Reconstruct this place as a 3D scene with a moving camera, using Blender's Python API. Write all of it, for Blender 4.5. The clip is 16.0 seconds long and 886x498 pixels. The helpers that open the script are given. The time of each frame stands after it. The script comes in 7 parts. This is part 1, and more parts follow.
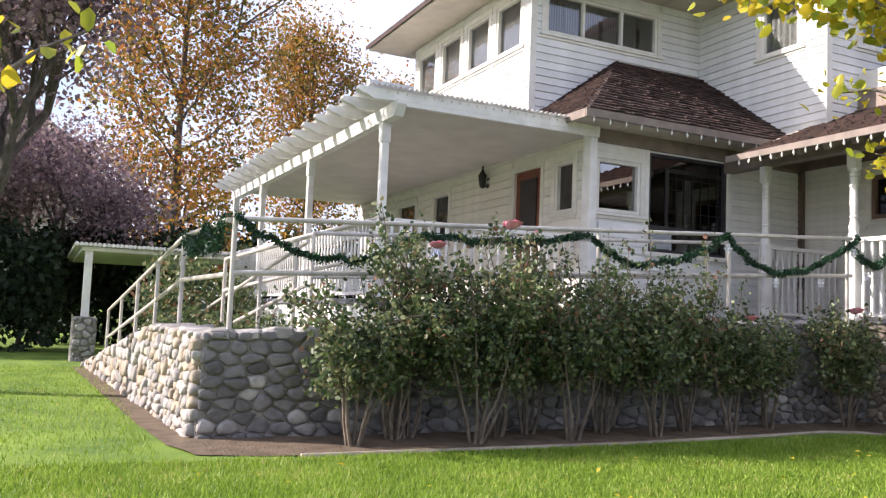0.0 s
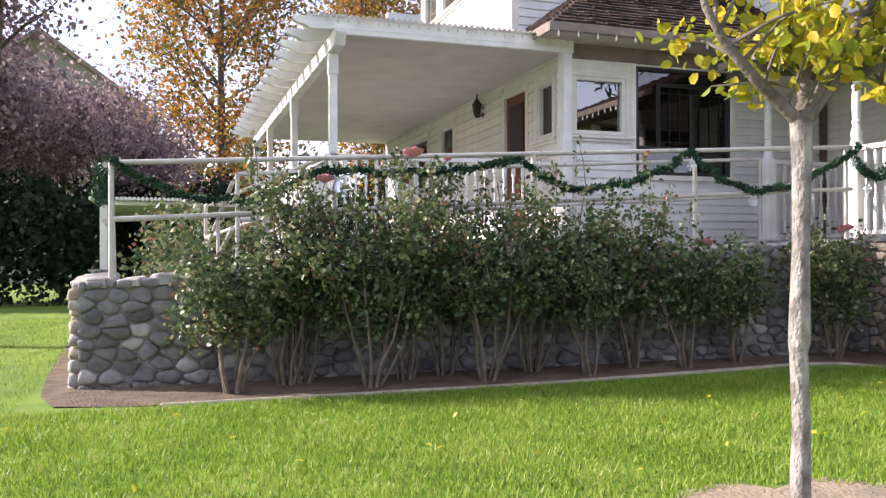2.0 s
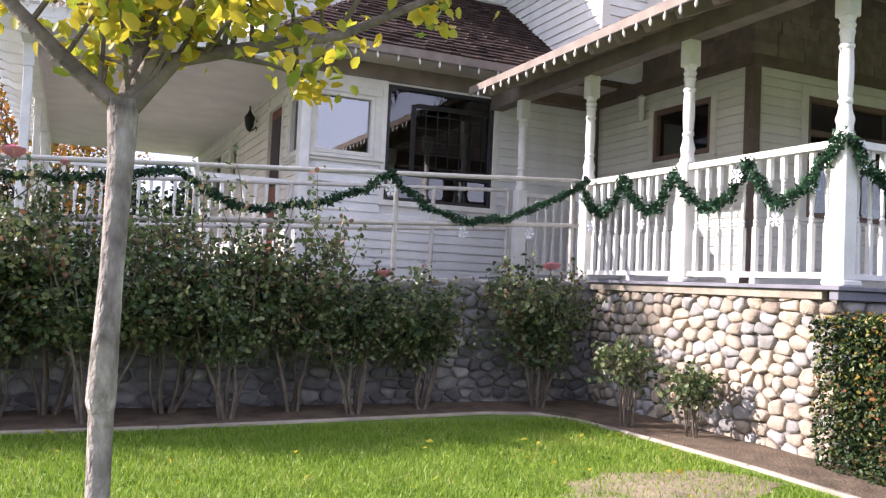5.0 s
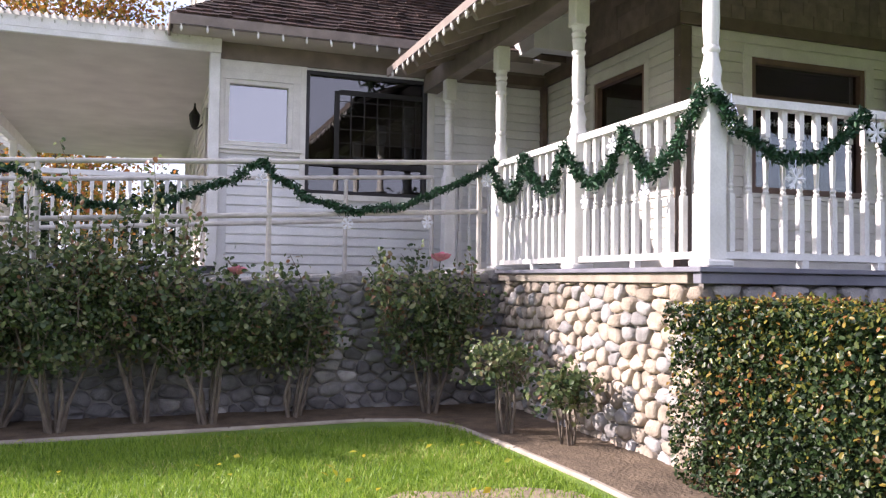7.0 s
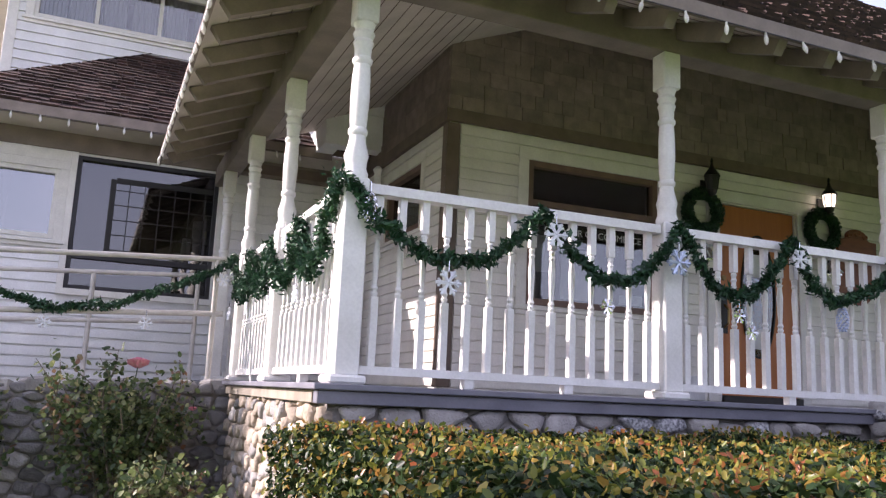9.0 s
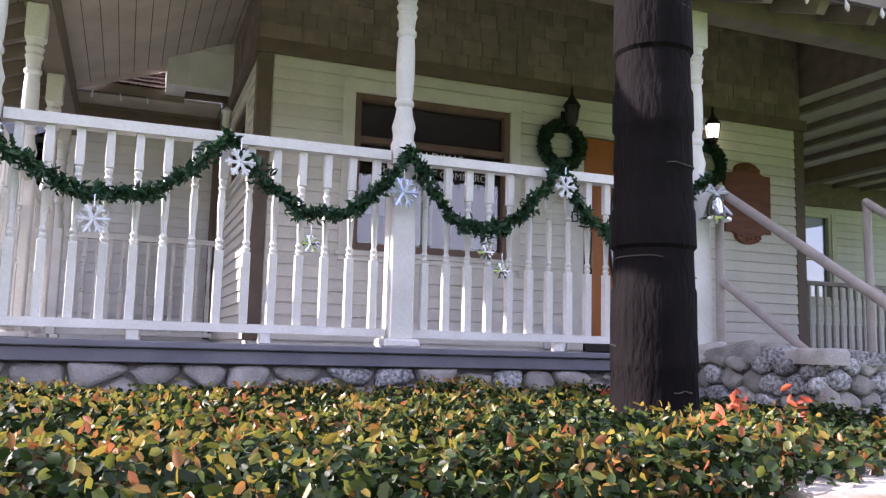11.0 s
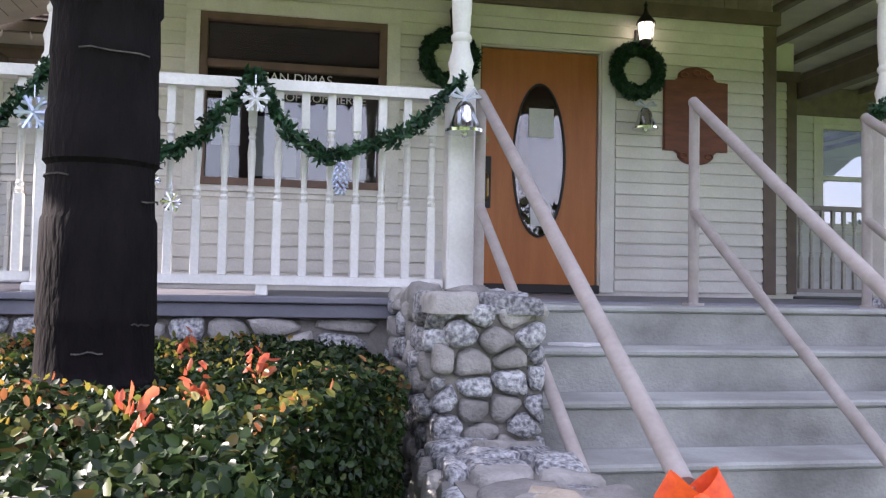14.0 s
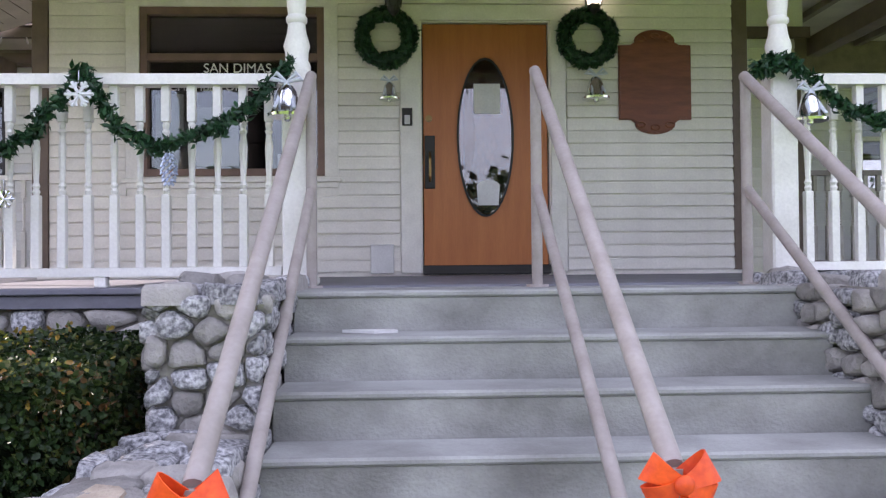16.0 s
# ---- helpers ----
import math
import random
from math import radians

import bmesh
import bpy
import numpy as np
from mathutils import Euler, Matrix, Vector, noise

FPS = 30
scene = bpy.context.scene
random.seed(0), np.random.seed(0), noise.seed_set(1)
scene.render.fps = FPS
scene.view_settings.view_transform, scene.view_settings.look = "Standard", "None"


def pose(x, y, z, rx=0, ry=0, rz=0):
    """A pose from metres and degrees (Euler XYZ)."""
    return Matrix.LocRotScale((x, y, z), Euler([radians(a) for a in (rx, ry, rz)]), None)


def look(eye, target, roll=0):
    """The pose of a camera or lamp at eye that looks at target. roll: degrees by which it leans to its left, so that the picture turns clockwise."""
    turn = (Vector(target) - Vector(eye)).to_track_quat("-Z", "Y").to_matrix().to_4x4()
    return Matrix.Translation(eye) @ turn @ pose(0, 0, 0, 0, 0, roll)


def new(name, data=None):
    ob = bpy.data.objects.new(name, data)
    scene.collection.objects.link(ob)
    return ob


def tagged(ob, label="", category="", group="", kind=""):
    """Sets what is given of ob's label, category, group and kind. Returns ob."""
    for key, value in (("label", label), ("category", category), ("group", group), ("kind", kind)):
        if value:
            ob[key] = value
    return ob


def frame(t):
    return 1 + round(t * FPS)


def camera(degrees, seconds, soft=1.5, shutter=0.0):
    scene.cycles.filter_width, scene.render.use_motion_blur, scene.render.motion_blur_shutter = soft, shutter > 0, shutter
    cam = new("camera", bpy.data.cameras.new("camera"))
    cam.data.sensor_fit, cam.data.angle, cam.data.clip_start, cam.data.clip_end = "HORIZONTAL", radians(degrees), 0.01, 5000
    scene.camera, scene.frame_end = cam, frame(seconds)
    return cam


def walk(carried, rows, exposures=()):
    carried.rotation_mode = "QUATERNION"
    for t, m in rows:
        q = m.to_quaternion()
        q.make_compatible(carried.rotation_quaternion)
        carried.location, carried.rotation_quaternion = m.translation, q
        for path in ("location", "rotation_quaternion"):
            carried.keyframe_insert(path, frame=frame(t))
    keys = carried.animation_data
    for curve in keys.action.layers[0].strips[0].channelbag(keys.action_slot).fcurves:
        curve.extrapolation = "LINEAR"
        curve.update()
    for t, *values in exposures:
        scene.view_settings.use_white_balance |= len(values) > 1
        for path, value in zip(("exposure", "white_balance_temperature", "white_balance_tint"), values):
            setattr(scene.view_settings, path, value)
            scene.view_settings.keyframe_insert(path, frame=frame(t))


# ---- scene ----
cam = camera(56.2, 16.0, soft=1.3)
PATH = [
    (0, (-9.488, -4.192, 1.176), (-8.625, -2.395, 1.337), 2.4),
    (0.5, (-9.033, -4.298, 1.195), (-8.306, -2.44, 1.323), -1.9),
    (1, (-8.497, -4.305, 1.167), (-7.867, -2.41, 1.273), -0.1),
    (1.5, (-8.019, -4.389, 1.191), (-7.319, -2.522, 1.345), 3.1),
    (2, (-7.552, -4.393, 1.185), (-6.921, -2.495, 1.195), -0.1),
    (2.5, (-7.052, -4.3, 1.205), (-6.327, -2.438, 1.291), 2.4),
    (3, (-6.55, -4.181, 1.183), (-5.914, -2.292, 1.337), 2.3),
    (3.5, (-6.209, -4.245, 1.188), (-5.58, -2.352, 1.327), 3.3),
    (4, (-5.84, -4.399, 1.216), (-5.07, -2.558, 1.355), 3.8),
    (4.5, (-5.489, -4.41, 1.218), (-4.807, -2.531, 1.277), 1.0),
    (5, (-5.088, -4.371, 1.23), (-4.265, -2.549, 1.312), 2.6),
    (5.2, (-4.934, -4.396, 1.226), (-4.046, -2.606, 1.307), 3.1),
    (7.3, (-2.905, -4.324, 1.236), (-2.254, -2.435, 1.325), 0.6),
    (7.5, (-2.699, -4.298, 1.266), (-1.995, -2.431, 1.405), -0.2),
    (8, (-2.204, -4.307, 1.261), (-1.485, -2.448, 1.423), -0.8),
    (8.5, (-1.669, -4.293, 1.251), (-1.129, -2.379, 1.459), 0.5),
    (9, (-1.138, -4.281, 1.31), (-0.385, -2.46, 1.654), 2.6),
    (9.5, (-0.639, -4.34, 1.351), (0.018, -2.481, 1.686), 2.5),
    (10, (-0.128, -4.322, 1.357), (0.639, -2.506, 1.694), 2.0),
    (10.2, (0.051, -4.406, 1.334), (0.873, -2.613, 1.666), 1.6),
    (12.3, (1.925, -4.209, 1.355), (2.355, -2.258, 1.441), 0.6),
    (12.5, (2.098, -4.177, 1.379), (2.602, -2.247, 1.525), 1.7),
    (13, (2.513, -4.226, 1.401), (3.046, -2.304, 1.553), 1.9),
    (13.5, (2.886, -4.295, 1.386), (3.086, -2.305, 1.377), 0.0),
    (14, (3.303, -4.27, 1.416), (3.656, -2.303, 1.499), 1.1),
    (14.5, (3.687, -4.344, 1.424), (3.974, -2.365, 1.48), 0.4),
    (15, (4.024, -4.306, 1.411), (4.147, -2.31, 1.369), 0.2),
    (15.5, (4.404, -4.269, 1.446), (4.582, -2.277, 1.469), -0.1),
    (16, (4.717, -4.317, 1.453), (4.795, -2.319, 1.484), -0.5),
]
walk(cam, [(t, look(eye, target, roll)) for t, eye, target, roll in PATH],
     [(0.0, 0.95, 6100, 22), (3.5, 1.24, 6000, 24), (5.0, 1.18, 5920, 26), (8.5, 1.15, 6000, 30), (10.0, 1.32, 5950, 32), (12.5, 1.68, 6000, 28), (14.0, 1.78, 6050, 26), (15.0, 1.88, 6080, 26), (16.0, 1.82, 6120, 26)])

# ---- world and light ----
world = bpy.data.worlds.new("sky")
scene.world = world
world.use_nodes = True
wn = world.node_tree
sky = wn.nodes.new("ShaderNodeTexSky")
sky.sky_type = 'NISHITA'
sky.sun_disc = False
SUN = Vector((-1.0, 0.45, 0.58)).normalized()
sky.sun_elevation = math.asin(SUN.z)
sky.sun_rotation = math.atan2(SUN.x, SUN.y)
sky.dust_density = 1.8
sky.air_density = 1.0
bg = wn.nodes["Background"]
bg.inputs[1].default_value = 0.11
# thin bright cloud all over the sky
cloud_at = wn.nodes.new("ShaderNodeTexCoord")
cloud_noise = wn.nodes.new("ShaderNodeTexNoise")
cloud_noise.inputs["Scale"].default_value, cloud_noise.inputs["Detail"].default_value = 2.6, 6.0
cloud_ramp = wn.nodes.new("ShaderNodeMapRange")
cloud_ramp.inputs[1].default_value, cloud_ramp.inputs[2].default_value = 0.36, 0.62
cloud_ramp.inputs[3].default_value, cloud_ramp.inputs[4].default_value = 0.3, 0.88
cloud_mix = wn.nodes.new("ShaderNodeMixRGB")
cloud_mix.inputs[2].default_value = (6.6, 6.9, 7.6, 1)
wn.links.new(cloud_at.outputs["Generated"], cloud_noise.inputs[0])
wn.links.new(cloud_noise.outputs[0], cloud_ramp.inputs[0])
wn.links.new(cloud_ramp.outputs[0], cloud_mix.inputs[0])
wn.links.new(sky.outputs[0], cloud_mix.inputs[1])
wn.links.new(cloud_mix.outputs[0], bg.inputs[0])
sun_data = bpy.data.lights.new("sun", 'SUN')
sun_data.energy = 5.0
sun_data.angle = radians(0.6)
sun_data.color = (1.0, 0.9, 0.74)
sun_lamp = new("sun", sun_data)
sun_lamp.matrix_world = look(SUN * 50, (0, 0, 0))

rnd = random.Random(7)


# ---- materials ----
def material(name, col, rough=0.6, col2=None, scale=3.0, fine=60.0, bump=0.15, metal=0.0, rand=0.12, island=False, spec=0.4,
             stretch=(1, 1, 1), amount=0.5, transmission=0.0, sub=0.0):
    """A painted, stony or leafy surface: two colours mixed by a coarse noise, grain by a fine one, a little luck per piece."""
    m = bpy.data.materials.new(name)
    m.use_nodes = True
    nt = m.node_tree
    n, l = nt.nodes, nt.links
    b = n["Principled BSDF"]
    tc = n.new("ShaderNodeTexCoord")
    mp = n.new("ShaderNodeMapping")
    mp.inputs["Scale"].default_value = stretch
    l.new(tc.outputs["Object"], mp.inputs[0])
    n1 = n.new("ShaderNodeTexNoise")
    n1.inputs["Scale"].default_value, n1.inputs["Detail"].default_value = scale, 5
    n2 = n.new("ShaderNodeTexNoise")
    n2.inputs["Scale"].default_value, n2.inputs["Detail"].default_value = fine, 3
    l.new(mp.outputs[0], n1.inputs[0])
    l.new(mp.outputs[0], n2.inputs[0])
    c2 = col2 or tuple(c * 0.78 for c in col)
    ramp = n.new("ShaderNodeMapRange")
    ramp.inputs[1].default_value, ramp.inputs[2].default_value = 0.5 - 0.35 * amount, 0.5 + 0.35 * amount
    l.new(n1.outputs[0], ramp.inputs[0])
    mix = n.new("ShaderNodeMix")
    mix.data_type = 'RGBA'
    mix.inputs[6].default_value, mix.inputs[7].default_value = (*c2, 1), (*col, 1)
    l.new(ramp.outputs[0], mix.inputs[0])
    hsv = n.new("ShaderNodeHueSaturation")
    l.new(mix.outputs[2], hsv.inputs["Color"])
    if island:
        src = n.new("ShaderNodeNewGeometry").outputs["Random Per Island"]
    else:
        src = n.new("ShaderNodeObjectInfo").outputs["Random"]
    add = n.new("ShaderNodeMath")
    add.operation = 'MULTIPLY_ADD'
    l.new(n2.outputs[0], add.inputs[0])
    add.inputs[1].default_value = 0.25
    val = n.new("ShaderNodeMath")
    val.operation = 'MULTIPLY_ADD'
    l.new(src, val.inputs[0])
    val.inputs[1].default_value, val.inputs[2].default_value = 2 * rand, 1 - rand - 0.125
    l.new(val.outputs[0], add.inputs[2])
    l.new(add.outputs[0], hsv.inputs["Value"])
    l.new(hsv.outputs[0], b.inputs["Base Color"])
    b.inputs["Roughness"].default_value = rough
    b.inputs["Metallic"].default_value = metal
    b.inputs["Specular IOR Level"].default_value = spec
    if bump:
        bp = n.new("ShaderNodeBump")
        bp.inputs["Strength"].default_value, bp.inputs["Distance"].default_value = bump, 0.02
        l.new(n2.outputs[0], bp.inputs["Height"])
        l.new(bp.outputs[0], b.inputs["Normal"])
    if transmission:
        tr = n.new("ShaderNodeBsdfTranslucent")
        ms = n.new("ShaderNodeMixShader")
        ms.inputs[0].default_value = transmission
        l.new(hsv.outputs[0], tr.inputs[0])
        l.new(b.outputs[0], ms.inputs[1])
        l.new(tr.outputs[0], ms.inputs[2])
        l.new(ms.outputs[0], n["Material Output"].inputs[0])
    return m


def leafy(name, stops, rough=0.45, through_light=0.3, spec=0.4):
    """Leaves whose colour is drawn per leaf from a ramp of colours."""
    m = bpy.data.materials.new(name)
    m.use_nodes = True
    nt = m.node_tree
    n, l = nt.nodes, nt.links
    b = n["Principled BSDF"]
    g = n.new("ShaderNodeNewGeometry")
    r = n.new("ShaderNodeValToRGB")
    while len(r.color_ramp.elements) < len(stops):
        r.color_ramp.elements.new(0.5)
    for e, (p, c) in zip(r.color_ramp.elements, stops):
        e.position, e.color = p, (*c, 1)
    tc = n.new("ShaderNodeTexCoord")
    no = n.new("ShaderNodeTexNoise")
    no.inputs["Scale"].default_value = 1.6
    l.new(tc.outputs["Object"], no.inputs[0])
    a = n.new("ShaderNodeMath")
    a.operation = 'MULTIPLY_ADD'
    l.new(no.outputs[0], a.inputs[0])
    a.inputs[1].default_value, a.inputs[2].default_value = 0.9, -0.45
    s = n.new("ShaderNodeMath")
    s.operation = 'ADD'
    l.new(a.outputs[0], s.inputs[0])
    l.new(g.outputs["Random Per Island"], s.inputs[1])
    l.new(s.outputs[0], r.inputs[0])
    l.new(r.outputs[0], b.inputs["Base Color"])
    b.inputs["Roughness"].default_value = rough
    b.inputs["Specular IOR Level"].default_value = spec
    tr = n.new("ShaderNodeBsdfTranslucent")
    ms = n.new("ShaderNodeMixShader")
    ms.inputs[0].default_value = through_light
    l.new(r.outputs[0], tr.inputs[0])
    l.new(b.outputs[0], ms.inputs[1])
    l.new(tr.outputs[0], ms.inputs[2])
    l.new(ms.outputs[0], n["Material Output"].inputs[0])
    return m


def glassy(name, mirror=0.3, tint=(0.55, 0.6, 0.6)):
    """A window pane: part seen through, part mirror, more of it at a slant."""
    m = bpy.data.materials.new(name)
    m.use_nodes = True
    nt = m.node_tree
    n, l = nt.nodes, nt.links
    n.remove(n["Principled BSDF"])
    t = n.new("ShaderNodeBsdfTransparent")
    t.inputs[0].default_value = (*tint, 1)
    gl = n.new("ShaderNodeBsdfGlossy")
    gl.inputs["Roughness"].default_value = 0.015
    fr = n.new("ShaderNodeLayerWeight")
    pw = n.new("ShaderNodeMath")
    pw.operation = 'POWER'
    pw.inputs[1].default_value = 4.0
    l.new(fr.outputs["Facing"], pw.inputs[0])
    ad = n.new("ShaderNodeMath")
    ad.operation = 'MULTIPLY_ADD'
    ad.use_clamp = True
    ad.inputs[1].default_value, ad.inputs[2].default_value = 0.6, mirror + 0.04
    l.new(pw.outputs[0], ad.inputs[0])
    ms = n.new("ShaderNodeMixShader")
    l.new(ad.outputs[0], ms.inputs[0])
    l.new(t.outputs[0], ms.inputs[1])
    l.new(gl.outputs[0], ms.inputs[2])
    l.new(ms.outputs[0], n["Material Output"].inputs[0])
    return m


white_paint = material("white_paint", (0.80, 0.79, 0.76), 0.5, (0.68, 0.67, 0.63), scale=5, bump=0.08, rand=0.05)
cream_paint = material("cream_paint", (0.78, 0.755, 0.69), 0.55, (0.68, 0.655, 0.595), scale=4, bump=0.08, rand=0.05)
white_siding = material("white_siding", (0.80, 0.80, 0.78), 0.55, (0.68, 0.68, 0.66), scale=3, bump=0.1, rand=0.05)
trim_white = material("trim_white", (0.78, 0.76, 0.70), 0.5, (0.68, 0.66, 0.6), scale=6, bump=0.06, rand=0.04)
taupe_paint = material("taupe_paint", (0.17, 0.125, 0.095), 0.6, (0.12, 0.09, 0.07), scale=6, bump=0.08, rand=0.08)
beam_paint = material("beam_paint", (0.25, 0.205, 0.17), 0.65, (0.18, 0.145, 0.12), scale=5, bump=0.08, rand=0.08)
pergola_ceiling = material("pergola_ceiling", (0.66, 0.63, 0.57), 0.7, (0.56, 0.53, 0.48), scale=2, bump=0.04, rand=0.04)
soffit_paint = material("soffit_paint", (0.60, 0.54, 0.46), 0.65, (0.48, 0.43, 0.37), scale=3, bump=0.05, rand=0.06)
shingle_wall = material("shingle_wall", (0.27, 0.215, 0.175), 0.75, (0.19, 0.15, 0.125), scale=8, bump=0.15, rand=0.16)
deck_grey = material("deck_grey", (0.20, 0.20, 0.23), 0.6, (0.14, 0.14, 0.17), scale=4, bump=0.1, rand=0.05)
pipe_paint = material("pipe_paint", (0.37, 0.332, 0.312), 0.5, (0.29, 0.255, 0.235), scale=9, bump=0.05, rand=0.04)
pipe_white = material("pipe_white", (0.58, 0.55, 0.50), 0.5, (0.45, 0.42, 0.38), scale=9, bump=0.05, rand=0.04)
roof_wood = material("roof_wood", (0.075, 0.042, 0.033), 0.8, (0.026, 0.018, 0.016), scale=9, fine=45, bump=0.4, rand=0.35)
stone = material("stone", (0.44, 0.42, 0.395), 0.85, (0.20, 0.19, 0.18), scale=11, fine=70, bump=0.5, rand=0.30, amount=0.9)
stone_warm = material("stone_warm", (0.47, 0.40, 0.315), 0.85, (0.26, 0.215, 0.165), scale=9, fine=60, bump=0.5, rand=0.25)
# darker copy of stone, with the shade behind the rose bushes in the colour
stone_shaded = material("stone_shaded", (0.23, 0.22, 0.215), 0.9, (0.10, 0.097, 0.095), scale=11, fine=70, bump=0.5, rand=0.30, amount=0.9)
stone_speck = material("stone_speck", (0.50, 0.50, 0.51), 0.85, (0.13, 0.13, 0.14), scale=55, fine=110, bump=0.5, rand=0.28, amount=0.4)
cap_stone_mat = material("cap_stone_mat", (0.40, 0.385, 0.36), 0.9, (0.20, 0.145, 0.095), scale=4, fine=40, bump=0.35, rand=0.05, amount=0.45, stretch=(1, 1, 5))
mortar = material("mortar", (0.33, 0.31, 0.285), 0.95, (0.21, 0.195, 0.18), scale=6, fine=50, bump=0.5)
concrete = material("concrete", (0.40, 0.405, 0.385), 0.85, (0.15, 0.148, 0.138), scale=2.6, fine=70, bump=0.3, rand=0.06, amount=0.6, stretch=(0.9, 1, 1.2))
tread_mat = material("tread_mat", (0.42, 0.43, 0.415), 0.85, (0.22, 0.22, 0.21), scale=2.8, fine=70, bump=0.18, rand=0.06, amount=0.7)
bark_limb = material("bark_limb", (0.20, 0.17, 0.14), 0.9, (0.09, 0.075, 0.06), scale=9, fine=35, bump=0.8)
curb_mat = material("curb_mat", (0.40, 0.35, 0.28), 0.95, (0.26, 0.225, 0.18), scale=5, fine=50, bump=0.3)
soil = material("soil", (0.19, 0.14, 0.092), 0.95, (0.10, 0.073, 0.048), scale=6, fine=40, bump=0.9)
dry_soil = material("dry_soil", (0.36, 0.28, 0.19), 0.95, (0.24, 0.19, 0.13), scale=5, fine=40, bump=0.8)
lawn_mat = material("lawn_mat", (0.20, 0.30, 0.035), 0.9, (0.09, 0.17, 0.02), scale=1.3, fine=90, bump=1.0)
grass_mat = leafy("grass_mat", [(0.0, (0.12, 0.21, 0.02)), (0.5, (0.23, 0.35, 0.037)), (0.9, (0.29, 0.41, 0.055)), (1.0, (0.42, 0.42, 0.13))], 0.5, 0.4, 0.3)
bark = material("bark", (0.42, 0.39, 0.355), 0.9, (0.085, 0.07, 0.06), scale=11, fine=42, bump=1.0, stretch=(1.5, 1.5, 0.7), amount=0.6)
bark_dark = material("bark_dark", (0.13, 0.11, 0.10), 0.9, (0.06, 0.05, 0.045), scale=9, fine=35, bump=0.8, stretch=(2.5, 2.5, 0.7))
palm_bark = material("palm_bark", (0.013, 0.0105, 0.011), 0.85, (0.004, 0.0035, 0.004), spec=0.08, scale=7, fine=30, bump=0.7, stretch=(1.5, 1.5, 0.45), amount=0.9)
palm_scar = material("palm_scar", (0.10, 0.09, 0.082), 0.9, (0.03, 0.026, 0.025), scale=20, bump=0.3)
cane = material("cane", (0.20, 0.165, 0.125), 0.8, (0.10, 0.08, 0.06), scale=12, bump=0.3)
rose_leaf = leafy("rose_leaf", [(0.0, (0.035, 0.062, 0.026)), (0.4, (0.085, 0.13, 0.048)), (0.72, (0.17, 0.21, 0.08)), (0.9, (0.28, 0.29, 0.15)), (1.0, (0.23, 0.12, 0.07))], 0.4, 0.35)
hedge_leaf = leafy("hedge_leaf", [(0.0, (0.008, 0.018, 0.006)), (0.5, (0.020, 0.042, 0.012)), (0.8, (0.042, 0.07, 0.018)), (0.94, (0.085, 0.10, 0.028)), (1.0, (0.10, 0.055, 0.02))], 0.42, 0.12, 0.25)
hedge_tip = leafy("hedge_tip", [(0.0, (0.06, 0.10, 0.02)), (0.4, (0.20, 0.21, 0.035)), (0.75, (0.32, 0.22, 0.04)), (1.0, (0.34, 0.11, 0.045))], 0.35, 0.4, 0.4)
red_tip = leafy("red_tip", [(0.0, (0.55, 0.10, 0.05)), (1.0, (0.65, 0.20, 0.09))], 0.35, 0.4)
garland_leaf = leafy("garland_leaf", [(0.0, (0.008, 0.035, 0.016)), (0.6, (0.016, 0.065, 0.028)), (1.0, (0.035, 0.10, 0.04))], 0.4, 0.1, 0.4)
plane_leaf = leafy("plane_leaf", [(0.0, (0.07, 0.085, 0.02)), (0.25, (0.20, 0.17, 0.035)), (0.55, (0.42, 0.24, 0.04)), (0.8, (0.44, 0.18, 0.04)), (1.0, (0.26, 0.09, 0.045))], 0.5, 0.5)
plum_leaf = leafy("plum_leaf", [(0.0, (0.13, 0.09, 0.11)), (0.6, (0.26, 0.18, 0.20)), (1.0, (0.38, 0.30, 0.28))], 0.5, 0.5)
yellow_leaf = leafy("yellow_leaf", [(0.0, (0.22, 0.30, 0.03)), (0.5, (0.47, 0.44, 0.035)), (1.0, (0.62, 0.47, 0.03))], 0.45, 0.5)
# evergreen leaves with the deep shade under trees put into the colour
shaded_leaf = leafy("shaded_leaf", [(0.0, (0.010, 0.018, 0.010)), (1.0, (0.03, 0.05, 0.024))], 0.6, 0.1, 0.15)
rose_pink = material("rose_pink", (0.90, 0.50, 0.60), 0.5, (0.84, 0.28, 0.42), scale=40, bump=0.05, sub=0.1)
door_wood = material("door_wood", (0.46, 0.165, 0.042), 0.42, (0.37, 0.12, 0.03), scale=3, fine=30, bump=0.04, stretch=(6, 6, 0.5), amount=0.8)
plaque_wood = material("plaque_wood", (0.23, 0.075, 0.033), 0.45, (0.155, 0.047, 0.022), scale=5, fine=30, bump=0.08, stretch=(1, 1, 5))
brown_sash = material("brown_sash", (0.20, 0.125, 0.095), 0.55, (0.14, 0.09, 0.07), scale=6, bump=0.06)
black_iron = material("black_iron", (0.02, 0.018, 0.016), 0.5, bump=0.1)
dark_screen = material("dark_screen", (0.035, 0.033, 0.036), 0.5, (0.022, 0.02, 0.022), bump=0.05)
# near-black on all indoor faces: the rooms' shade is in the colour
shaded_interior = material("shaded_interior", (0.05, 0.048, 0.046), 0.9)
curtain = material("curtain", (0.78, 0.77, 0.75), 0.9, stretch=(12, 12, 0.4), scale=2)
silver = material("silver", (0.80, 0.81, 0.84), 0.12, metal=1.0, bump=0.0, rand=0.02)
brass = material("brass", (0.36, 0.24, 0.10), 0.35, metal=1.0, bump=0.3)
snow_white = material("snow_white", (0.82, 0.84, 0.88), 0.35, bump=0.1)
silver_blue = material("silver_blue", (0.55, 0.62, 0.80), 0.3, metal=0.6, bump=0.2)
ribbon_orange = material("ribbon_orange", (0.80, 0.10, 0.012), 0.5, (0.66, 0.06, 0.01), scale=30, bump=0.1)
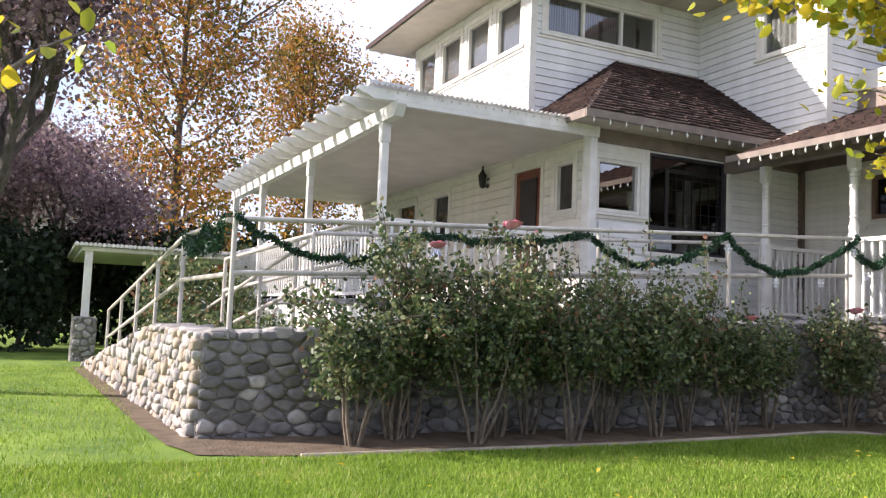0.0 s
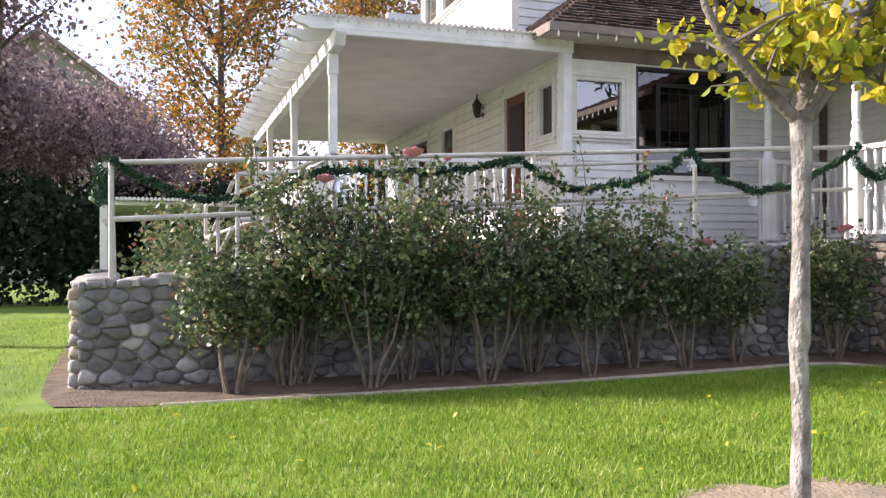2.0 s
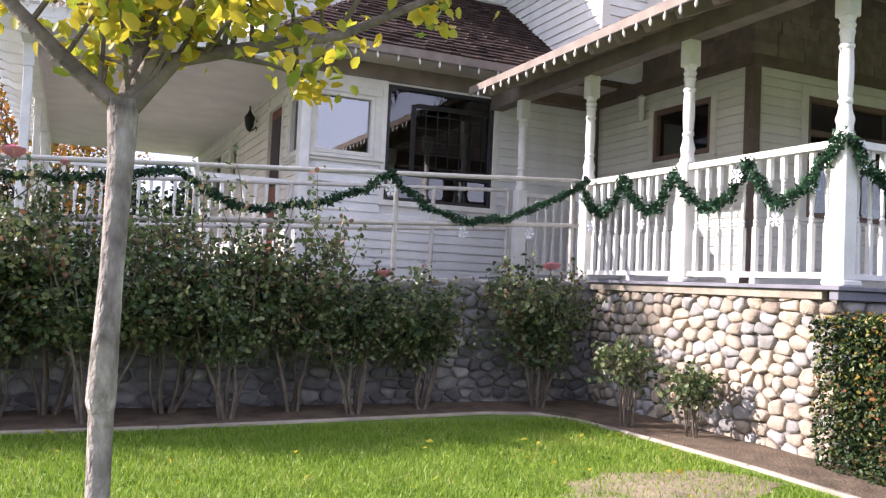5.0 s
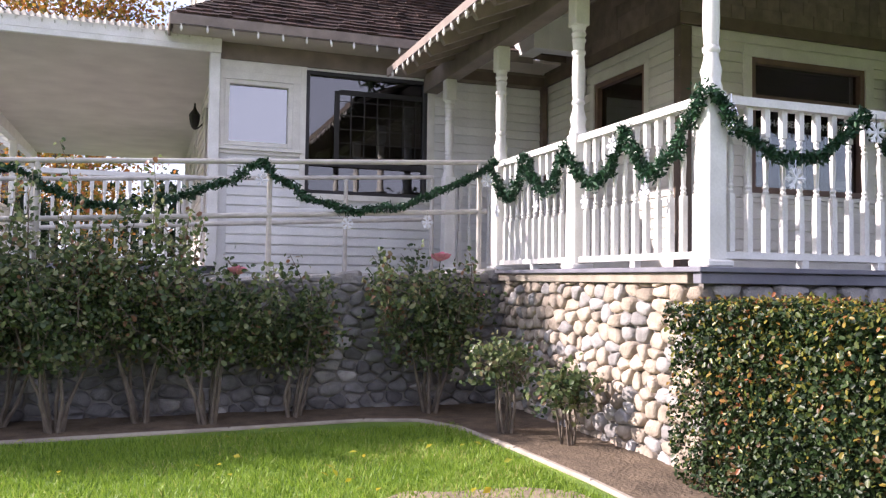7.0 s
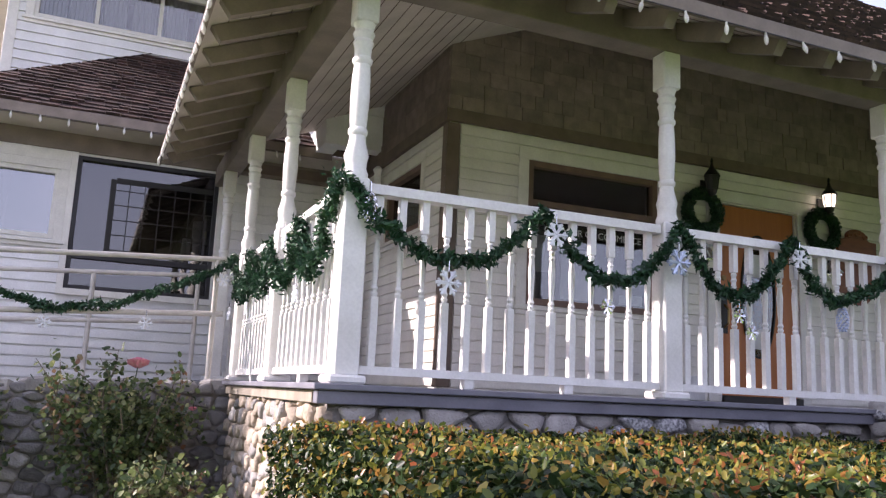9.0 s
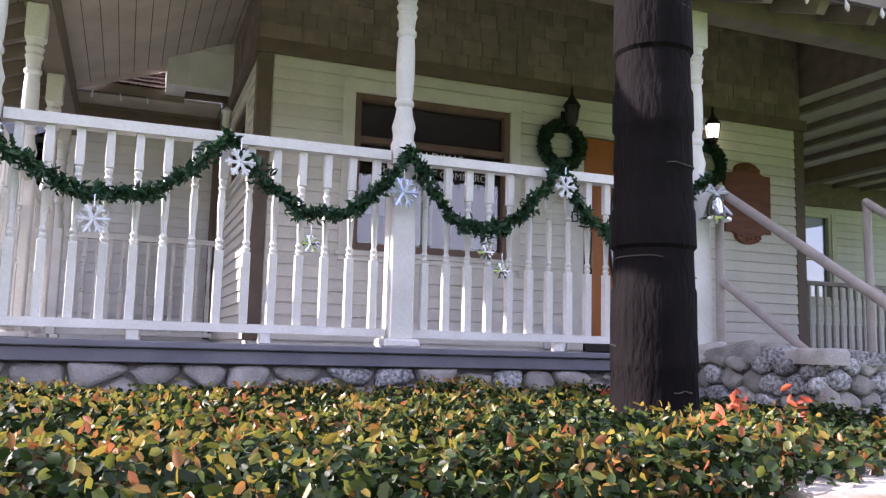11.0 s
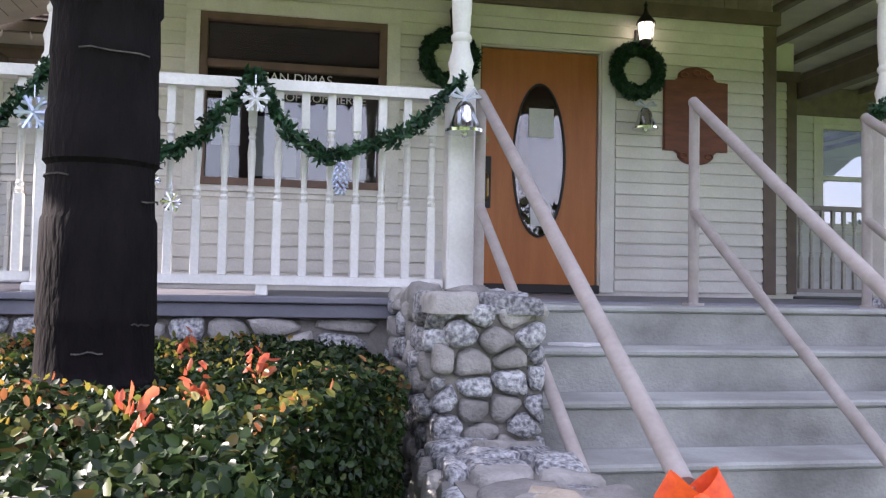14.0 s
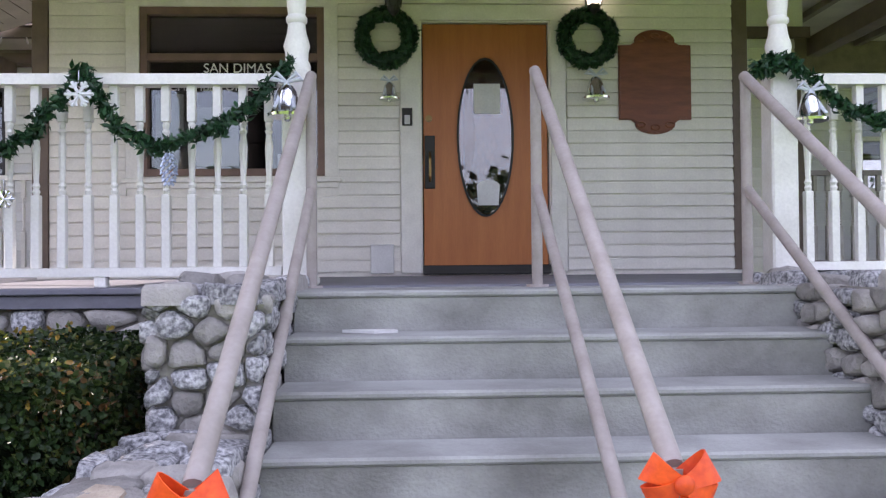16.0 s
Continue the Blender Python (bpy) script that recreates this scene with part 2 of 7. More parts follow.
ribbon_silver = material("ribbon_silver", (0.6, 0.64, 0.72), 0.35, bump=0.1)
paper = material("paper", (0.78, 0.78, 0.77), 0.8, bump=0.02)
lettering = material("lettering", (0.72, 0.72, 0.70), 0.6, bump=0)
poinsettia = material("poinsettia", (0.5, 0.02, 0.03), 0.6)
stucco = material("stucco", (0.42, 0.40, 0.37), 0.9, bump=0.3)
glass = glassy("glass", 0.08, (0.7, 0.72, 0.72))
glass_film = glassy("glass_film", 0.3, (0.3, 0.32, 0.33))
glass_dark = glassy("glass_dark", 0.1, (0.25, 0.26, 0.27))
lamp_glow = bpy.data.materials.new("lamp_glow")
lamp_glow.use_nodes = True
lamp_glow.node_tree.nodes["Principled BSDF"].inputs["Emission Color"].default_value = (1.0, 0.85, 0.6, 1)
lamp_glow.node_tree.nodes["Principled BSDF"].inputs["Emission Strength"].default_value = 1.3
bulb_mat = material("bulb_mat", (0.85, 0.83, 0.78), 0.25, bump=0, transmission=0.3)


# ---- builders ----
def box(bm, x0, x1, y0, y1, z0, z1):
    vs = [bm.verts.new(p) for p in ((x0, y0, z0), (x1, y0, z0), (x1, y1, z0), (x0, y1, z0), (x0, y0, z1), (x1, y0, z1), (x1, y1, z1), (x0, y1, z1))]
    for f in ((3, 2, 1, 0), (4, 5, 6, 7), (0, 1, 5, 4), (1, 2, 6, 5), (2, 3, 7, 6), (3, 0, 4, 7)):
        bm.faces.new([vs[i] for i in f])
    return vs


def soft_box(bm, x0, x1, y0, y1, z0, z1, r=0.008):
    """A box with its edges broken."""
    b2 = bmesh.new()
    box(b2, x0, x1, y0, y1, z0, z1)
    bmesh.ops.bevel(b2, geom=b2.edges[:], offset=r, segments=1, affect='EDGES')
    append(bm, b2)
    b2.free()


def append(bm, other, m=None):
    idx = {}
    for v in other.verts:
        idx[v] = bm.verts.new(m @ v.co if m else v.co)
    for f in other.faces:
        bm.faces.new([idx[v] for v in f.verts])


def prism(bm, pts, vec):
    """A flat polygon pushed along vec."""
    a = [bm.verts.new(p) for p in pts]
    b = [bm.verts.new(Vector(p) + Vector(vec)) for p in pts]
    bm.faces.new(a)
    bm.faces.new(b[::-1])
    n = len(a)
    for i in range(n):
        bm.faces.new((a[i], b[i], b[(i + 1) % n], a[(i + 1) % n]))
    bmesh.ops.recalc_face_normals(bm, faces=bm.faces[:])


def tube(bm, pts, radii, seg=8, caps=True):
    """A round bar through pts; radii is one number or one a point."""
    pts = [Vector(p) for p in pts]
    if not isinstance(radii, (list, tuple)):
        radii = [radii] * len(pts)
    rings = []
    up = None
    for i, p in enumerate(pts):
        d = (pts[min(i + 1, len(pts) - 1)] - pts[max(i - 1, 0)]).normalized()
        if up is None:
            up = d.orthogonal().normalized()
        up = (up - d * up.dot(d))
        up = up.normalized() if up.length > 1e-5 else d.orthogonal().normalized()
        side = d.cross(up)
        rings.append([bm.verts.new(p + (up * math.cos(a) + side * math.sin(a)) * radii[i]) for a in [2 * math.pi * k / seg for k in range(seg)]])
    for a, b in zip(rings, rings[1:]):
        for k in range(seg):
            bm.faces.new((a[k], a[(k + 1) % seg], b[(k + 1) % seg], b[k]))
    if caps:
        bm.faces.new(rings[0][::-1])
        bm.faces.new(rings[-1])


def lathe(bm, profile, cx=0, cy=0, seg=14):
    """profile: (radius, z) from the bottom up."""
    rings = [[bm.verts.new((cx + r * math.cos(2 * math.pi * k / seg), cy + r * math.sin(2 * math.pi * k / seg), z)) for k in range(seg)] for r, z in profile]
    for a, b in zip(rings, rings[1:]):
        for k in range(seg):
            bm.faces.new((a[k], a[(k + 1) % seg], b[(k + 1) % seg], b[k]))
    bm.faces.new(rings[0][::-1])
    bm.faces.new(rings[-1])


def world_place(ob):
    p = Vector(ob.location)
    while ob.parent:
        ob = ob.parent
        p += ob.location
    return p


def mesh_of(name, bm, mat, smooth=False):
    me = bpy.data.meshes.new(name)
    bm.to_mesh(me)
    bm.free()
    me.materials.append(mat)
    if smooth:
        me.polygons.foreach_set("use_smooth", [True] * len(me.polygons))
        me.set_sharp_from_angle(angle=radians(40))
    return me


def part(name, bm, mat, parent, label="", smooth=False, kind=""):
    """One mesh, given in the world's metres, as a part of a thing or of a part."""
    o = world_place(parent)
    bmesh.ops.translate(bm, verts=bm.verts[:], vec=-o)
    ob = new(name, mesh_of(name, bm, mat, smooth))
    ob.parent = parent
    return tagged(ob, label=label, kind=kind)


def thing(name, at, label, category, group="", kind=""):
    ob = new(name)
    ob.location = at
    ob.empty_display_size = 0.1
    return tagged(ob, label, category, group, kind)


def solid(name, bm, mat, label, category, kind="", group="", smooth=False):
    return tagged(new(name, mesh_of(name, bm, mat, smooth)), label, category, group, kind)


def raw_mesh(name, verts, faces, mat):
    me = bpy.data.meshes.new(name)
    me.from_pydata(verts, [], faces)
    me.materials.append(mat)
    return me


def leaf_cloud(name, centers, size, mat, rg, normal=None, spread=1.0, aspect=0.55, jitter=0.35, rounded=False):
    """Many small folded leaves, one at each centre; returns a mesh."""
    c = np.asarray(centers, dtype=float)
    n = len(c)
    d = rg.normal(size=(n, 3)) * spread
    if normal is not None:
        d = d + np.asarray(normal)
    d /= np.linalg.norm(d, axis=1)[:, None] + 1e-9
    u = np.cross(d, rg.normal(size=(n, 3)))
    u /= np.linalg.norm(u, axis=1)[:, None] + 1e-9
    w = np.cross(d, u)
    s = size * (1 + jitter * rg.uniform(-1, 1, n))[:, None]
    a = c - u * s * 0.5
    b = c + u * s * 0.5
    lft = c + w * s * aspect * 0.5 + d * s * 0.12
    rgt = c - w * s * aspect * 0.5 + d * s * 0.12
    if rounded:
        q = [a, c - u * s * 0.22 + w * s * aspect * 0.5 + d * s * 0.1, c + u * s * 0.24 + w * s * aspect * 0.44 + d * s * 0.1, b,
             c + u * s * 0.24 - w * s * aspect * 0.44 + d * s * 0.1, c - u * s * 0.22 - w * s * aspect * 0.5 + d * s * 0.1]
        k, tri = 6, [[0, 3, 2, 0, 2, 1, 0, 4, 3, 0, 5, 4]]
    else:
        q, k, tri = [a, lft, b, rgt], 4, [[0, 2, 1, 0, 3, 2]]
    verts = np.stack(q, 1).reshape(-1, 3)
    f = len(tri[0]) // 3
    me = bpy.data.meshes.new(name)
    me.vertices.add(k * n)
    me.vertices.foreach_set("co", verts.ravel())
    me.loops.add(3 * f * n)
    base = np.arange(n)[:, None] * k
    me.loops.foreach_set("vertex_index", (base + np.array(tri)).ravel())
    me.polygons.add(f * n)
    me.polygons.foreach_set("loop_start", np.arange(f * n) * 3)
    me.polygons.foreach_set("loop_total", np.full(f * n, 3))
    me.update(calc_edges=True)
    me.validate()
    me.materials.append(mat)
    return me


def hang(name, me, parent, label="", kind=""):
    """A mesh in the world's metres under a thing."""
    o = world_place(parent)
    me.transform(Matrix.Translation(-o))
    ob = new(name, me)
    ob.parent = parent
    return tagged(ob, label=label, kind=kind)


# ---- stone walls ----
def cells(u0, u1, v0, top, du, dv, rg, gap=0.005):
    """Rough stone outlines that fill u0..u1 by v0..top(u), laid in wavy courses."""
    rows = int((max(top(u0), top(u1)) - v0) / dv) + 2
    seeds = []
    for r in range(-1, rows + 1):
        u = u0 - du * rg.uniform(0.3, 1.2)
        while u < u1 + du:
            w = du * rg.uniform(0.5, 1.6)
            seeds.append((u + w / 2, v0 + (r + 0.5) * dv + dv * rg.uniform(-0.36, 0.36)))
            u += w
    out = []
    k = du / dv * 0.8
    for i, (a, b) in enumerate(seeds):
        if a < u0 - 0.02 or a > u1 + 0.02 or b < v0 - 0.02 or b > top(a) + dv * 0.2:
            continue
        poly = [(u0, v0), (u1, v0), (u1, top(u1)), (u0, top(u0))] if abs(top(u0) + top(u1) - 2 * top((u0 + u1) / 2)) < 1e-6 else None
        if poly is None:
            poly = [(u0, v0), (u1, v0)] + [(u0 + (u1 - u0) * q / 12, top(u0 + (u1 - u0) * q / 12)) for q in range(12, -1, -1)]
            a0, a1 = max(u0, a - du * 2), min(u1, a + du * 2)
            poly = [(a0, v0), (a1, v0), (a1, top(a1)), (a0, top(a0))]
        for j, (c, d) in enumerate(seeds):
            if j == i or abs(c - a) > 3 * du or abs(d - b) > 3 * dv:
                continue
            nx, ny = (c - a), (d - b) * k * k
            mx, my = (a + c) / 2, (b + d) / 2
            nl = math.hypot(nx, ny)
            nx, ny = nx / nl, ny / nl
            keep = []
            for q in range(len(poly)):
                p0, p1 = poly[q - 1], poly[q]
                s0 = (p0[0] - mx) * nx + (p0[1] - my) * ny + gap * 0.6
                s1 = (p1[0] - mx) * nx + (p1[1] - my) * ny + gap * 0.6
                if (s0 < 0) != (s1 < 0):
                    f = s0 / (s0 - s1)
                    keep.append((p0[0] + (p1[0] - p0[0]) * f, p0[1] + (p1[1] - p0[1]) * f))
                if s1 < 0:
                    keep.append(p1)
            poly = keep
            if len(poly) < 3:
                break
        if len(poly) < 3:
            continue
        clean = [p for q, p in enumerate(poly) if math.hypot(p[0] - poly[q - 1][0], p[1] - poly[q - 1][1]) > 0.012]
        area = abs(sum(clean[q - 1][0] * clean[q][1] - clean[q][0] * clean[q - 1][1] for q in range(len(clean)))) / 2 if len(clean) > 2 else 0
        if area > 0.0012:
            out.append(clean)
    return out


def stone_mesh(poly, to_world, deep, rg):
    """A rounded stone on a wall face; to_world(u, v, out)."""
    n = len(poly)
    ring = []
    for q in range(n):
        p, a, b = poly[q], poly[q - 1], poly[(q + 1) % n]
        f = rg.uniform(0.13, 0.28)
        ring.append((p[0] + (a[0] - p[0]) * f, p[1] + (a[1] - p[1]) * f))
        ring.append((p[0] + (b[0] - p[0]) * f, p[1] + (b[1] - p[1]) * f))
    cu, cv = sum(p[0] for p in ring) / len(ring), sum(p[1] for p in ring) / len(ring)
    tu, tv = rg.uniform(-0.15, 0.15), rg.uniform(-0.2, 0.1)
    verts, faces = [], []
    m = len(ring)
    wave = rg.uniform(0, 6.28)
    squash = 1 - 0.07 * rg.random()
    for s, d in ((squash, -0.03), (0.98 * squash, deep * 0.5), (0.87 * squash, deep * 0.92), (0.5 * squash, deep * 1.04)):
        for q, (u, v) in enumerate(ring):
            f = s * (1 + 0.035 * math.sin(wave + q * 2.3))
            du, dv = (u - cu) * f, (v - cv) * f
            o = d + (tu * du + tv * dv if d > 0 else 0) + (rg.uniform(-0.005, 0.005) if d > 0 else 0)
            verts.append(to_world(cu + du, cv + dv, o))
    for r in range(3):
        for q in range(m):
            q2 = (q + 1) % m
            faces.append((r * m + q, r * m + q2, (r + 1) * m + q2, (r + 1) * m + q))
    faces.append(tuple(range(3 * m, 4 * m)))
    return verts, faces


def stones(parent, polys, to_world, deep, mats, rg, limit=300, name="stone"):
    o = world_place(parent)
    rest_v, rest_f = [], []
    for i, poly in enumerate(polys):
        vs, fs = stone_mesh(poly, to_world, deep * rg.uniform(0.6, 1.35), rg)
        vs = [Vector(v) - o for v in vs]
        mat = rg.choice(mats)
        if i < limit:
            me = raw_mesh(name, vs, fs, mat)
            me.polygons.foreach_set("use_smooth", [True] * len(fs))
            new(name, me).parent = parent
        else:
            b = len(rest_v)
            rest_v += vs
            rest_f += [tuple(q + b for q in f) for f in fs]
    if rest_v:
        me = raw_mesh("more_stones", rest_v, rest_f, mats[0])
        me.polygons.foreach_set("use_smooth", [True] * len(rest_f))
        ob = new("more_stones", me)
        ob.parent = parent
        tagged(ob, kind="stuff")


# ---- ground ----
def ground_z(x, y):
    f = min(1, max(0, (-1.2 - y) / 2.6))
    f = f * f * (3 - 2 * f)
    side = min(1, max(0, (3 - x) / 8))
    return 0.05 - f * (0.06 + 0.12 * side)


bm = bmesh.new()
xs = [-900, -200, -60, -30] + [-20 + i for i in range(0, 41)] + [30, 60, 200, 900]
ys = [-900, -200, -60, -25] + [-14 + i * 0.7 for i in range(0, 60)] + [45, 80, 200, 900]
gv = [[bm.verts.new((x, y, ground_z(x, y))) for x in xs] for y in ys]
for j in range(len(ys) - 1):
    for i in range(len(xs) - 1):
        bm.faces.new((gv[j][i], gv[j][i + 1], gv[j + 1][i + 1], gv[j + 1][i]))
ground = solid("ground", bm, lawn_mat, "mown green lawn with scattered fallen leaves", "lawn", kind="structure", smooth=True)

# planting bed, its edging and the bare soil
EDGE = [(-11.0 + 2.6, 11.5), (-8.95, 11.3), (-8.6, 4.0), (-8.5, 2.8), (-8.36, 2.3), (-7.6, 2.12), (-6, 2.12), (-4.4, 2.14), (-2.6, 2.3), (-1.5, 2.42), (-1.05, 2.3), (-0.85, 1.9), (-0.76, 1.0), (-0.72, 0), (-0.75, -1.2), (-0.9, -2.6)]
bm = bmesh.new()
inner = [(-0.3, 11.5), (-8.2, 11.3), (-8.0, 4.2), (-8.0, 3.2), (-7.9, 3.1), (-7.4, 3.1), (-6, 3.1), (-4.4, 3.1), (-2.6, 3.1), (-1.5, 3.1), (-0.3, 3.1), (0.3, 2.6), (0.6, 1.0), (0.6, 0), (2, -0.5), (4.2, -2.7)]
inner[0] = (-8.2, 11.5)
ov = [bm.verts.new((x, y, ground_z(x, y) + 0.012)) for x, y in EDGE]
iv = [bm.verts.new((x, y, ground_z(x, y) + 0.03)) for x, y in inner]
for i in range(len(ov) - 1):
    bm.faces.new((ov[i], ov[i + 1], iv[i + 1], iv[i]))
bmesh.ops.subdivide_edges(bm, edges=bm.edges[:], cuts=3, use_grid_fill=True)
for v in bm.verts:
    v.co.z += noise.noise(v.co * 3) * 0.012
bmesh.ops.recalc_face_normals(bm, faces=bm.faces[:])
solid("ground_bed", bm, soil, "bare brown soil of a planting bed with dry leaves", "soil", kind="structure", smooth=True)

bm = bmesh.new()
for (x0, y0), (x1, y1) in zip(EDGE[5:], EDGE[6:]):
    d = Vector((x1 - x0, y1 - y0, 0))
    nrm = Vector((-d.y, d.x, 0)).normalized() * 0.026
    z = ground_z((x0 + x1) / 2, (y0 + y1) / 2)
    a, b = Vector((x0, y0, z - 0.05)), Vector((x1, y1, z - 0.05))
    prism(bm, [a - nrm, a + nrm, b + nrm, b - nrm], (0, 0, 0.074))
bmesh.ops.bevel(bm, geom=[e for e in bm.edges if min(v.co.z for v in e.verts) > 0.0], offset=0.012, segments=1, affect='EDGES')
solid("kerb", bm, curb_mat, "low pale concrete edging round the planting bed", "edging", kind="structure")

for cx, cy, rx, ry, lab in ((-4.9, -1.45, 0.75, 0.5, "bare soil ring round the young tree"), (-1.65, -0.35, 0.85, 0.5, "worn sandy patch in the lawn")):
    bm = bmesh.new()
    c = bm.verts.new((cx, cy, ground_z(cx, cy) + 0.02))
    rim = []
    for k in range(28):
        a = 2 * math.pi * k / 28
        r = 0.95 + 0.3 * noise.noise(Vector((math.cos(a) * 2, math.sin(a) * 2, cx))) + rnd.uniform(-0.12, 0.12)
        x, y = cx + rx * r * math.cos(a), cy + ry * r * math.sin(a)
        rim.append(bm.verts.new((x, y, ground_z(x, y) + 0.006)))
    for k in range(28):
        bm.faces.new((c, rim[k], rim[(k + 1) % 28]))
    solid("soil_patch", bm, dry_soil, lab, "soil", kind="structure")

rg = np.random.default_rng(3)


def in_lawn(x, y):
    ok = (x < -0.85) & (y < 2.05) | (x < -8.5)
    ok &= ~(((x + 4.9) / 0.65) ** 2 + ((y + 1.45) / 0.42) ** 2 < 1)
    ok &= ~((((x + 1.65) / 0.75) ** 2 + ((y + 0.35) / 0.44) ** 2 < 1) & (rg.uniform(size=x.shape) > 0.5))
    return ok


gx = np.concatenate([rg.uniform(-9.8, -0.8, 130000), rg.uniform(-13.5, -8.6, 26000)])
gy = np.concatenate([rg.uniform(-2.2, 2.1, 130000), rg.uniform(0.0, 11.5, 26000)])
ok = in_lawn(gx, gy)
gx, gy = gx[ok], gy[ok]
gz = np.array([ground_z(a, b) for a, b in zip(gx, gy)])
nb = len(gx)
h = rg.uniform(0.022, 0.05, nb)
ang = rg.uniform(0, 2 * math.pi, nb)
w = 0.0055
lean = rg.normal(scale=0.45, size=(nb, 2)) * h[:, None]
v0 = np.stack([gx - np.cos(ang) * w, gy - np.sin(ang) * w, gz - 0.004], 1)
v1 = np.stack([gx + np.cos(ang) * w, gy + np.sin(ang) * w, gz - 0.004], 1)
v2 = np.stack([gx + lean[:, 0], gy + lean[:, 1], gz + h], 1)
me = bpy.data.meshes.new("grass")
me.vertices.add(3 * nb)
me.vertices.foreach_set("co", np.stack([v0, v1, v2], 1).ravel())
me.loops.add(3 * nb)
me.loops.foreach_set("vertex_index", np.arange(3 * nb))
me.polygons.add(nb)
me.polygons.foreach_set("loop_start", np.arange(nb) * 3)
me.polygons.foreach_set("loop_total", np.full(nb, 3))
me.update(calc_edges=True)
me.materials.append(grass_mat)
tagged(new("grass", me), "short bright green blades of lawn grass", "grass", kind="stuff")


# ---- house shell ----
def wall_with_holes(bm, axis, at, thick, u0, u1, z0, z1, holes):
    """A thick upright wall along x ('y' = at) or along y ('x' = at), with holes (u0, u1, z0, z1) right through it."""
    us = sorted({u0, u1, *[h[0] for h in holes], *[h[1] for h in holes]})
    zs = sorted({z0, z1, *[h[2] for h in holes], *[h[3] for h in holes]})
    for a, b in zip(us, us[1:]):
        for c, d in zip(zs, zs[1:]):
            mu, mz = (a + b) / 2, (c + d) / 2
            if any(h[0] < mu < h[1] and h[2] < mz < h[3] for h in holes):
                continue
            if axis == 'y':
                box(bm, a, b, at, at + thick, c, d)
            else:
                box(bm, at, at + thick, a, b, c, d)
    bmesh.ops.remove_doubles(bm, verts=bm.verts[:], dist=1e-4)
    seen = {}
    for f in bm.faces[:]:
        key = frozenset(f.verts)
        seen.setdefault(key, []).append(f)
    for fs in seen.values():
        if len(fs) > 1:
            for f in fs:
                bm.faces.remove(f)


def wall(name, axis, at, thick, u0, u1, z0, z1, holes, mat, label):
    bm = bmesh.new()
    wall_with_holes(bm, axis, at, thick, u0, u1, z0, z1, holes)
    return solid(name, bm, mat, label, "wall", kind="structure")


def boards(parent, axis, at, out, u0, u1, z0, z1, step, holes, mat):
    """Lap siding: tapered boards with a grooved upper edge, in courses, cut round the holes. out: -1 or 1, the way the wall faces."""
    o = world_place(parent)
    n = max(1, round((z1 - z0) / step))
    step = (z1 - z0) / n
    cache = {}
    for i in range(n):
        a, b = z0 + i * step, z0 + (i + 1) * step
        cuts = [(u0, u1)]
        for h0, h1, g0, g1 in holes:
            if g0 < b - 0.02 and g1 > a + 0.02:
                nxt = []
                for p, q in cuts:
                    if h1 <= p or h0 >= q:
                        nxt.append((p, q))
                        continue
                    if h0 - p > 0.02:
                        nxt.append((p, h0))
                    if q - h1 > 0.02:
                        nxt.append((h1, q))
                cuts = nxt
        for p, q in cuts:
            key = round(q - p, 3)
            if key not in cache:
                lng = q - p
                d0 = 0.026 * out
                pr = [(0, d0, 0), (0, 0, 0), (0, 0, step), (0, 0.05 * d0, step), (0, 0.05 * d0, step - 0.014), (0, 0.62 * d0, step - 0.017)]
                vs, m = [], len(pr)
                for s in (0, lng):
                    for _, d, z in pr:
                        vs.append((s, d, z) if axis == 'y' else (d, s, z))
                fs = [tuple(range(m)), tuple(range(2 * m - 1, m - 1, -1))] + [(j, j + m, (j + 1) % m + m, (j + 1) % m) for j in range(m)]
                cache[key] = raw_mesh("board", vs, fs, mat)
            ob = new("board", cache[key])
            ob.parent = parent
            ob.location = Vector((p, at, a) if axis == 'y' else (at, p, a)) - o


YF = 2.53   # front wall behind the porch
XS = 1.69   # its left return
YB = 5.5    # front wall of the left wing
XL = -2.5   # side wall behind the pergola
DECK = 1.35
WIN_F = (2.52, 4.02, 2.17, 3.56)
DOOR = (4.82, 5.875, 1.38, 3.44)
front_holes = [WIN_F, DOOR]
wall_front = wall("wall_front", 'y', YF, 0.2, XS, 7.52, 0.4, 5.2, front_holes, cream_paint, "cream lap-sided front wall behind the porch")
W_S = (3.15, 4.2, 2.9, 3.56)
wall_return = wall("wall_return", 'x', XS, 0.2, YF + 0.2, YB + 0.2, 0.4, 5.2, [W_S], cream_paint, "cream lap-sided return wall under the porch")
WIN1 = (-2.44, -1.66, 2.77, 3.54)
DWIN = (-1.5, 0.03, 2.25, 3.73)
wall_wing = wall("wall_wing", 'y', YB, 0.2, XL, XS, 0.05, 4.1, [WIN1, DWIN], white_siding, "white lap-sided wing wall with two windows")
SDOOR = (6.86, 7.66, 1.38, 3.6)
SW1 = (5.95, 6.45, 2.8, 3.58)
SW2 = (10.15, 10.88, 2.5, 3.57)
SW3 = (11.75, 12.7, 2.5, 3.55)
wall_side = wall("wall_side", 'x', XL, 0.2, YB + 0.2, 15.0, 0.05, 4.3, [SDOOR, SW1, SW2, SW3], cream_paint, "cream side wall under the pergola roof")
wall_right = wall("wall_right", 'x', 7.32, 0.2, YF + 0.2, 6.0, 0.4, 5.2, [], cream_paint, "cream side wall at the porch's far end")
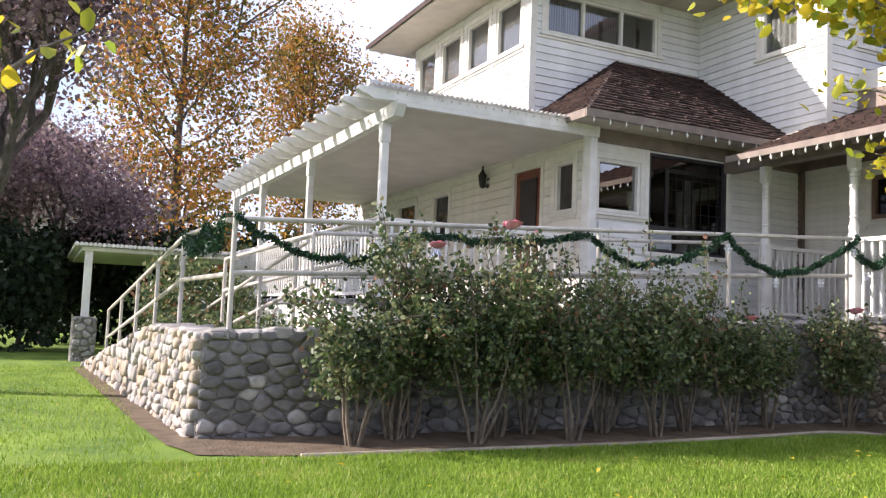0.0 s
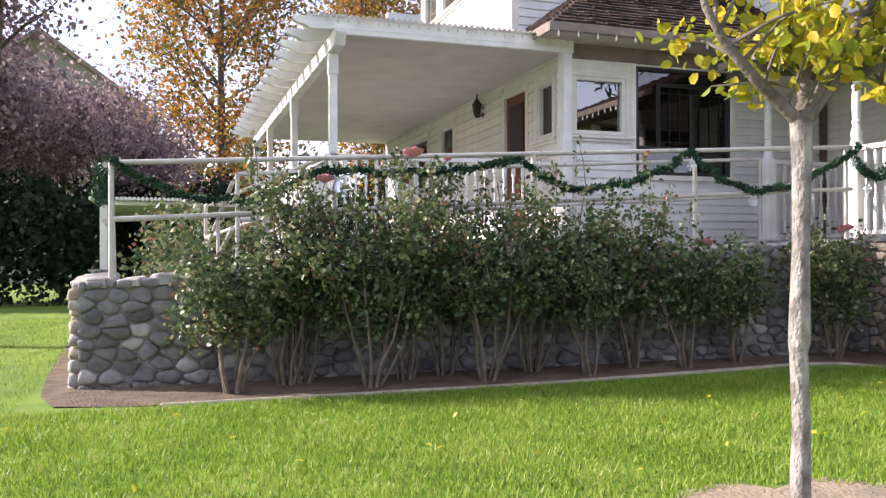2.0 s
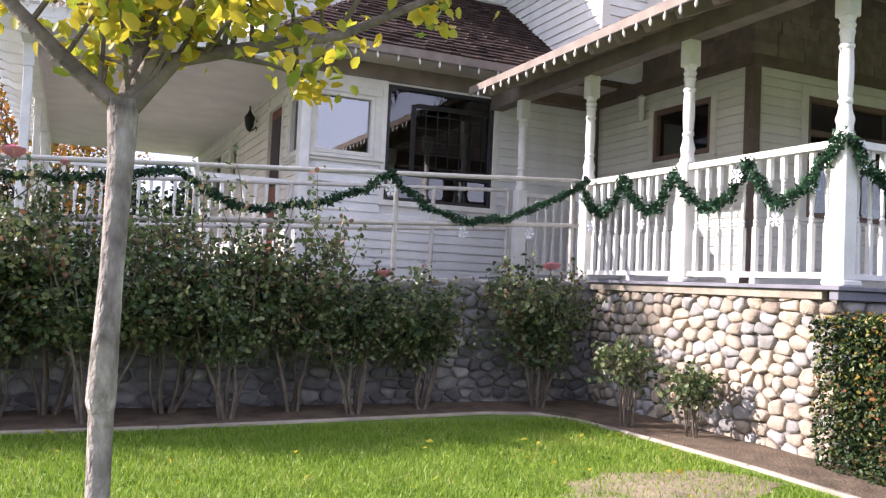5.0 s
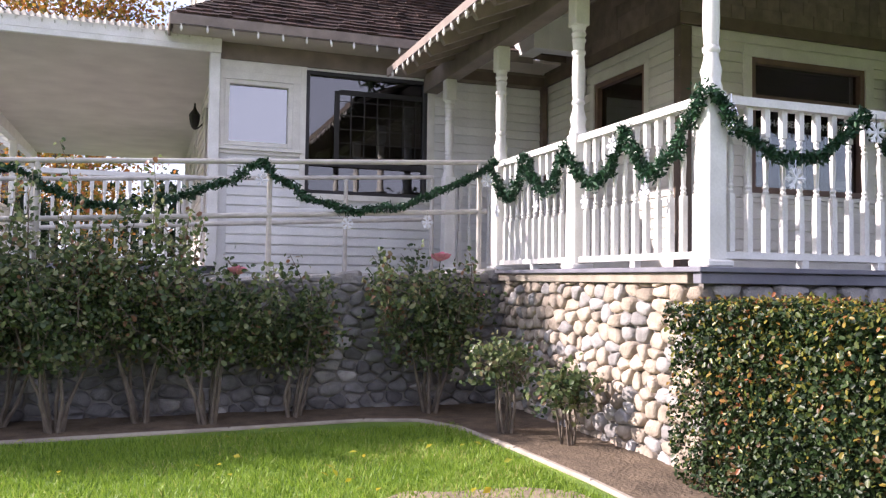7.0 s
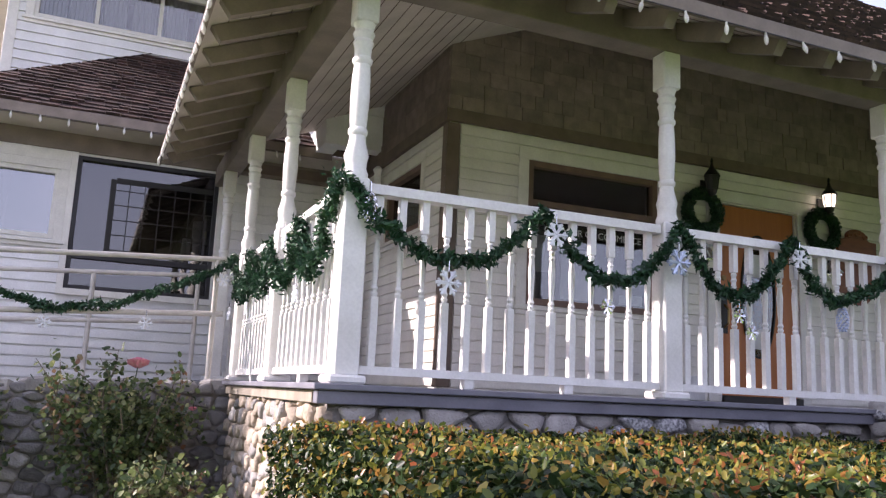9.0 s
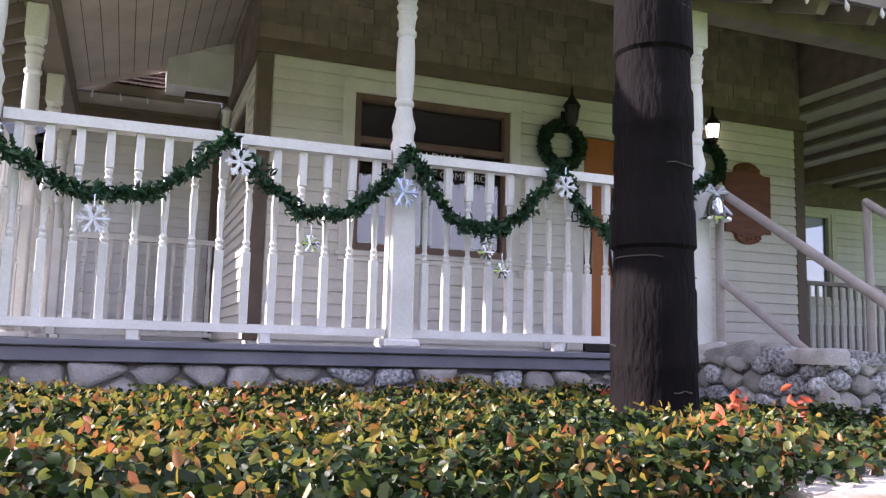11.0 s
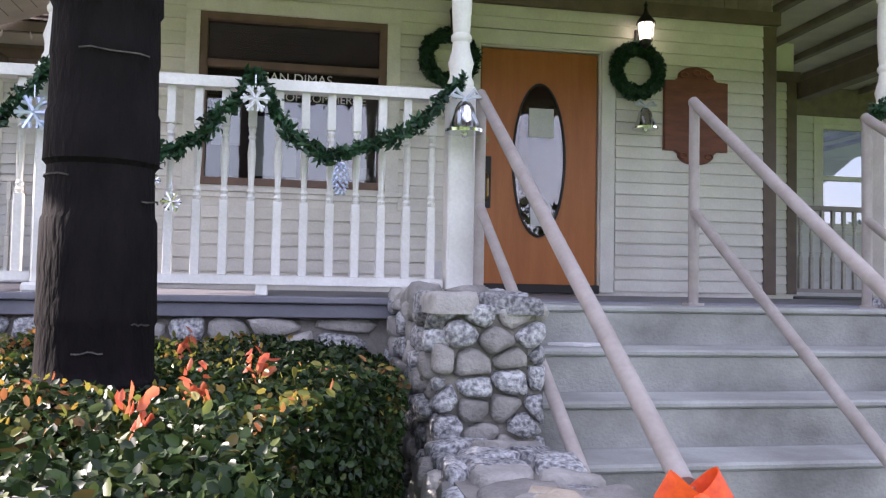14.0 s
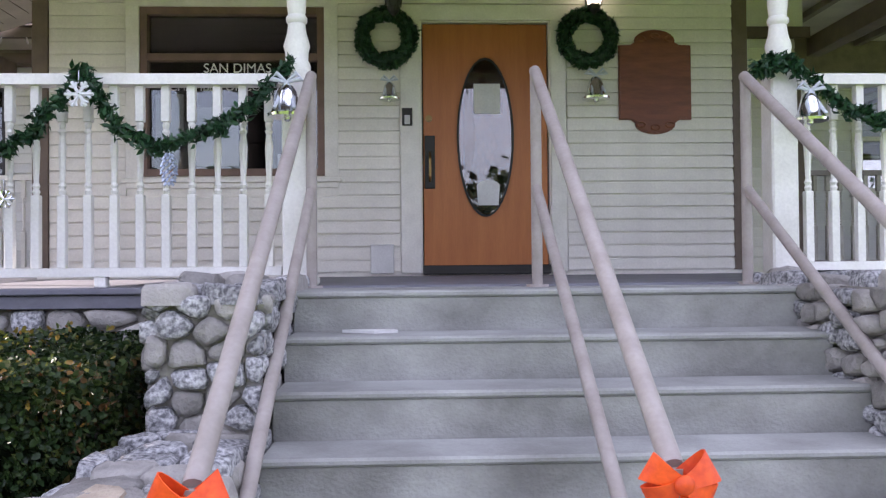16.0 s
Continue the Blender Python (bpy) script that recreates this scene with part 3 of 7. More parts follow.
# upper floor
UY, UX0, UX1, UYF = 7.2, -2.58, 1.0, 4.45
UWIN = (-2.3, 0.02, 5.92, 6.62)
USW = (4.95, 5.72, 5.66, 6.6)
UL = [(7.5 + i * 1.12, 8.35 + i * 1.12, 5.72, 6.62) for i in range(4)]
wall_upper_wing = wall("wall_upper_wing", 'y', UY, 0.2, UX0, UX1, 4.0, 7.0, [UWIN], white_siding, "white lap-sided upper wall with a triple window")
wall_upper_side = wall("wall_upper_side", 'x', UX1, 0.2, UYF, UY, 4.0, 7.0, [USW], white_siding, "white lap-sided upper return wall")
wall_upper_front = wall("wall_upper_front", 'y', UYF, 0.2, UX1 + 0.2, 7.5, 4.0, 7.0, [(1.75, 2.5, 5.66, 6.6)], white_siding, "white lap-sided upper front wall")
wall_upper_left = wall("wall_upper_left", 'x', UX0, 0.2, UY + 0.2, 11.9, 4.0, 7.0, UL, white_siding, "sunlit white upper side wall with a row of windows")
# far walls that close the house
wall("wall_back", 'y', 15.0, 0.2, XL, 7.52, 0.05, 7.0, [], white_siding, "plain white back wall")
wall("wall_far_side", 'x', 7.32, 0.2, 6.0, 15.0, 0.05, 7.0, [], white_siding, "plain white far side wall")
bm = bmesh.new()
box(bm, XL + 0.2, 7.3, YB + 0.2, 15.0, 1.2, 1.3)
box(bm, XS + 0.2, 7.3, YF + 0.2, YB + 0.2, 1.2, 1.3)
solid("floor_inside", bm, shaded_interior, "indoor floor, room shade put into its dark colour", "floor", kind="structure")
bm = bmesh.new()
box(bm, XL + 0.2, 7.3, YB + 0.2, 15.0, 4.0, 4.06)
box(bm, XS + 0.2, 7.3, YF + 0.2, YB + 0.2, 4.0, 4.06)
solid("ceiling_inside", bm, shaded_interior, "indoor ceiling, room shade put into its dark colour", "ceiling", kind="structure")
# partition added close behind the windows, coloured dark for the unlit rooms
bm = bmesh.new()
box(bm, XS + 0.22, 7.3, YF + 1.7, YF + 1.8, 1.3, 4.0)
box(bm, XL + 0.22, XS, YB + 1.4, YB + 1.5, 1.3, 4.0)
box(bm, UX0 + 0.3, UX1, UY + 1.2, UY + 1.3, 4.1, 7.0)
solid("wall_inside", bm, shaded_interior, "added indoor partition, room shade put into its dark colour", "wall", kind="structure")


def roof_slab(bm, pts, t=0.1):
    a = [bm.verts.new(p) for p in pts]
    b = [bm.verts.new((p[0], p[1], p[2] - t)) for p in pts]
    n = len(a)
    bm.faces.new(a)
    bm.faces.new(b[::-1])
    for i in range(n):
        bm.faces.new((a[i], a[(i + 1) % n], b[(i + 1) % n], b[i]))
    bmesh.ops.recalc_face_normals(bm, faces=bm.faces[:])


def shakes(parent, e0, e1, up, slope_len, width_at, step, rg, mat, limit=300):
    """Split shingles in courses on a roof face: e0-e1 is the eave, up the way up the slope, width_at(s) the span as fractions."""
    e0, e1, up = Vector(e0), Vector(e1), Vector(up).normalized()
    along = e1 - e0
    lng = along.length
    along.normalize()
    nrm = along.cross(up).normalized()
    if nrm.z < 0:
        nrm = -nrm
    o = world_place(parent)
    verts, faces = [], []
    count = 0
    rows = int(slope_len / step)
    for r in range(rows):
        s = r * step
        f0, f1 = width_at((s + step * 0.5) / slope_len)
        u = lng * f0
        while u < lng * f1:
            wd = rg.uniform(0.09, 0.22)
            u2 = min(u + wd, lng * f1)
            if u2 - u > 0.03:
                lo = rg.uniform(-0.014, 0.014)
                th = rg.uniform(0.016, 0.034)
                base = e0 + along * u + up * (s + lo)
                quad = [base, base + along * (u2 - u - 0.006)]
                q = [p - o for p in (quad[0] + nrm * 0.004, quad[1] + nrm * 0.004, quad[1] + nrm * (0.004 + th), quad[0] + nrm * (0.004 + th),
                                     quad[0] + up * (step * 1.15) + nrm * 0.003, quad[1] + up * (step * 1.15) + nrm * 0.003)]
                fs = [(0, 1, 2, 3), (3, 2, 5, 4), (0, 3, 4), (1, 5, 2)]
                if count < limit:
                    new("shingle", raw_mesh("shingle", q, fs, mat)).parent = parent
                else:
                    k = len(verts)
                    verts += q
                    faces += [tuple(i + k for i in f) for f in fs]
                count += 1
            u = u2
    if verts:
        ob = new("more_shingles", raw_mesh("more_shingles", verts, faces, shake_rest))
        ob.parent = parent
        tagged(ob, kind="stuff")


shake_rest = material("shake_rest", (0.075, 0.042, 0.033), 0.8, (0.026, 0.018, 0.016), scale=9, fine=45, bump=0.4, rand=0.35, island=True)

# hip roof over the wing
EZ, EY, EX = 4.06, 4.9, -3.06
PK = (-0.84, 7.19, 5.68)
roof_wing = thing("roof_wing", (EX, EY, EZ), "weathered dark brown wood shingle hip roof", "roof", kind="structure")
bm = bmesh.new()
roof_slab(bm, [(EX, EY, EZ), (2.2, EY, EZ), (2.2, 7.19, 5.68), PK], 0.07)
roof_slab(bm, [(EX, EY, EZ), PK, (-0.84, 9, 5.68), (EX, 9, EZ)], 0.07)
part("deck", bm, taupe_paint, roof_wing)
bm = bmesh.new()
box(bm, EX + 0.02, 1.6, EY + 0.02, YB, EZ - 0.10, EZ - 0.07)
box(bm, EX + 0.02, XL, YB, 9.0, EZ - 0.10, EZ - 0.07)
part("soffit", bm, soffit_paint, roof_wing)
bm = bmesh.new()
soft_box(bm, EX - 0.02, 1.2, EY - 0.025, EY, EZ - 0.13, EZ - 0.01, 0.004)
soft_box(bm, EX - 0.025, EX, EY, 9, EZ - 0.13, EZ - 0.01, 0.004)
part("fascia", bm, beam_paint, roof_wing)
bm = bmesh.new()
soft_box(bm, XL - 0.03, XS, YB - 0.035, YB, 3.76, EZ - 0.1, 0.004)
part("frieze", bm, beam_paint, roof_wing)
sl = Vector((0, 2.29, 1.62))
shakes(roof_wing, (EX, EY, EZ), (2.2, EY, EZ), sl, sl.length, lambda s: (min(0.98, s * 2.22 / 5.26), 1), 0.125, rnd, roof_wood, 300)
shakes(roof_wing, (EX, 9, EZ), (EX, EY, EZ), (2.22, 0, 1.62), 2.75, lambda s: (0, 1 - s * 2.29 / 4.1), 0.125, rnd, roof_wood, 0)

# porch roof: a hip over the two porch sides
PX, PY, PZ, SL = -0.68, -0.61, 3.63, 0.405
XR = 15.0
roof_porch = thing("roof_porch", (PX, PY, PZ), "weathered dark brown wood shingle porch roof with exposed rafter tails", "roof", kind="structure")
bm = bmesh.new()
top = PZ + SL * 5.3
roof_slab(bm, [(PX, PY, PZ), (PX + 5.3, PY + 5.3, top), (PX + 5.3, 5.6, top), (PX, 4.66, PZ)], 0.035)
roof_slab(bm, [(PX, PY, PZ), (XR, PY, PZ), (XR, PY + 5.3, top), (PX + 5.3, PY + 5.3, top)], 0.035)
part("sheathing", bm, soffit_paint, roof_porch, "cream painted boards seen from below")
bm = bmesh.new()
# seams of the ceiling boards
for k in range(1, 34):
    d = k * 0.135
    z = PZ - 0.038 + SL * d
    if PX + d < XS + 0.1:
        box(bm, PX + d - 0.003, PX + d + 0.003, PY + d, 4.66, z - 0.001, z + 0.004)
    if PY + d < YF:
        box(bm, PX + d, XR, PY + d - 0.003, PY + d + 0.003, z - 0.001, z + 0.004)
part("board_seams", bm, taupe_paint, roof_porch, kind="stuff")
bm = bmesh.new()
prism(bm, [(PX - 0.025, PY, PZ - 0.07), (PX, PY, PZ - 0.07), (PX, PY, PZ + 0.02), (PX - 0.025, PY, PZ + 0.02)], (0, 5.38, 0))
prism(bm, [(PX - 0.025, PY - 0.025, PZ - 0.07), (PX - 0.025, PY, PZ - 0.07), (PX - 0.025, PY, PZ + 0.02), (PX - 0.025, PY - 0.025, PZ + 0.02)], (XR - PX, 0, 0))
part("fascia", bm, beam_paint, roof_porch)
for k in range(12):
    y = 4.4 - k * 0.42
    bm = bmesh.new()
    x1 = 0.0
    prism(bm, [(PX + 0.03, y - 0.035, PZ - 0.03), (x1, y - 0.035, PZ - 0.045 + SL * (x1 - PX)), (x1, y - 0.035, PZ - 0.16 + SL * (x1 - PX)), (PX + 0.1, y - 0.035, PZ - 0.125)], (0, 0.07, 0))
    part("rafter_tail", bm, beam_paint, roof_porch)
for k in range(32):
    x = -0.3 + k * 0.42
    bm = bmesh.new()
    y1 = 0.0
    prism(bm, [(x - 0.035, PY + 0.03, PZ - 0.03), (x - 0.035, y1, PZ - 0.045 + SL * (y1 - PY)), (x - 0.035, y1, PZ - 0.16 + SL * (y1 - PY)), (x - 0.035, PY + 0.1, PZ - 0.125)], (0.07, 0, 0))
    part("rafter_tail", bm, beam_paint, roof_porch)
bm = bmesh.new()
soft_box(bm, -0.02, 0.16, -0.1, 5.5, 3.58, 3.8, 0.006)
part("beam", bm, beam_paint, roof_porch)
bm = bmesh.new()
soft_box(bm, 0.16, XR - 0.4, -0.1, 0.07, 3.58, 3.8, 0.006)
part("beam", bm, beam_paint, roof_porch)
su = Vector((1, 0, SL))
sf = Vector((0, 1, SL))
shakes(roof_porch, (PX, 4.66, PZ), (PX, PY, PZ), su, 5.3 * 1.118, lambda s: (-0.0, max(0.02, 1 - s * 5.3 / 5.38)), 0.13, rnd, roof_wood, 300)
shakes(roof_porch, (PX, PY, PZ), (XR, PY, PZ), sf, 5.3 * 1.118, lambda s: (s * 5.3 / (XR - PX), 1), 0.13, rnd, roof_wood, 0)

# steeper front slope of the main roof, over the entrance
bm = bmesh.new()
roof_slab(bm, [(1.4, PY + 0.02, PZ + 0.03), (XR, PY + 0.02, PZ + 0.03), (XR, PY + 3.5, PZ + 2.86), (4.9, PY + 3.5, PZ + 2.86)], 0.03)
part("front_slope", bm, taupe_paint, roof_porch)
shakes(roof_porch, (1.4, PY + 0.02, PZ + 0.035), (XR, PY + 0.02, PZ + 0.035), (0, 3.48, 2.83), 4.48, lambda s: (s * 3.5 / (XR - 1.4), 1), 0.13, rnd, roof_wood, 0)
# main roof and eaves of the upper floor
roof_main = thing("roof_main", (-3.5, 3.5, 7.0), "broad dark shingle roof with pale boxed eaves", "roof", kind="structure")
bm = bmesh.new()
roof_slab(bm, [(-3.5, 6.3, 6.98), (1.0, 6.3, 6.98), (1.0, 9.6, 9.3), (-0.3, 9.6, 9.3)], 0.1)
roof_slab(bm, [(-3.5, 6.3, 6.98), (-0.3, 9.6, 9.3), (-0.3, 10.0, 9.3), (-3.5, 12.6, 6.98)], 0.1)
roof_slab(bm, [(0.1, 3.55, 6.98), (8.4, 3.55, 6.98), (5.2, 7.5, 9.6), (3.3, 7.5, 9.6)], 0.1)
roof_slab(bm, [(0.1, 3.55, 6.98), (3.3, 7.5, 9.6), (3.3, 12, 9.6), (0.1, 12, 6.98)], 0.1)
part("shingle_face", bm, roof_wood, roof_main)
bm = bmesh.new()
box(bm, -3.46, 0.1, 6.34, 12.5, 6.86, 6.9)
box(bm, 0.12, 8.3, 3.6, 12.5, 6.86, 6.9)
part("soffit", bm, soffit_paint, roof_main)


# siding and trim
TR = 0.11
boards(wall_front, 'y', YF, -1, XS + 0.11, 7.42, 1.38, 3.8, 0.106, [(WIN_F[0] - TR, WIN_F[1] + TR, WIN_F[2] - 0.1, WIN_F[3] + 0.1), (DOOR[0] - 0.19, DOOR[1] + 0.15, DOOR[2], DOOR[3] + 0.12)], cream_paint)
boards(wall_return, 'x', XS, -1, YF + 0.0, YB - 0.1, 1.38, 3.8, 0.106, [(W_S[0] - 0.09, W_S[1] + 0.09, W_S[2] - 0.09, W_S[3] + 0.09)], cream_paint)
boards(wall_wing, 'y', YB, -1, XL + 0.1, XS, 0.4, 3.76, 0.112, [(-2.55, 0.12, 2.66, 3.76), (DWIN[0] - 0.05, DWIN[1] + 0.09, DWIN[2] - 0.09, 3.76)], white_siding)
boards(wall_side, 'x', XL, -1, YB + 0.1, 15, 1.4, 3.95, 0.14, [(h[0] - 0.1, h[1] + 0.1, h[2] - 0.1, h[3] + 0.1) for h in (SDOOR, SW1, SW2, SW3)], cream_paint)
boards(wall_right, 'x', 7.52, 1, YF + 0.1, 6, 1.38, 3.8, 0.106, [], cream_paint)
boards(wall_upper_wing, 'y', UY, -1, UX0 + 0.1, UX1, 4.4, 6.86, 0.128, [(UWIN[0] - 0.1, UWIN[1] + 0.1, UWIN[2] - 0.1, 7)], white_siding)
boards(wall_upper_side, 'x', UX1, -1, UYF, UY, 4.4, 6.86, 0.128, [(USW[0] - 0.1, USW[1] + 0.1, USW[2] - 0.1, USW[3] + 0.1)], white_siding)
boards(wall_upper_front, 'y', UYF, -1, UX1, 7.5, 4.4, 6.86, 0.128, [(1.65, 2.6, 5.56, 6.7)], white_siding)
boards(wall_upper_left, 'x', UX0, -1, UY, 11.9, 4.2, 6.86, 0.128, [(h[0] - 0.1, h[1] + 0.1, h[2] - 0.1, h[3] + 0.1) for h in UL], white_siding)


def trim(name, boxes, mat, label, parent=None):
    bm = bmesh.new()
    for b in boxes:
        soft_box(bm, *b, 0.004)
    return solid(name, bm, mat, label, "trim", kind="structure")


trim("trim", [(XS - 0.028, XS + 0.1, YF - 0.028, YF, 1.37, 3.79), (XS - 0.028, XS, YF, YF + 0.09, 1.37, 3.79)], taupe_paint, "dark taupe corner board of the front wall")
trim("trim", [(7.42, 7.548, YF - 0.028, YF, 1.37, 3.79), (7.52, 7.548, YF, YF + 0.09, 1.37, 3.79)], taupe_paint, "dark taupe corner board at the wall's far end")
trim("trim", [(XS - 0.05, 7.58, YF - 0.05, YF, 3.8, 3.92), (XS - 0.05, XS, YF, YB, 3.8, 3.92), (XS - 1.69, XS - 0.05, YB - 0.05, YB, 3.8, 3.92)], taupe_paint, "dark brown moulding along the porch wall top")
trim("trim", [(XS - 0.1, XS - 0.028, YB - 0.1, YB, 1.38, 3.8)], taupe_paint, "dark taupe inner corner board")
trim("trim", [(UX0 - 0.028, UX0 + 0.1, UY - 0.028, UY, 4.2, 6.86), (UX1 - 0.028, UX1 + 0.1, UYF - 0.028, UYF, 4.3, 6.86)], trim_white, "white corner boards of the upper floor")
# shingled band above the moulding
bands = thing("shingle_band", (XS, YF, 3.92), "dull brown shingled wall band under the porch ceiling", "wall", kind="structure")
for r in range(9):
    z0 = 3.92 + r * 0.14
    u = XS - 0.02
    while u < 7.5:
        wd = rnd.uniform(0.12, 0.26)
        bm = bmesh.new()
        t = 0.012 + 0.01 * rnd.random()
        box(bm, u, min(u + wd - 0.005, 7.5), YF - t - 0.012, YF - 0.001, z0, z0 + 0.139)
        part("shingle", bm, shingle_wall, bands)
        u += wd
    u = YF
    while u < YB and r < 7:
        wd = rnd.uniform(0.2, 0.4)
        bm = bmesh.new()
        t = 0.012 + 0.01 * rnd.random()
        box(bm, XS - t - 0.012, XS - 0.001, u, min(u + wd - 0.005, YB), z0, z0 + 0.139)
        part("shingle", bm, shingle_wall, bands)
        u += wd


# ---- porch deck and stairs ----
bm = bmesh.new()
soft_box(bm, -0.1, 9.0, -0.17, YF, DECK - 0.045, DECK - 0.012, 0.005)
soft_box(bm, -0.1, XS, YF, YB, DECK - 0.045, DECK - 0.012, 0.005)
solid("floor", bm, deck_grey, "grey painted porch deck boards", "deck", kind="structure")
bm = bmesh.new()
soft_box(bm, -0.075, 4.2, -0.145, -0.065, 1.235, DECK - 0.047, 0.004)
soft_box(bm, 6.47, 9.0, -0.145, -0.065, 1.235, DECK - 0.047, 0.004)
solid("fascia_board", bm, deck_grey, "blue-grey painted rim board of the porch", "trim", kind="structure")
bm = bmesh.new()
soft_box(bm, -0.066, -0.002, 0.004, 3.2, 1.235, DECK - 0.047, 0.004)
solid("fascia_board", bm, curb_mat, "pale weathered rim board on the porch side", "trim", kind="structure")

RIS, TRD, SY0, SZ0 = 0.178, 0.285, -0.65, 1.328
stairs = thing("stairs", (5.33, -0.65, 0), "worn grey concrete entrance stairs with dark stains", "stairs", kind="structure")
for k in range(8):
    bm = bmesh.new()
    y1 = SY0 - k * TRD
    z1 = SZ0 - k * RIS
    soft_box(bm, 4.2, 6.47, y1 + 0.008, (-0.07 if k == 0 else y1 + TRD), -0.3, z1 - 0.03, 0.004)
    part("riser", bm, concrete, stairs)
    bm = bmesh.new()
    soft_box(bm, 4.2, 6.47, y1 - 0.004, (-0.07 if k == 0 else y1 + TRD + 0.004), z1 - 0.03, z1, 0.009)
    for v in bm.verts:
        v.co.z += 0.004 * noise.noise(v.co * 2)
    part("tread", bm, tread_mat, stairs)

# ---- stone walls ----
wtop = lambda x: 0.955 + (x + 8.25) * 0.0452
rs = random.Random(11)
wall_rose = thing("wall_rose_bed", (-8.25, 3.0, 0), "fieldstone retaining wall behind the rose bushes, their shade in its grey", "stone wall", kind="structure")
bm = bmesh.new()
prism(bm, [(-8.24, 3.0, -0.1), (0.0, 3.0, -0.1), (0.0, 3.0, wtop(0) - 0.03), (-8.24, 3.0, wtop(-8.25) - 0.03)], (0, 0.32, 0))
part("core", bm, mortar, wall_rose)
# mostly the darkened stone, so the face looks shaded by the roses
stones(wall_rose, cells(-8.25, 0.0, 0.0, lambda u: wtop(u), 0.185, 0.1, rs), lambda u, v, o: (u, 3.0 - o, v), 0.036, [stone_shaded, stone_shaded, stone_shaded, stone], rs)
for k in range(30):
    u0 = -8.25 + k * 0.275
    poly = [(u0 + 0.008, 2.97), (u0 + 0.26, 2.96), (u0 + 0.265, 3.33), (u0 + 0.006, 3.34)]
    vs, fs = stone_mesh(poly, lambda u, v, o: (u, v, wtop(u) - 0.03 + o), 0.035 + rs.uniform(0, 0.02), rs)
    new("cap_stone", raw_mesh("cap_stone", [Vector(v) - wall_rose.location for v in vs], fs, stone)).parent = wall_rose

LA, LB = Vector((-8.25, 3.0, 0)), Vector((-8.72, 11.6, 0))
LU = (LB - LA).normalized()
LN = Vector((-LU.y, LU.x, 0))
LLEN = (LB - LA).length
ltop = lambda u: 0.955 if u < 2.3 else max(0.08, 0.955 - (u - 2.3) * 0.133)
wall_left = thing("wall_ramp_side", LA, "sunlit fieldstone wall that steps down beside the ramp", "stone wall", kind="structure")
bm = bmesh.new()
pts = [LA + LU * u + Vector((0, 0, z)) for u, z in ((0.02, -0.1), (LLEN, -0.1), (LLEN, ltop(LLEN) - 0.03), (2.3, 0.925), (0.02, 0.925))]
prism(bm, pts, -LN * 0.3)
part("core", bm, mortar, wall_left)
lw = lambda u, v, o: tuple(LA + LU * u + LN * o + Vector((0, 0, v)))
stones(wall_left, cells(0, 2.3, 0.0, lambda u: 0.955, 0.15, 0.1, rs) + cells(2.3, LLEN, 0.0, lambda u: 0.955 - (u - 2.3) * 0.133, 0.24, 0.15, rs), lw, 0.06, [stone, stone, stone_warm], rs)
for k in range(30):
    u0 = k * 0.287
    poly = [(u0 + 0.008, -0.33), (u0 + 0.27, -0.33), (u0 + 0.275, 0.03), (u0 + 0.006, 0.03)]
    vs, fs = stone_mesh(poly, lambda u, v, o: tuple(LA + LU * u + LN * v + Vector((0, 0, ltop(u) - 0.03 + o))), 0.035 + rs.uniform(0, 0.02), rs)
    new("cap_stone", raw_mesh("cap_stone", [Vector(v) - LA for v in vs], fs, stone)).parent = wall_left

wall_porch = thing("wall_porch_side", (0, 0, 0), "pale sunlit fieldstone porch foundation wall", "stone wall", kind="structure")
bm = bmesh.new()
box(bm, 0.0, 0.25, -0.07, 3.0, -0.1, 1.235)
part("core", bm, mortar, wall_porch)
stones(wall_porch, cells(-0.1, 3.0, 0.02, lambda u: 1.24, 0.155, 0.1, rs), lambda u, v, o: (-o, u, v), 0.042, [stone, stone_warm, stone_warm], rs)
wall_pfront = thing("wall_porch_front", (0.25, 0, 0), "fieldstone porch foundation wall behind the hedge", "stone wall", kind="structure")
bm = bmesh.new()
box(bm, 0.25, 4.2, -0.07, 0.25, -0.1, 1.235)
box(bm, 6.47, 9.0, -0.07, 0.25, -0.1, 1.235)
part("core", bm, mortar, wall_pfront)
stones(wall_pfront, cells(0.02, 3.8, 0.7, lambda u: 1.235, 0.24, 0.14, rs), lambda u, v, o: (u, -0.07 - o, v), 0.05, [stone, stone, stone_speck], rs)


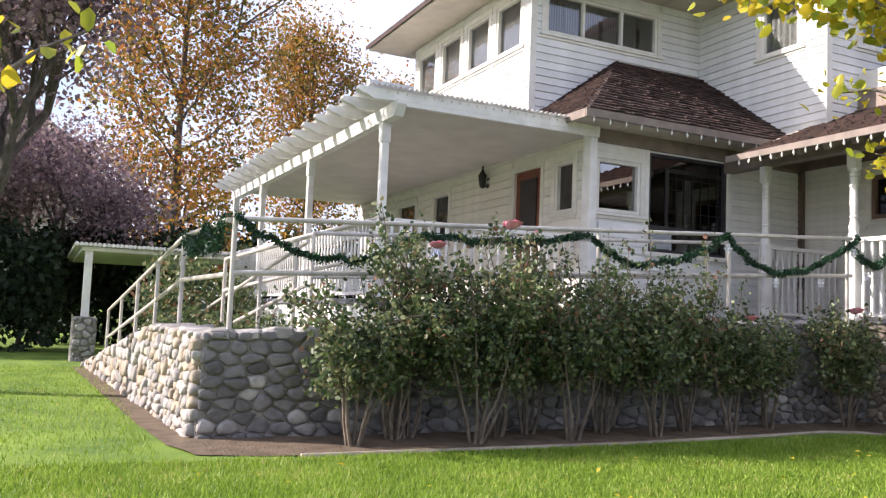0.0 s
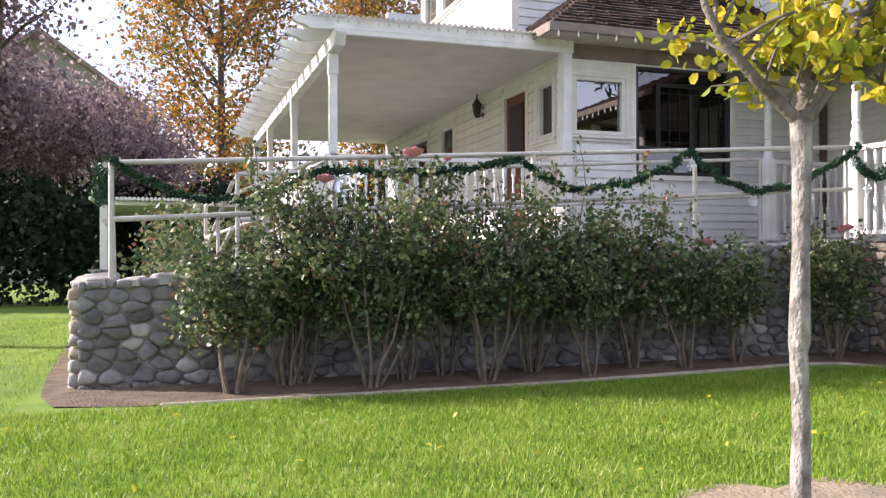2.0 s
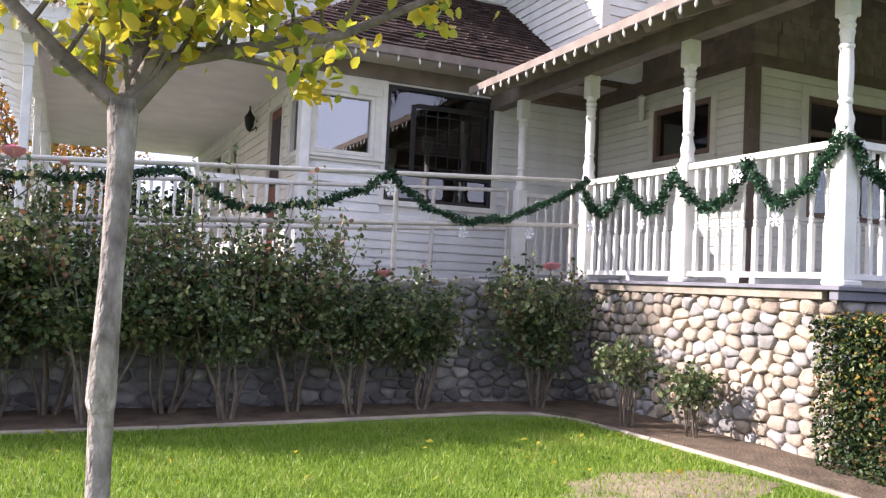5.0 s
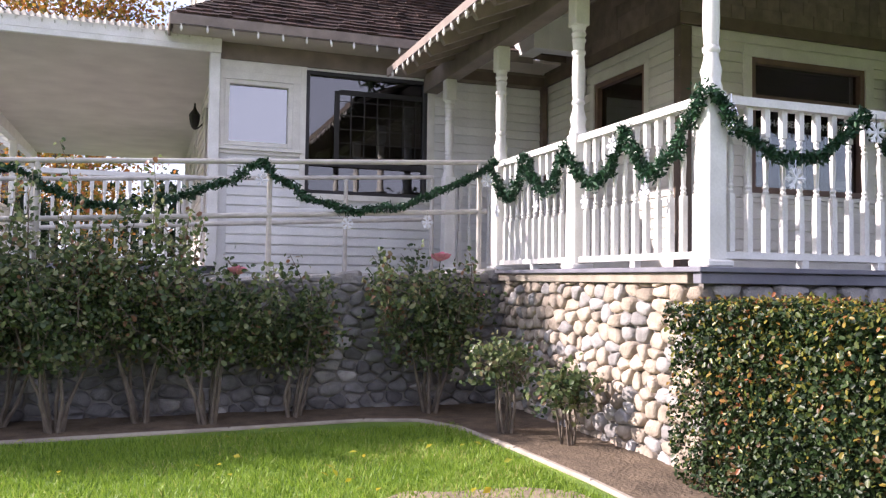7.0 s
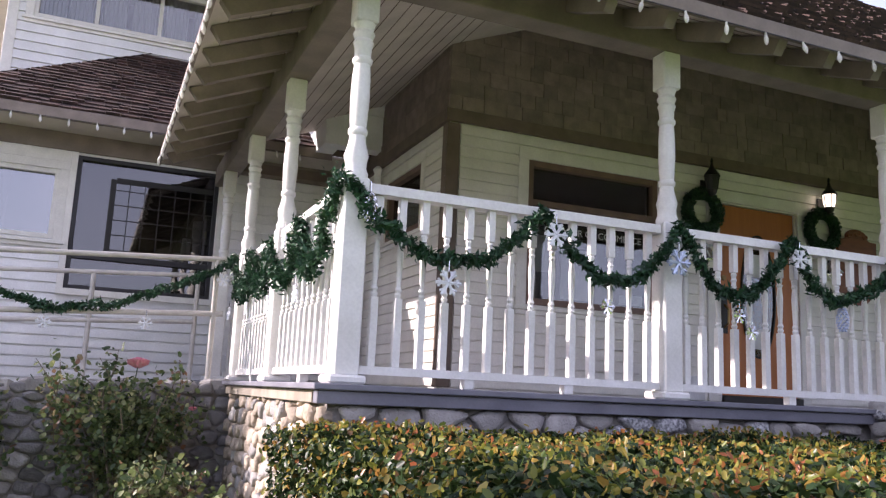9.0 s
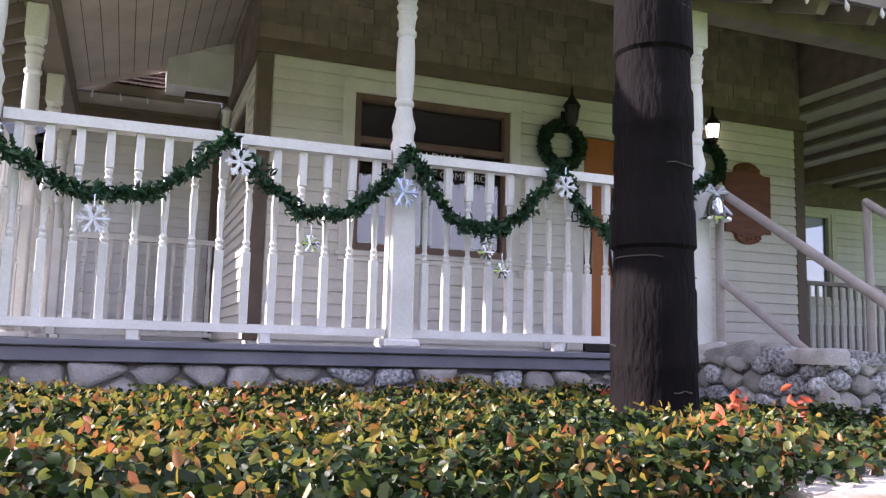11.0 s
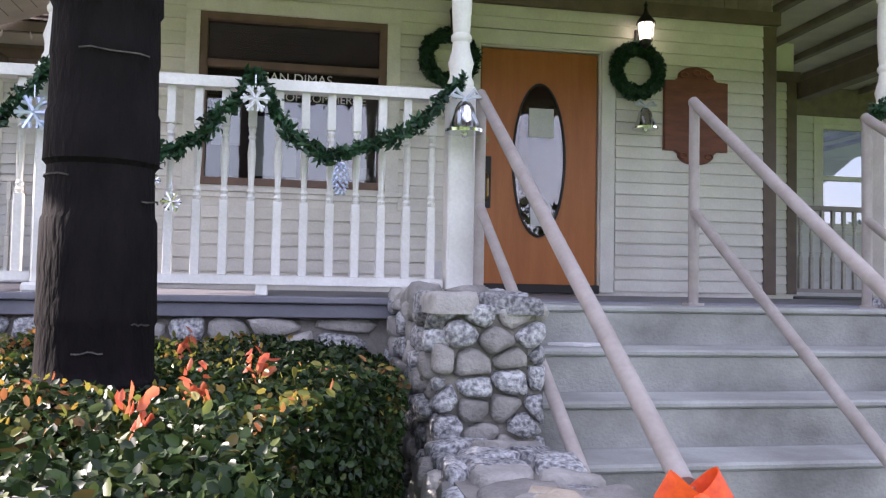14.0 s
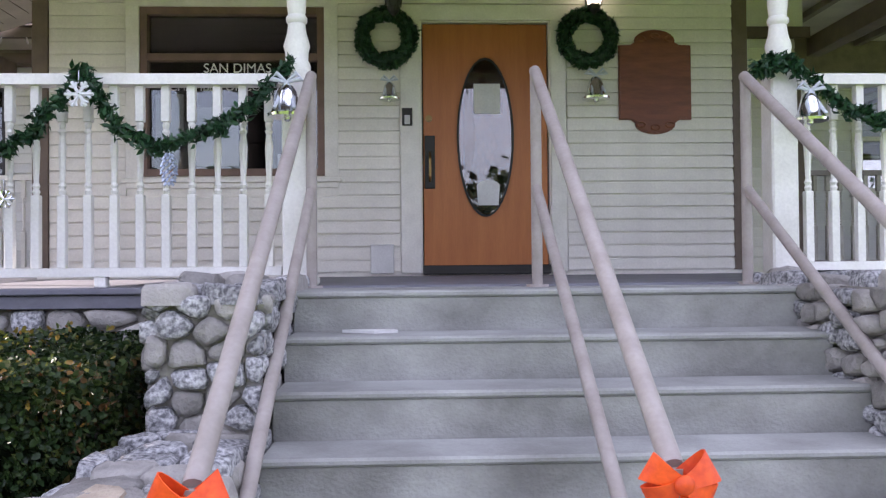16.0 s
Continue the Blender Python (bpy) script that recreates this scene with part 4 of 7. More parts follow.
def stair_pier(name, x0, x1, label, low):
    p = thing(name, ((x0 + x1) / 2, -0.7, 0), label, "stone pier", group="piers beside the stairs")
    mats = [stone_speck, stone_speck, stone, stone]
    bm = bmesh.new()
    box(bm, x0 + 0.03, x1 - 0.03, -1.37, -0.08, -0.1, 1.34)
    if low:
        box(bm, x0 - 0.02, x1 - 0.03, -2.32, -1.37, -0.1, 0.85)
    part("core", bm, mortar, p)
    stones(p, cells(x0, x1, 0.0 if not low else 0.85, lambda u: 1.345, 0.125, 0.085, rs), lambda u, v, o: (u, -1.37 - o, v), 0.04, mats, rs)
    stones(p, cells(-1.38, -0.1, 0.0, lambda u: 1.345, 0.145, 0.09, rs), lambda u, v, o: (x0 + 0.03 - o, u, v), 0.05, mats, rs)
    stones(p, cells(-1.38, -0.1, 0.5, lambda u: 1.345, 0.145, 0.09, rs), lambda u, v, o: (x1 - 0.03 + o, u, v), 0.035, mats, rs)
    stones(p, cells(x0 - 0.02, x1 + 0.02, -1.43, lambda u: -0.06, 0.24, 0.3, rs), lambda u, v, o: (u, v, 1.34 + o), 0.05, mats, rs)
    if low:
        stones(p, cells(x0 - 0.04, x1 - 0.01, -2.34, lambda u: -1.38, 0.2, 0.15, rs), lambda u, v, o: (u, v, 0.86 + o), 0.024, mats, rs)
        for i in range(3):
            u0 = x0 - 0.07 + i * 0.155
            vs, fs = stone_mesh([(u0, -2.42), (u0 + 0.15, -2.43 + 0.02 * i), (u0 + 0.152, -2.18), (u0 + 0.004, -2.17)], lambda u, v, o: (u, v, 0.845 + o), 0.05, rs)
            new('cap_stone', raw_mesh('cap_stone', [Vector(v) - p.location for v in vs], fs, (stone, stone_warm, stone)[i])).parent = p
        stones(p, cells(x0 - 0.02, x1 - 0.02, 0.0, lambda u: 0.85, 0.2, 0.15, rs), lambda u, v, o: (u, -2.32 - o, v), 0.06, mats, rs)
        stones(p, cells(-2.33, -1.4, 0.0, lambda u: 0.85, 0.2, 0.15, rs), lambda u, v, o: (x0 - 0.02 - o, u, v), 0.05, mats, rs)
        stones(p, cells(-2.33, -1.4, 0.0, lambda u: 0.85, 0.2, 0.15, rs), lambda u, v, o: (x1 - 0.03 + o, u, v), 0.03, mats, rs)
    return p


stair_pier("stone_pier", 3.79, 4.2, "speckled grey fieldstone pier with a lower stone shelf", True)
stair_pier("stone_pier", 6.47, 6.95, "speckled grey fieldstone pier beside the stairs", True)
# lone block at the hedge's front
p = thing("stone_post", (2.74, -3.0, 0), "low fieldstone post with a pale flat cap rock", "stone post")
bm = bmesh.new()
box(bm, 2.2, 2.96, -3.12, -2.84, -0.15, 1.0)
part("core", bm, mortar, p)
stones(p, cells(2.18, 2.98, 0.0, lambda u: 1.0, 0.2, 0.14, rs), lambda u, v, o: (u, -3.12 - o, v), 0.04, [stone, stone_warm], rs)
bm = bmesh.new()
box(bm, 2.12, 3.0, -3.2, -2.78, 0.97, 1.07)
bmesh.ops.subdivide_edges(bm, edges=bm.edges[:], cuts=17, use_grid_fill=True)
for v in bm.verts:
    q = v.co.copy()
    rim = max(0, abs(q.x - 2.56) - 0.36) * 0.5 + max(0, abs(q.y + 2.99) - 0.15) * 0.5
    v.co.z -= rim * 0.35 * (1 if q.z > 1.02 else -1)
    w = Vector((noise.noise(q * 5), noise.noise(q * 5 + Vector((5, 0, 0))), 0.7 * noise.noise(q * 4 + Vector((0, 5, 0))))) * 0.035
    split = 0.016 * noise.noise(Vector((q.x * 4, q.y * 4, q.z * 45)))
    v.co += w + Vector((split, split, 0.5 * noise.noise(q * 16) * 0.014))
part("cap_rock", bm, cap_stone_mat, p, "pale weathered cap rock")


# ---- porch columns and railings ----
def column(x, y, lean_label):
    c = thing("porch_column", (x, y, DECK - 0.012), lean_label, "column", group="porch columns")
    bm = bmesh.new()
    soft_box(bm, x - 0.102, x + 0.102, y - 0.102, y + 0.102, DECK - 0.012, DECK + 0.035, 0.012)
    part("base", bm, white_paint, c)
    bm = bmesh.new()
    soft_box(bm, x - 0.07, x + 0.07, y - 0.07, y + 0.07, DECK + 0.03, 2.44, 0.01)
    part("post", bm, white_paint, c)
    bm = bmesh.new()
    lathe(bm, [(0.069, 2.43), (0.071, 2.47), (0.059, 2.50), (0.060, 2.54), (0.069, 2.58), (0.050, 2.65), (0.044, 2.70), (0.055, 2.715), (0.055, 2.735), (0.044, 2.75),
               (0.049, 2.80), (0.054, 2.92), (0.052, 3.05), (0.046, 3.14), (0.057, 3.155), (0.057, 3.175), (0.046, 3.19), (0.050, 3.25), (0.060, 3.28), (0.049, 3.30), (0.063, 3.335), (0.050, 3.36), (0.063, 3.40)], x, y, 16)
    for v in bm.verts:
        v.co.z = 2.43 + (v.co.z - 2.43) * 0.933
    part("shaft", bm, white_paint, c, smooth=True)
    bm = bmesh.new()
    soft_box(bm, x - 0.066, x + 0.066, y - 0.066, y + 0.066, 3.335, 3.58, 0.008)
    part("cap", bm, white_paint, c)
    return c


FY = -0.035   # the front row of columns and its rail
CL = "white turned wooden porch column on a square lower post"
for x, y in ((0.08, FY), (2.155, FY), (4.14, FY), (6.66, FY), (8.75, FY), (0.07, 1.66), (0.07, 3.25), (0.05, 4.72)):
    column(x, y, CL)


def baluster_mesh(h, name):
    bm = bmesh.new()
    s = 0.021
    soft_box(bm, -s, s, -s, s, 0, h * 0.40, 0.003)
    soft_box(bm, -s, s, -s, s, h * 0.80, h, 0.003)
    lathe(bm, [(0.012, h * 0.395), (0.021, h * 0.42), (0.014, h * 0.435), (0.021, h * 0.45), (0.013, h * 0.47), (0.016, h * 0.53), (0.021, h * 0.66), (0.014, h * 0.73),
               (0.021, h * 0.745), (0.014, h * 0.76), (0.02, h * 0.785), (0.012, h * 0.805)], 0, 0, 8)
    return mesh_of(name, bm, white_paint)


def railing(p0, p1, zlow, ztop, n, label, mesh, feet=1, mat=None, low=0.055):
    """A balustrade from p0 to p1 in plan; zlow is the floor, ztop the rail's top."""
    mat = mat or white_paint
    a, b = Vector((*p0, 0)), Vector((*p1, 0))
    d = (b - a)
    lng = d.length
    d.normalize()
    s = Vector((-d.y, d.x, 0))
    r = thing("railing", ((p0[0] + p1[0]) / 2, (p0[1] + p1[1]) / 2, zlow), label, "railing", group="porch railings")
    for nm, z0, z1, w in (("top_rail", ztop - 0.055, ztop, 0.048), ("bottom_rail", zlow + low, zlow + low + 0.044, 0.035)):
        bm = bmesh.new()
        prism(bm, [a - s * w + Vector((0, 0, z0)), a + s * w + Vector((0, 0, z0)), a + s * w * 0.9 + Vector((0, 0, z1)), a - s * w * 0.9 + Vector((0, 0, z1))], d * lng)
        part(nm, bm, mat, r)
    for i in range(n):
        ob = new("baluster", mesh)
        ob.parent = r
        q = a + d * (lng * (i + 0.5) / n)
        ob.location = Vector((q.x, q.y, zlow + low + 0.044)) - r.location
        ob.rotation_euler = (0, 0, math.atan2(d.y, d.x))
    for i in range(feet):
        q = a + d * (lng * (i + 1) / (feet + 1))
        bm = bmesh.new()
        soft_box(bm, q.x - 0.03, q.x + 0.03, q.y - 0.03, q.y + 0.03, zlow, zlow + low + 0.01, 0.005)
        part("foot", bm, mat, r)
    return r


RT = 2.42
bal = baluster_mesh(RT - 0.055 - (DECK - 0.012 + 0.099), "baluster")
RL = "white wooden balustrade with turned balusters"
F0 = DECK - 0.012
railing((0.16, FY), (2.075, FY), F0, RT, 14, RL, bal, 2)
railing((2.235, FY), (4.06, FY), F0, RT, 14, RL, bal, 1)
railing((6.74, FY), (8.67, FY), F0, RT, 14, RL, bal, 1)
railing((0.07, 0.022), (0.07, 1.58), F0, RT, 11, RL, bal, 1)
railing((0.07, 1.74), (0.07, 3.17), F0, RT, 11, RL, bal, 1)
railing((0.14, 4.75), (1.62, 4.75), F0, RT, 12, RL, bal, 1)


# ---- pipe handrails on the stairs ----
def stair_rail(x, y0, label, y1=-2.42, slope=0.635):
    r = thing("stair_handrail", (x, y0, SZ0), label, "handrail", group="stair handrails")
    zt = 2.385
    z1 = zt - (y0 - y1) * slope
    bm = bmesh.new()
    tube(bm, [(x, y0, SZ0 - 0.02), (x, y0, zt)], 0.027, 12)
    part("post", bm, pipe_paint, r, smooth=True)
    bm = bmesh.new()
    tube(bm, [(x, y0 + 0.015, zt + 0.005), (x, y1, z1)], 0.0285, 12)
    part("top_rail", bm, pipe_paint, r, smooth=True)
    bm = bmesh.new()
    tube(bm, [(x, y0, zt - 0.57), (x, y1, z1 - 0.57)], 0.025, 12)
    part("lower_rail", bm, pipe_paint, r, smooth=True)
    bm = bmesh.new()
    tube(bm, [(x, y1, 0.0), (x, y1, z1)], 0.027, 12)
    part("end_post", bm, pipe_paint, r, smooth=True)
    bm = bmesh.new()
    tube(bm, [(x, y0, SZ0 - 0.001), (x, y0, SZ0 + 0.012)], 0.055, 14)
    part("flange", bm, pipe_paint, r)
    return Vector((x, y1, z1))


HL = "dusty mauve-grey painted steel pipe handrail with chipped paint"
bows = [stair_rail(4.225, -0.16, HL), stair_rail(5.335, -0.28, HL, -2.36, 0.685), stair_rail(6.43, -0.16, HL)]

# ---- ramp and its pipe rails ----
bm = bmesh.new()
prism(bm, [(-8.0, 3.3, 0.5), (0.0, 3.3, 0.5), (0.0, 3.3, 1.33), (-6.7, 3.3, 0.99), (-8.0, 3.3, 0.93)], (0, 1.35, 0))
prism(bm, [(-8.3, 4.65, -0.1), (-8.3, 4.65, 0.93), (-8.55, 11.6, 0.1), (-8.55, 11.6, -0.1)], (1.45, 0, 0))
solid("ramp", bm, concrete, "grey concrete access ramp in two flights", "ramp", kind="structure")
rail_z = lambda x: 1.955 + (x + 8.0) * 0.0553


def pipe_rail(name, pts, posts, drop, label, mat, r=0.024, mid=0.48):
    """Two parallel pipes through pts (at the top pipe's height) and posts (x, y, foot z, top z)."""
    t = thing(name, (posts[0][0], posts[0][1], posts[0][2]), label, "handrail", group="ramp handrails")
    for nm, dz in (("top_rail", 0), ("mid_rail", -mid)):
        bm = bmesh.new()
        tube(bm, [(x, y, z + dz) for x, y, z in pts], r, 10)
        part(nm, bm, mat, t, smooth=True)
    for x, y, z0, z1 in posts:
        bm = bmesh.new()
        tube(bm, [(x, y, z0), (x, y, z1)], r, 10)
        part("post", bm, mat, t, smooth=True)
    return t


PL = "beige painted steel pipe rail along the ramp"
xs_p = [-8.0, -6.1, -4.1, -2.22, -0.2]
pipe_rail("ramp_rail", [(-8.0, 3.14, rail_z(-8.0)), (-0.12, 3.14, rail_z(-0.12))], [(x, 3.14, wtop(x) - 0.02, rail_z(x)) for x in xs_p], 0.9, PL, pipe_white)
pipe_rail("ramp_rail", [(-6.85, 4.58, rail_z(-6.8)), (-0.2, 4.58, rail_z(-0.2) + 0.02)], [(x, 4.58, 0.6, rail_z(x)) for x in (-6.85, -4.9, -2.9, -1.2, -0.2)], 0.9, PL, pipe_white)
ly = lambda y: 1.93 if y < 5.2 else 1.93 - (y - 5.2) * 0.148
pts = [(-8.05, 3.16, 1.94), (-8.12, 5.2, 1.93), (-8.42, 11.2, ly(11.2))]
pipe_rail("ramp_rail", pts, [(-8.12 - 0.05 * max(0, y - 5.2), y, 0.85 - 0.128 * max(0, y - 5.2), ly(y)) for y in (5.2, 6.7, 8.2, 9.7, 11.2)], 0.9, PL, pipe_white)
pipe_rail("ramp_rail", [(-6.9, 4.6, 1.93), (-7.0, 11.0, 1.0)], [(-6.9 - 0.016 * (y - 4.6), y, 0.4, 1.93 - (y - 4.6) * 0.145) for y in (6.6, 8.8, 11.0)], 0.9, PL, pipe_white)
pipe_rail("ramp_rail", [(-5.6, 5.75, 2.42), (-7.0, 8.6, 1.9)], [(-6.3, 7.2, 0.9, 2.16), (-7.0, 8.6, 0.6, 1.9)], 0.9, "white rail from the side deck down to the ramp", pipe_white, 0.028)

# ---- side deck and pergola ----
bm = bmesh.new()
soft_box(bm, -5.75, XL, 5.6, 15.2, 1.28, 1.36, 0.006)
solid("side_deck", bm, deck_grey, "grey painted side deck", "deck", kind="structure")
bm = bmesh.new()
box(bm, -5.7, XL, 5.66, 15.1, 0.0, 1.28)
solid("deck_skirt", bm, white_siding, "plain white skirting under the side deck", "wall", kind="structure")
railing((-5.52, 5.78), (XL - 0.08, 5.78), 1.36, RT, 22, "white wooden balustrade round the side deck", bal, 1)
railing((-5.6, 5.75), (-5.6, 14.8), 1.36, RT, 60, "white wooden balustrade along the side deck", bal, 3)

pergola = thing("pergola", (-5.6, 5.62, 1.36), "white painted patio cover with corrugated roof and rafter tails", "patio cover")
for y in (5.8, 9.1, 12.4, 15.0):
    bm = bmesh.new()
    s = 0.05
    soft_box(bm, -5.6 - s, -5.6 + s, y - s, y + s, 1.36, 3.66, 0.008)
    soft_box(bm, -5.6 - 0.062, -5.6 + 0.062, y - 0.062, y + 0.062, 3.40, 3.66, 0.006)
    soft_box(bm, -5.6 - 0.062, -5.6 + 0.062, y - 0.062, y + 0.062, 1.36, 1.5, 0.006)
    part("post", bm, white_paint, pergola)
bm = bmesh.new()
soft_box(bm, XL - 0.12, XL - 0.0, YB - 0.1, YB + 0.1, 1.36, 3.92, 0.008)
part("post", bm, white_paint, pergola)
bm = bmesh.new()
prism(bm, [(-5.67, 5.24, 3.80), (-5.67, 5.34, 3.66), (-5.67, 15.2, 3.66), (-5.67, 15.2, 3.845), (-5.67, 5.24, 3.845)], (0.13, 0, 0))
part("beam", bm, white_paint, pergola)
bm = bmesh.new()
soft_box(bm, -5.54, XL - 0.0, 5.36, 5.41, 3.80, 3.965, 0.006)
part("fascia", bm, white_paint, pergola)
bm = bmesh.new()
box(bm, -5.54, XL, 5.41, 15.2, 3.848, 3.862)
part("ceiling_panel", bm, pergola_ceiling, pergola, "cream painted underside")
for i in range(17):
    # thick rafters with scalloped tails
    y = 5.40 + i * 0.6
    bm = bmesh.new()
    prism(bm, [(-6.14, y - 0.045, 3.985), (-6.16, y - 0.045, 3.94), (-6.10, y - 0.045, 3.90), (-6.02, y - 0.045, 3.885), (-5.95, y - 0.045, 3.845), (-5.75, y - 0.045, 3.847), (-5.55, y - 0.045, 3.866), (XL, y - 0.045, 3.866), (XL, y - 0.045, 3.985)], (0, 0.09, 0))
    part("rafter", bm, white_paint, pergola)
# corrugated sheet
bm = bmesh.new()
n = 96
rowa, rowb = [], []
for i in range(n * 2 + 1):
    x = -5.98 + i * (3.48 / (n * 2))
    z = 4.01 + 0.018 * math.cos(i * math.pi / 2)
    rowa.append(bm.verts.new((x, 5.28, z)))
    rowb.append(bm.verts.new((x, 15.2, z)))
for i in range(n * 2):
    bm.faces.new((rowa[i], rowa[i + 1], rowb[i + 1], rowb[i]))
ex = bmesh.ops.solidify(bm, geom=bm.faces[:], thickness=0.012)
part("corrugated_sheet", bm, white_paint, pergola, "white corrugated roofing sheet", smooth=True)
for i in range(26):
    bm = bmesh.new()
    x = -5.75 + i * 0.126
    tube(bm, [(x, 5.35, 3.965), (x, 5.35, 3.935)], [0.012, 0.006], 6)
    part("string_bulb", bm, bulb_mat, pergola)

# ---- windows and doors ----
def window(name, axis, at, hole, label, frame_mat, pane_mat, splits_u=(), splits_z=(), fw=0.055, casing=0.09, case_mat=None, out=-1, sill=True, depth=0.09):
    u0, u1, z0, z1 = hole
    w = thing(name, (u0, at, z0) if axis == 'y' else (at, u0, z0), label, "window", kind="structure")

    def bx(bm, a, b, c, d, o0, o1):
        lo, hi = sorted((at + out * o0, at + out * o1))
        if axis == 'y':
            soft_box(bm, a, b, lo, hi, c, d, 0.003)
        else:
            soft_box(bm, lo, hi, a, b, c, d, 0.003)

    bm = bmesh.new()
    bx(bm, u0, u0 + fw, z0, z1, -depth, 0.012)
    bx(bm, u1 - fw, u1, z0, z1, -depth, 0.012)
    bx(bm, u0 + fw, u1 - fw, z0, z0 + fw, -depth, 0.012)
    bx(bm, u0 + fw, u1 - fw, z1 - fw, z1, -depth, 0.012)
    part("frame", bm, frame_mat, w)
    for s in splits_u:
        bm = bmesh.new()
        bx(bm, s - 0.025, s + 0.025, z0 + fw, z1 - fw, -depth, 0.008)
        part("mullion", bm, frame_mat, w)
    for s in splits_z:
        bm = bmesh.new()
        bx(bm, u0 + fw, u1 - fw, s - 0.03, s + 0.03, -depth, 0.006)
        part("rail", bm, frame_mat, w)
    us = [u0 + fw, *splits_u, u1 - fw]
    zs = [z0 + fw, *splits_z, z1 - fw]
    for a, b in zip(us, us[1:]):
        for c, d in zip(zs, zs[1:]):
            bm = bmesh.new()
            lo = at + out * -0.05
            if axis == 'y':
                box(bm, a, b, lo, lo + 0.005, c, d)
            else:
                box(bm, lo, lo + 0.005, a, b, c, d)
            pn = part("pane", bm, pane_mat, w)
            pn.visible_shadow = False
    if casing:
        cm = case_mat or trim_white
        bm = bmesh.new()
        bx(bm, u0 - casing, u0, z0 - 0.02, z1, 0.0, 0.03)
        bx(bm, u1, u1 + casing, z0 - 0.02, z1, 0.0, 0.03)
        bx(bm, u0 - casing, u1 + casing, z1, z1 + casing, 0.0, 0.032)
        part("casing", bm, cm, w)
        if sill:
            bm = bmesh.new()
            bx(bm, u0 - casing - 0.03, u1 + casing + 0.03, z0 - 0.055, z0 - 0.02, 0.0, 0.06)
            bx(bm, u0 - casing, u1 + casing, z0 - 0.1, z0 - 0.055, 0.0, 0.03)
            part("sill", bm, cm, w)
    return w


front_window = window("window_front", 'y', YF, WIN_F, "brown-framed front window with a dark transom and lettered glass", brown_sash, glass, (), (3.15,), 0.06, 0.11)
window("window_return", 'x', XS, W_S, "dark side window with holiday decoration", brown_sash, glass_dark, (), (), 0.06, 0.09)
window("window_wing", 'y', YB, WIN1, "white-framed window that mirrors the sky", trim_white, glass_film, (), (), 0.05, 0.09, trim_white)
dark_window = window("window_leaded", 'y', YB, DWIN, "large dark leaded window with a diamond grid", dark_screen, glass_dark, (), (2.62,), 0.045, 0.0)
window("window_upper", 'y', UY, UWIN, "white upper window of three pairs with pale curtains", trim_white, glass, (-1.55, -0.75), (), 0.05, 0.1)
window("window_upper_side", 'x', UX1, USW, "white upper side window with a patterned blind", trim_white, glass, (), (), 0.05, 0.1)
window("window_upper_front", 'y', UYF, (1.75, 2.5, 5.66, 6.6), "white upper front window", trim_white, glass, (), (), 0.05, 0.1)
for hgt in UL:
    window("window_gable", 'x', UX0, hgt, "white upper side window with a pale blind", trim_white, glass, (), (), 0.05, 0.1)
for hgt in (SW1, SW2, SW3):
    window("window_side", 'x', XL, hgt, "dark side window under the patio cover", trim_white, glass_dark, (), (), 0.05, 0.09)
# leading
bm = bmesh.new()
for k in range(1, 7):
    u = -1.1 + k * 0.165
    box(bm, u - 0.005, u + 0.005, YB + 0.035, YB + 0.043, 2.66, 3.5)
for k in range(5):
    z = 2.72 + k * 0.17
    box(bm, -1.1, 0.0, YB + 0.044, YB + 0.05, z - 0.005, z + 0.005)
part("leading", bm, black_iron, dark_window, "thin dull lead bars")
bm = bmesh.new()
soft_box(bm, -1.14, -1.08, YB + 0.03, YB + 0.06, 2.62, 3.52, 0.004)
soft_box(bm, -1.08, 0.0, YB + 0.03, YB + 0.06, 3.48, 3.54, 0.004)
part("inner_frame", bm, black_iron, dark_window)


def drape(u0, u1, z0, z1, axis, at, label):
    bm = bmesh.new()
    n = 18
    a = []
    for i in range(n + 1):
        u = u0 + (u1 - u0) * i / n
        o = at + 0.02 * math.sin(i * 2.1)
        a.append([bm.verts.new((u, o, z) if axis == 'y' else (o, u, z)) for z in (z0, z1)])
    for p, q in zip(a, a[1:]):
        bm.faces.new((p[0], q[0], q[1], p[1]))
    bmesh.ops.solidify(bm, geom=bm.faces[:], thickness=0.006)
    solid("curtain", bm, curtain, label, "curtain", smooth=True, group="upper curtains")


for u in (-2.22, -1.9, -1.48, -1.1, -0.68, -0.3):
    drape(u, u + 0.3, 5.9, 6.66, 'y', UY + 0.08, "pale closed curtain panel behind the upper window")
drape(5.0, 5.7, 5.7, 6.6, 'x', UX1 + 0.1, "pale curtain behind the upper side window")
for hgt in UL:
    drape(hgt[0] + 0.06, hgt[0] + 0.72, 5.76, 6.6, 'x', UX0 + 0.08, "pale curtain behind the upper side windows")

# front door
door = thing("door_front", (DOOR[0], YF, DOOR[2]), "closed orange-brown front door with a long oval glass", "door", kind="structure")
bm = bmesh.new()
soft_box(bm, DOOR[0] + 0.01, DOOR[1] - 0.01, YF + 0.02, YF + 0.065, DOOR[2] + 0.04, DOOR[3] - 0.01, 0.004)
leaf = part("door_leaf", bm, door_wood, door)
OC, OA, OB = (5.345, 2.485), 0.22, 0.645
bm = bmesh.new()
ro, ri = [], []
for k in range(40):
    a = 2 * math.pi * k / 40
    ca, sa = math.cos(a), math.sin(a)
    ro.append([bm.verts.new((OC[0] + (OA + 0.017) * ca, YF + y, OC[1] + (OB + 0.017) * sa)) for y in (0.02, 0.0)])
    ri.append([bm.verts.new((OC[0] + OA * ca, YF + y, OC[1] + OB * sa)) for y in (-0.002, 0.018)])
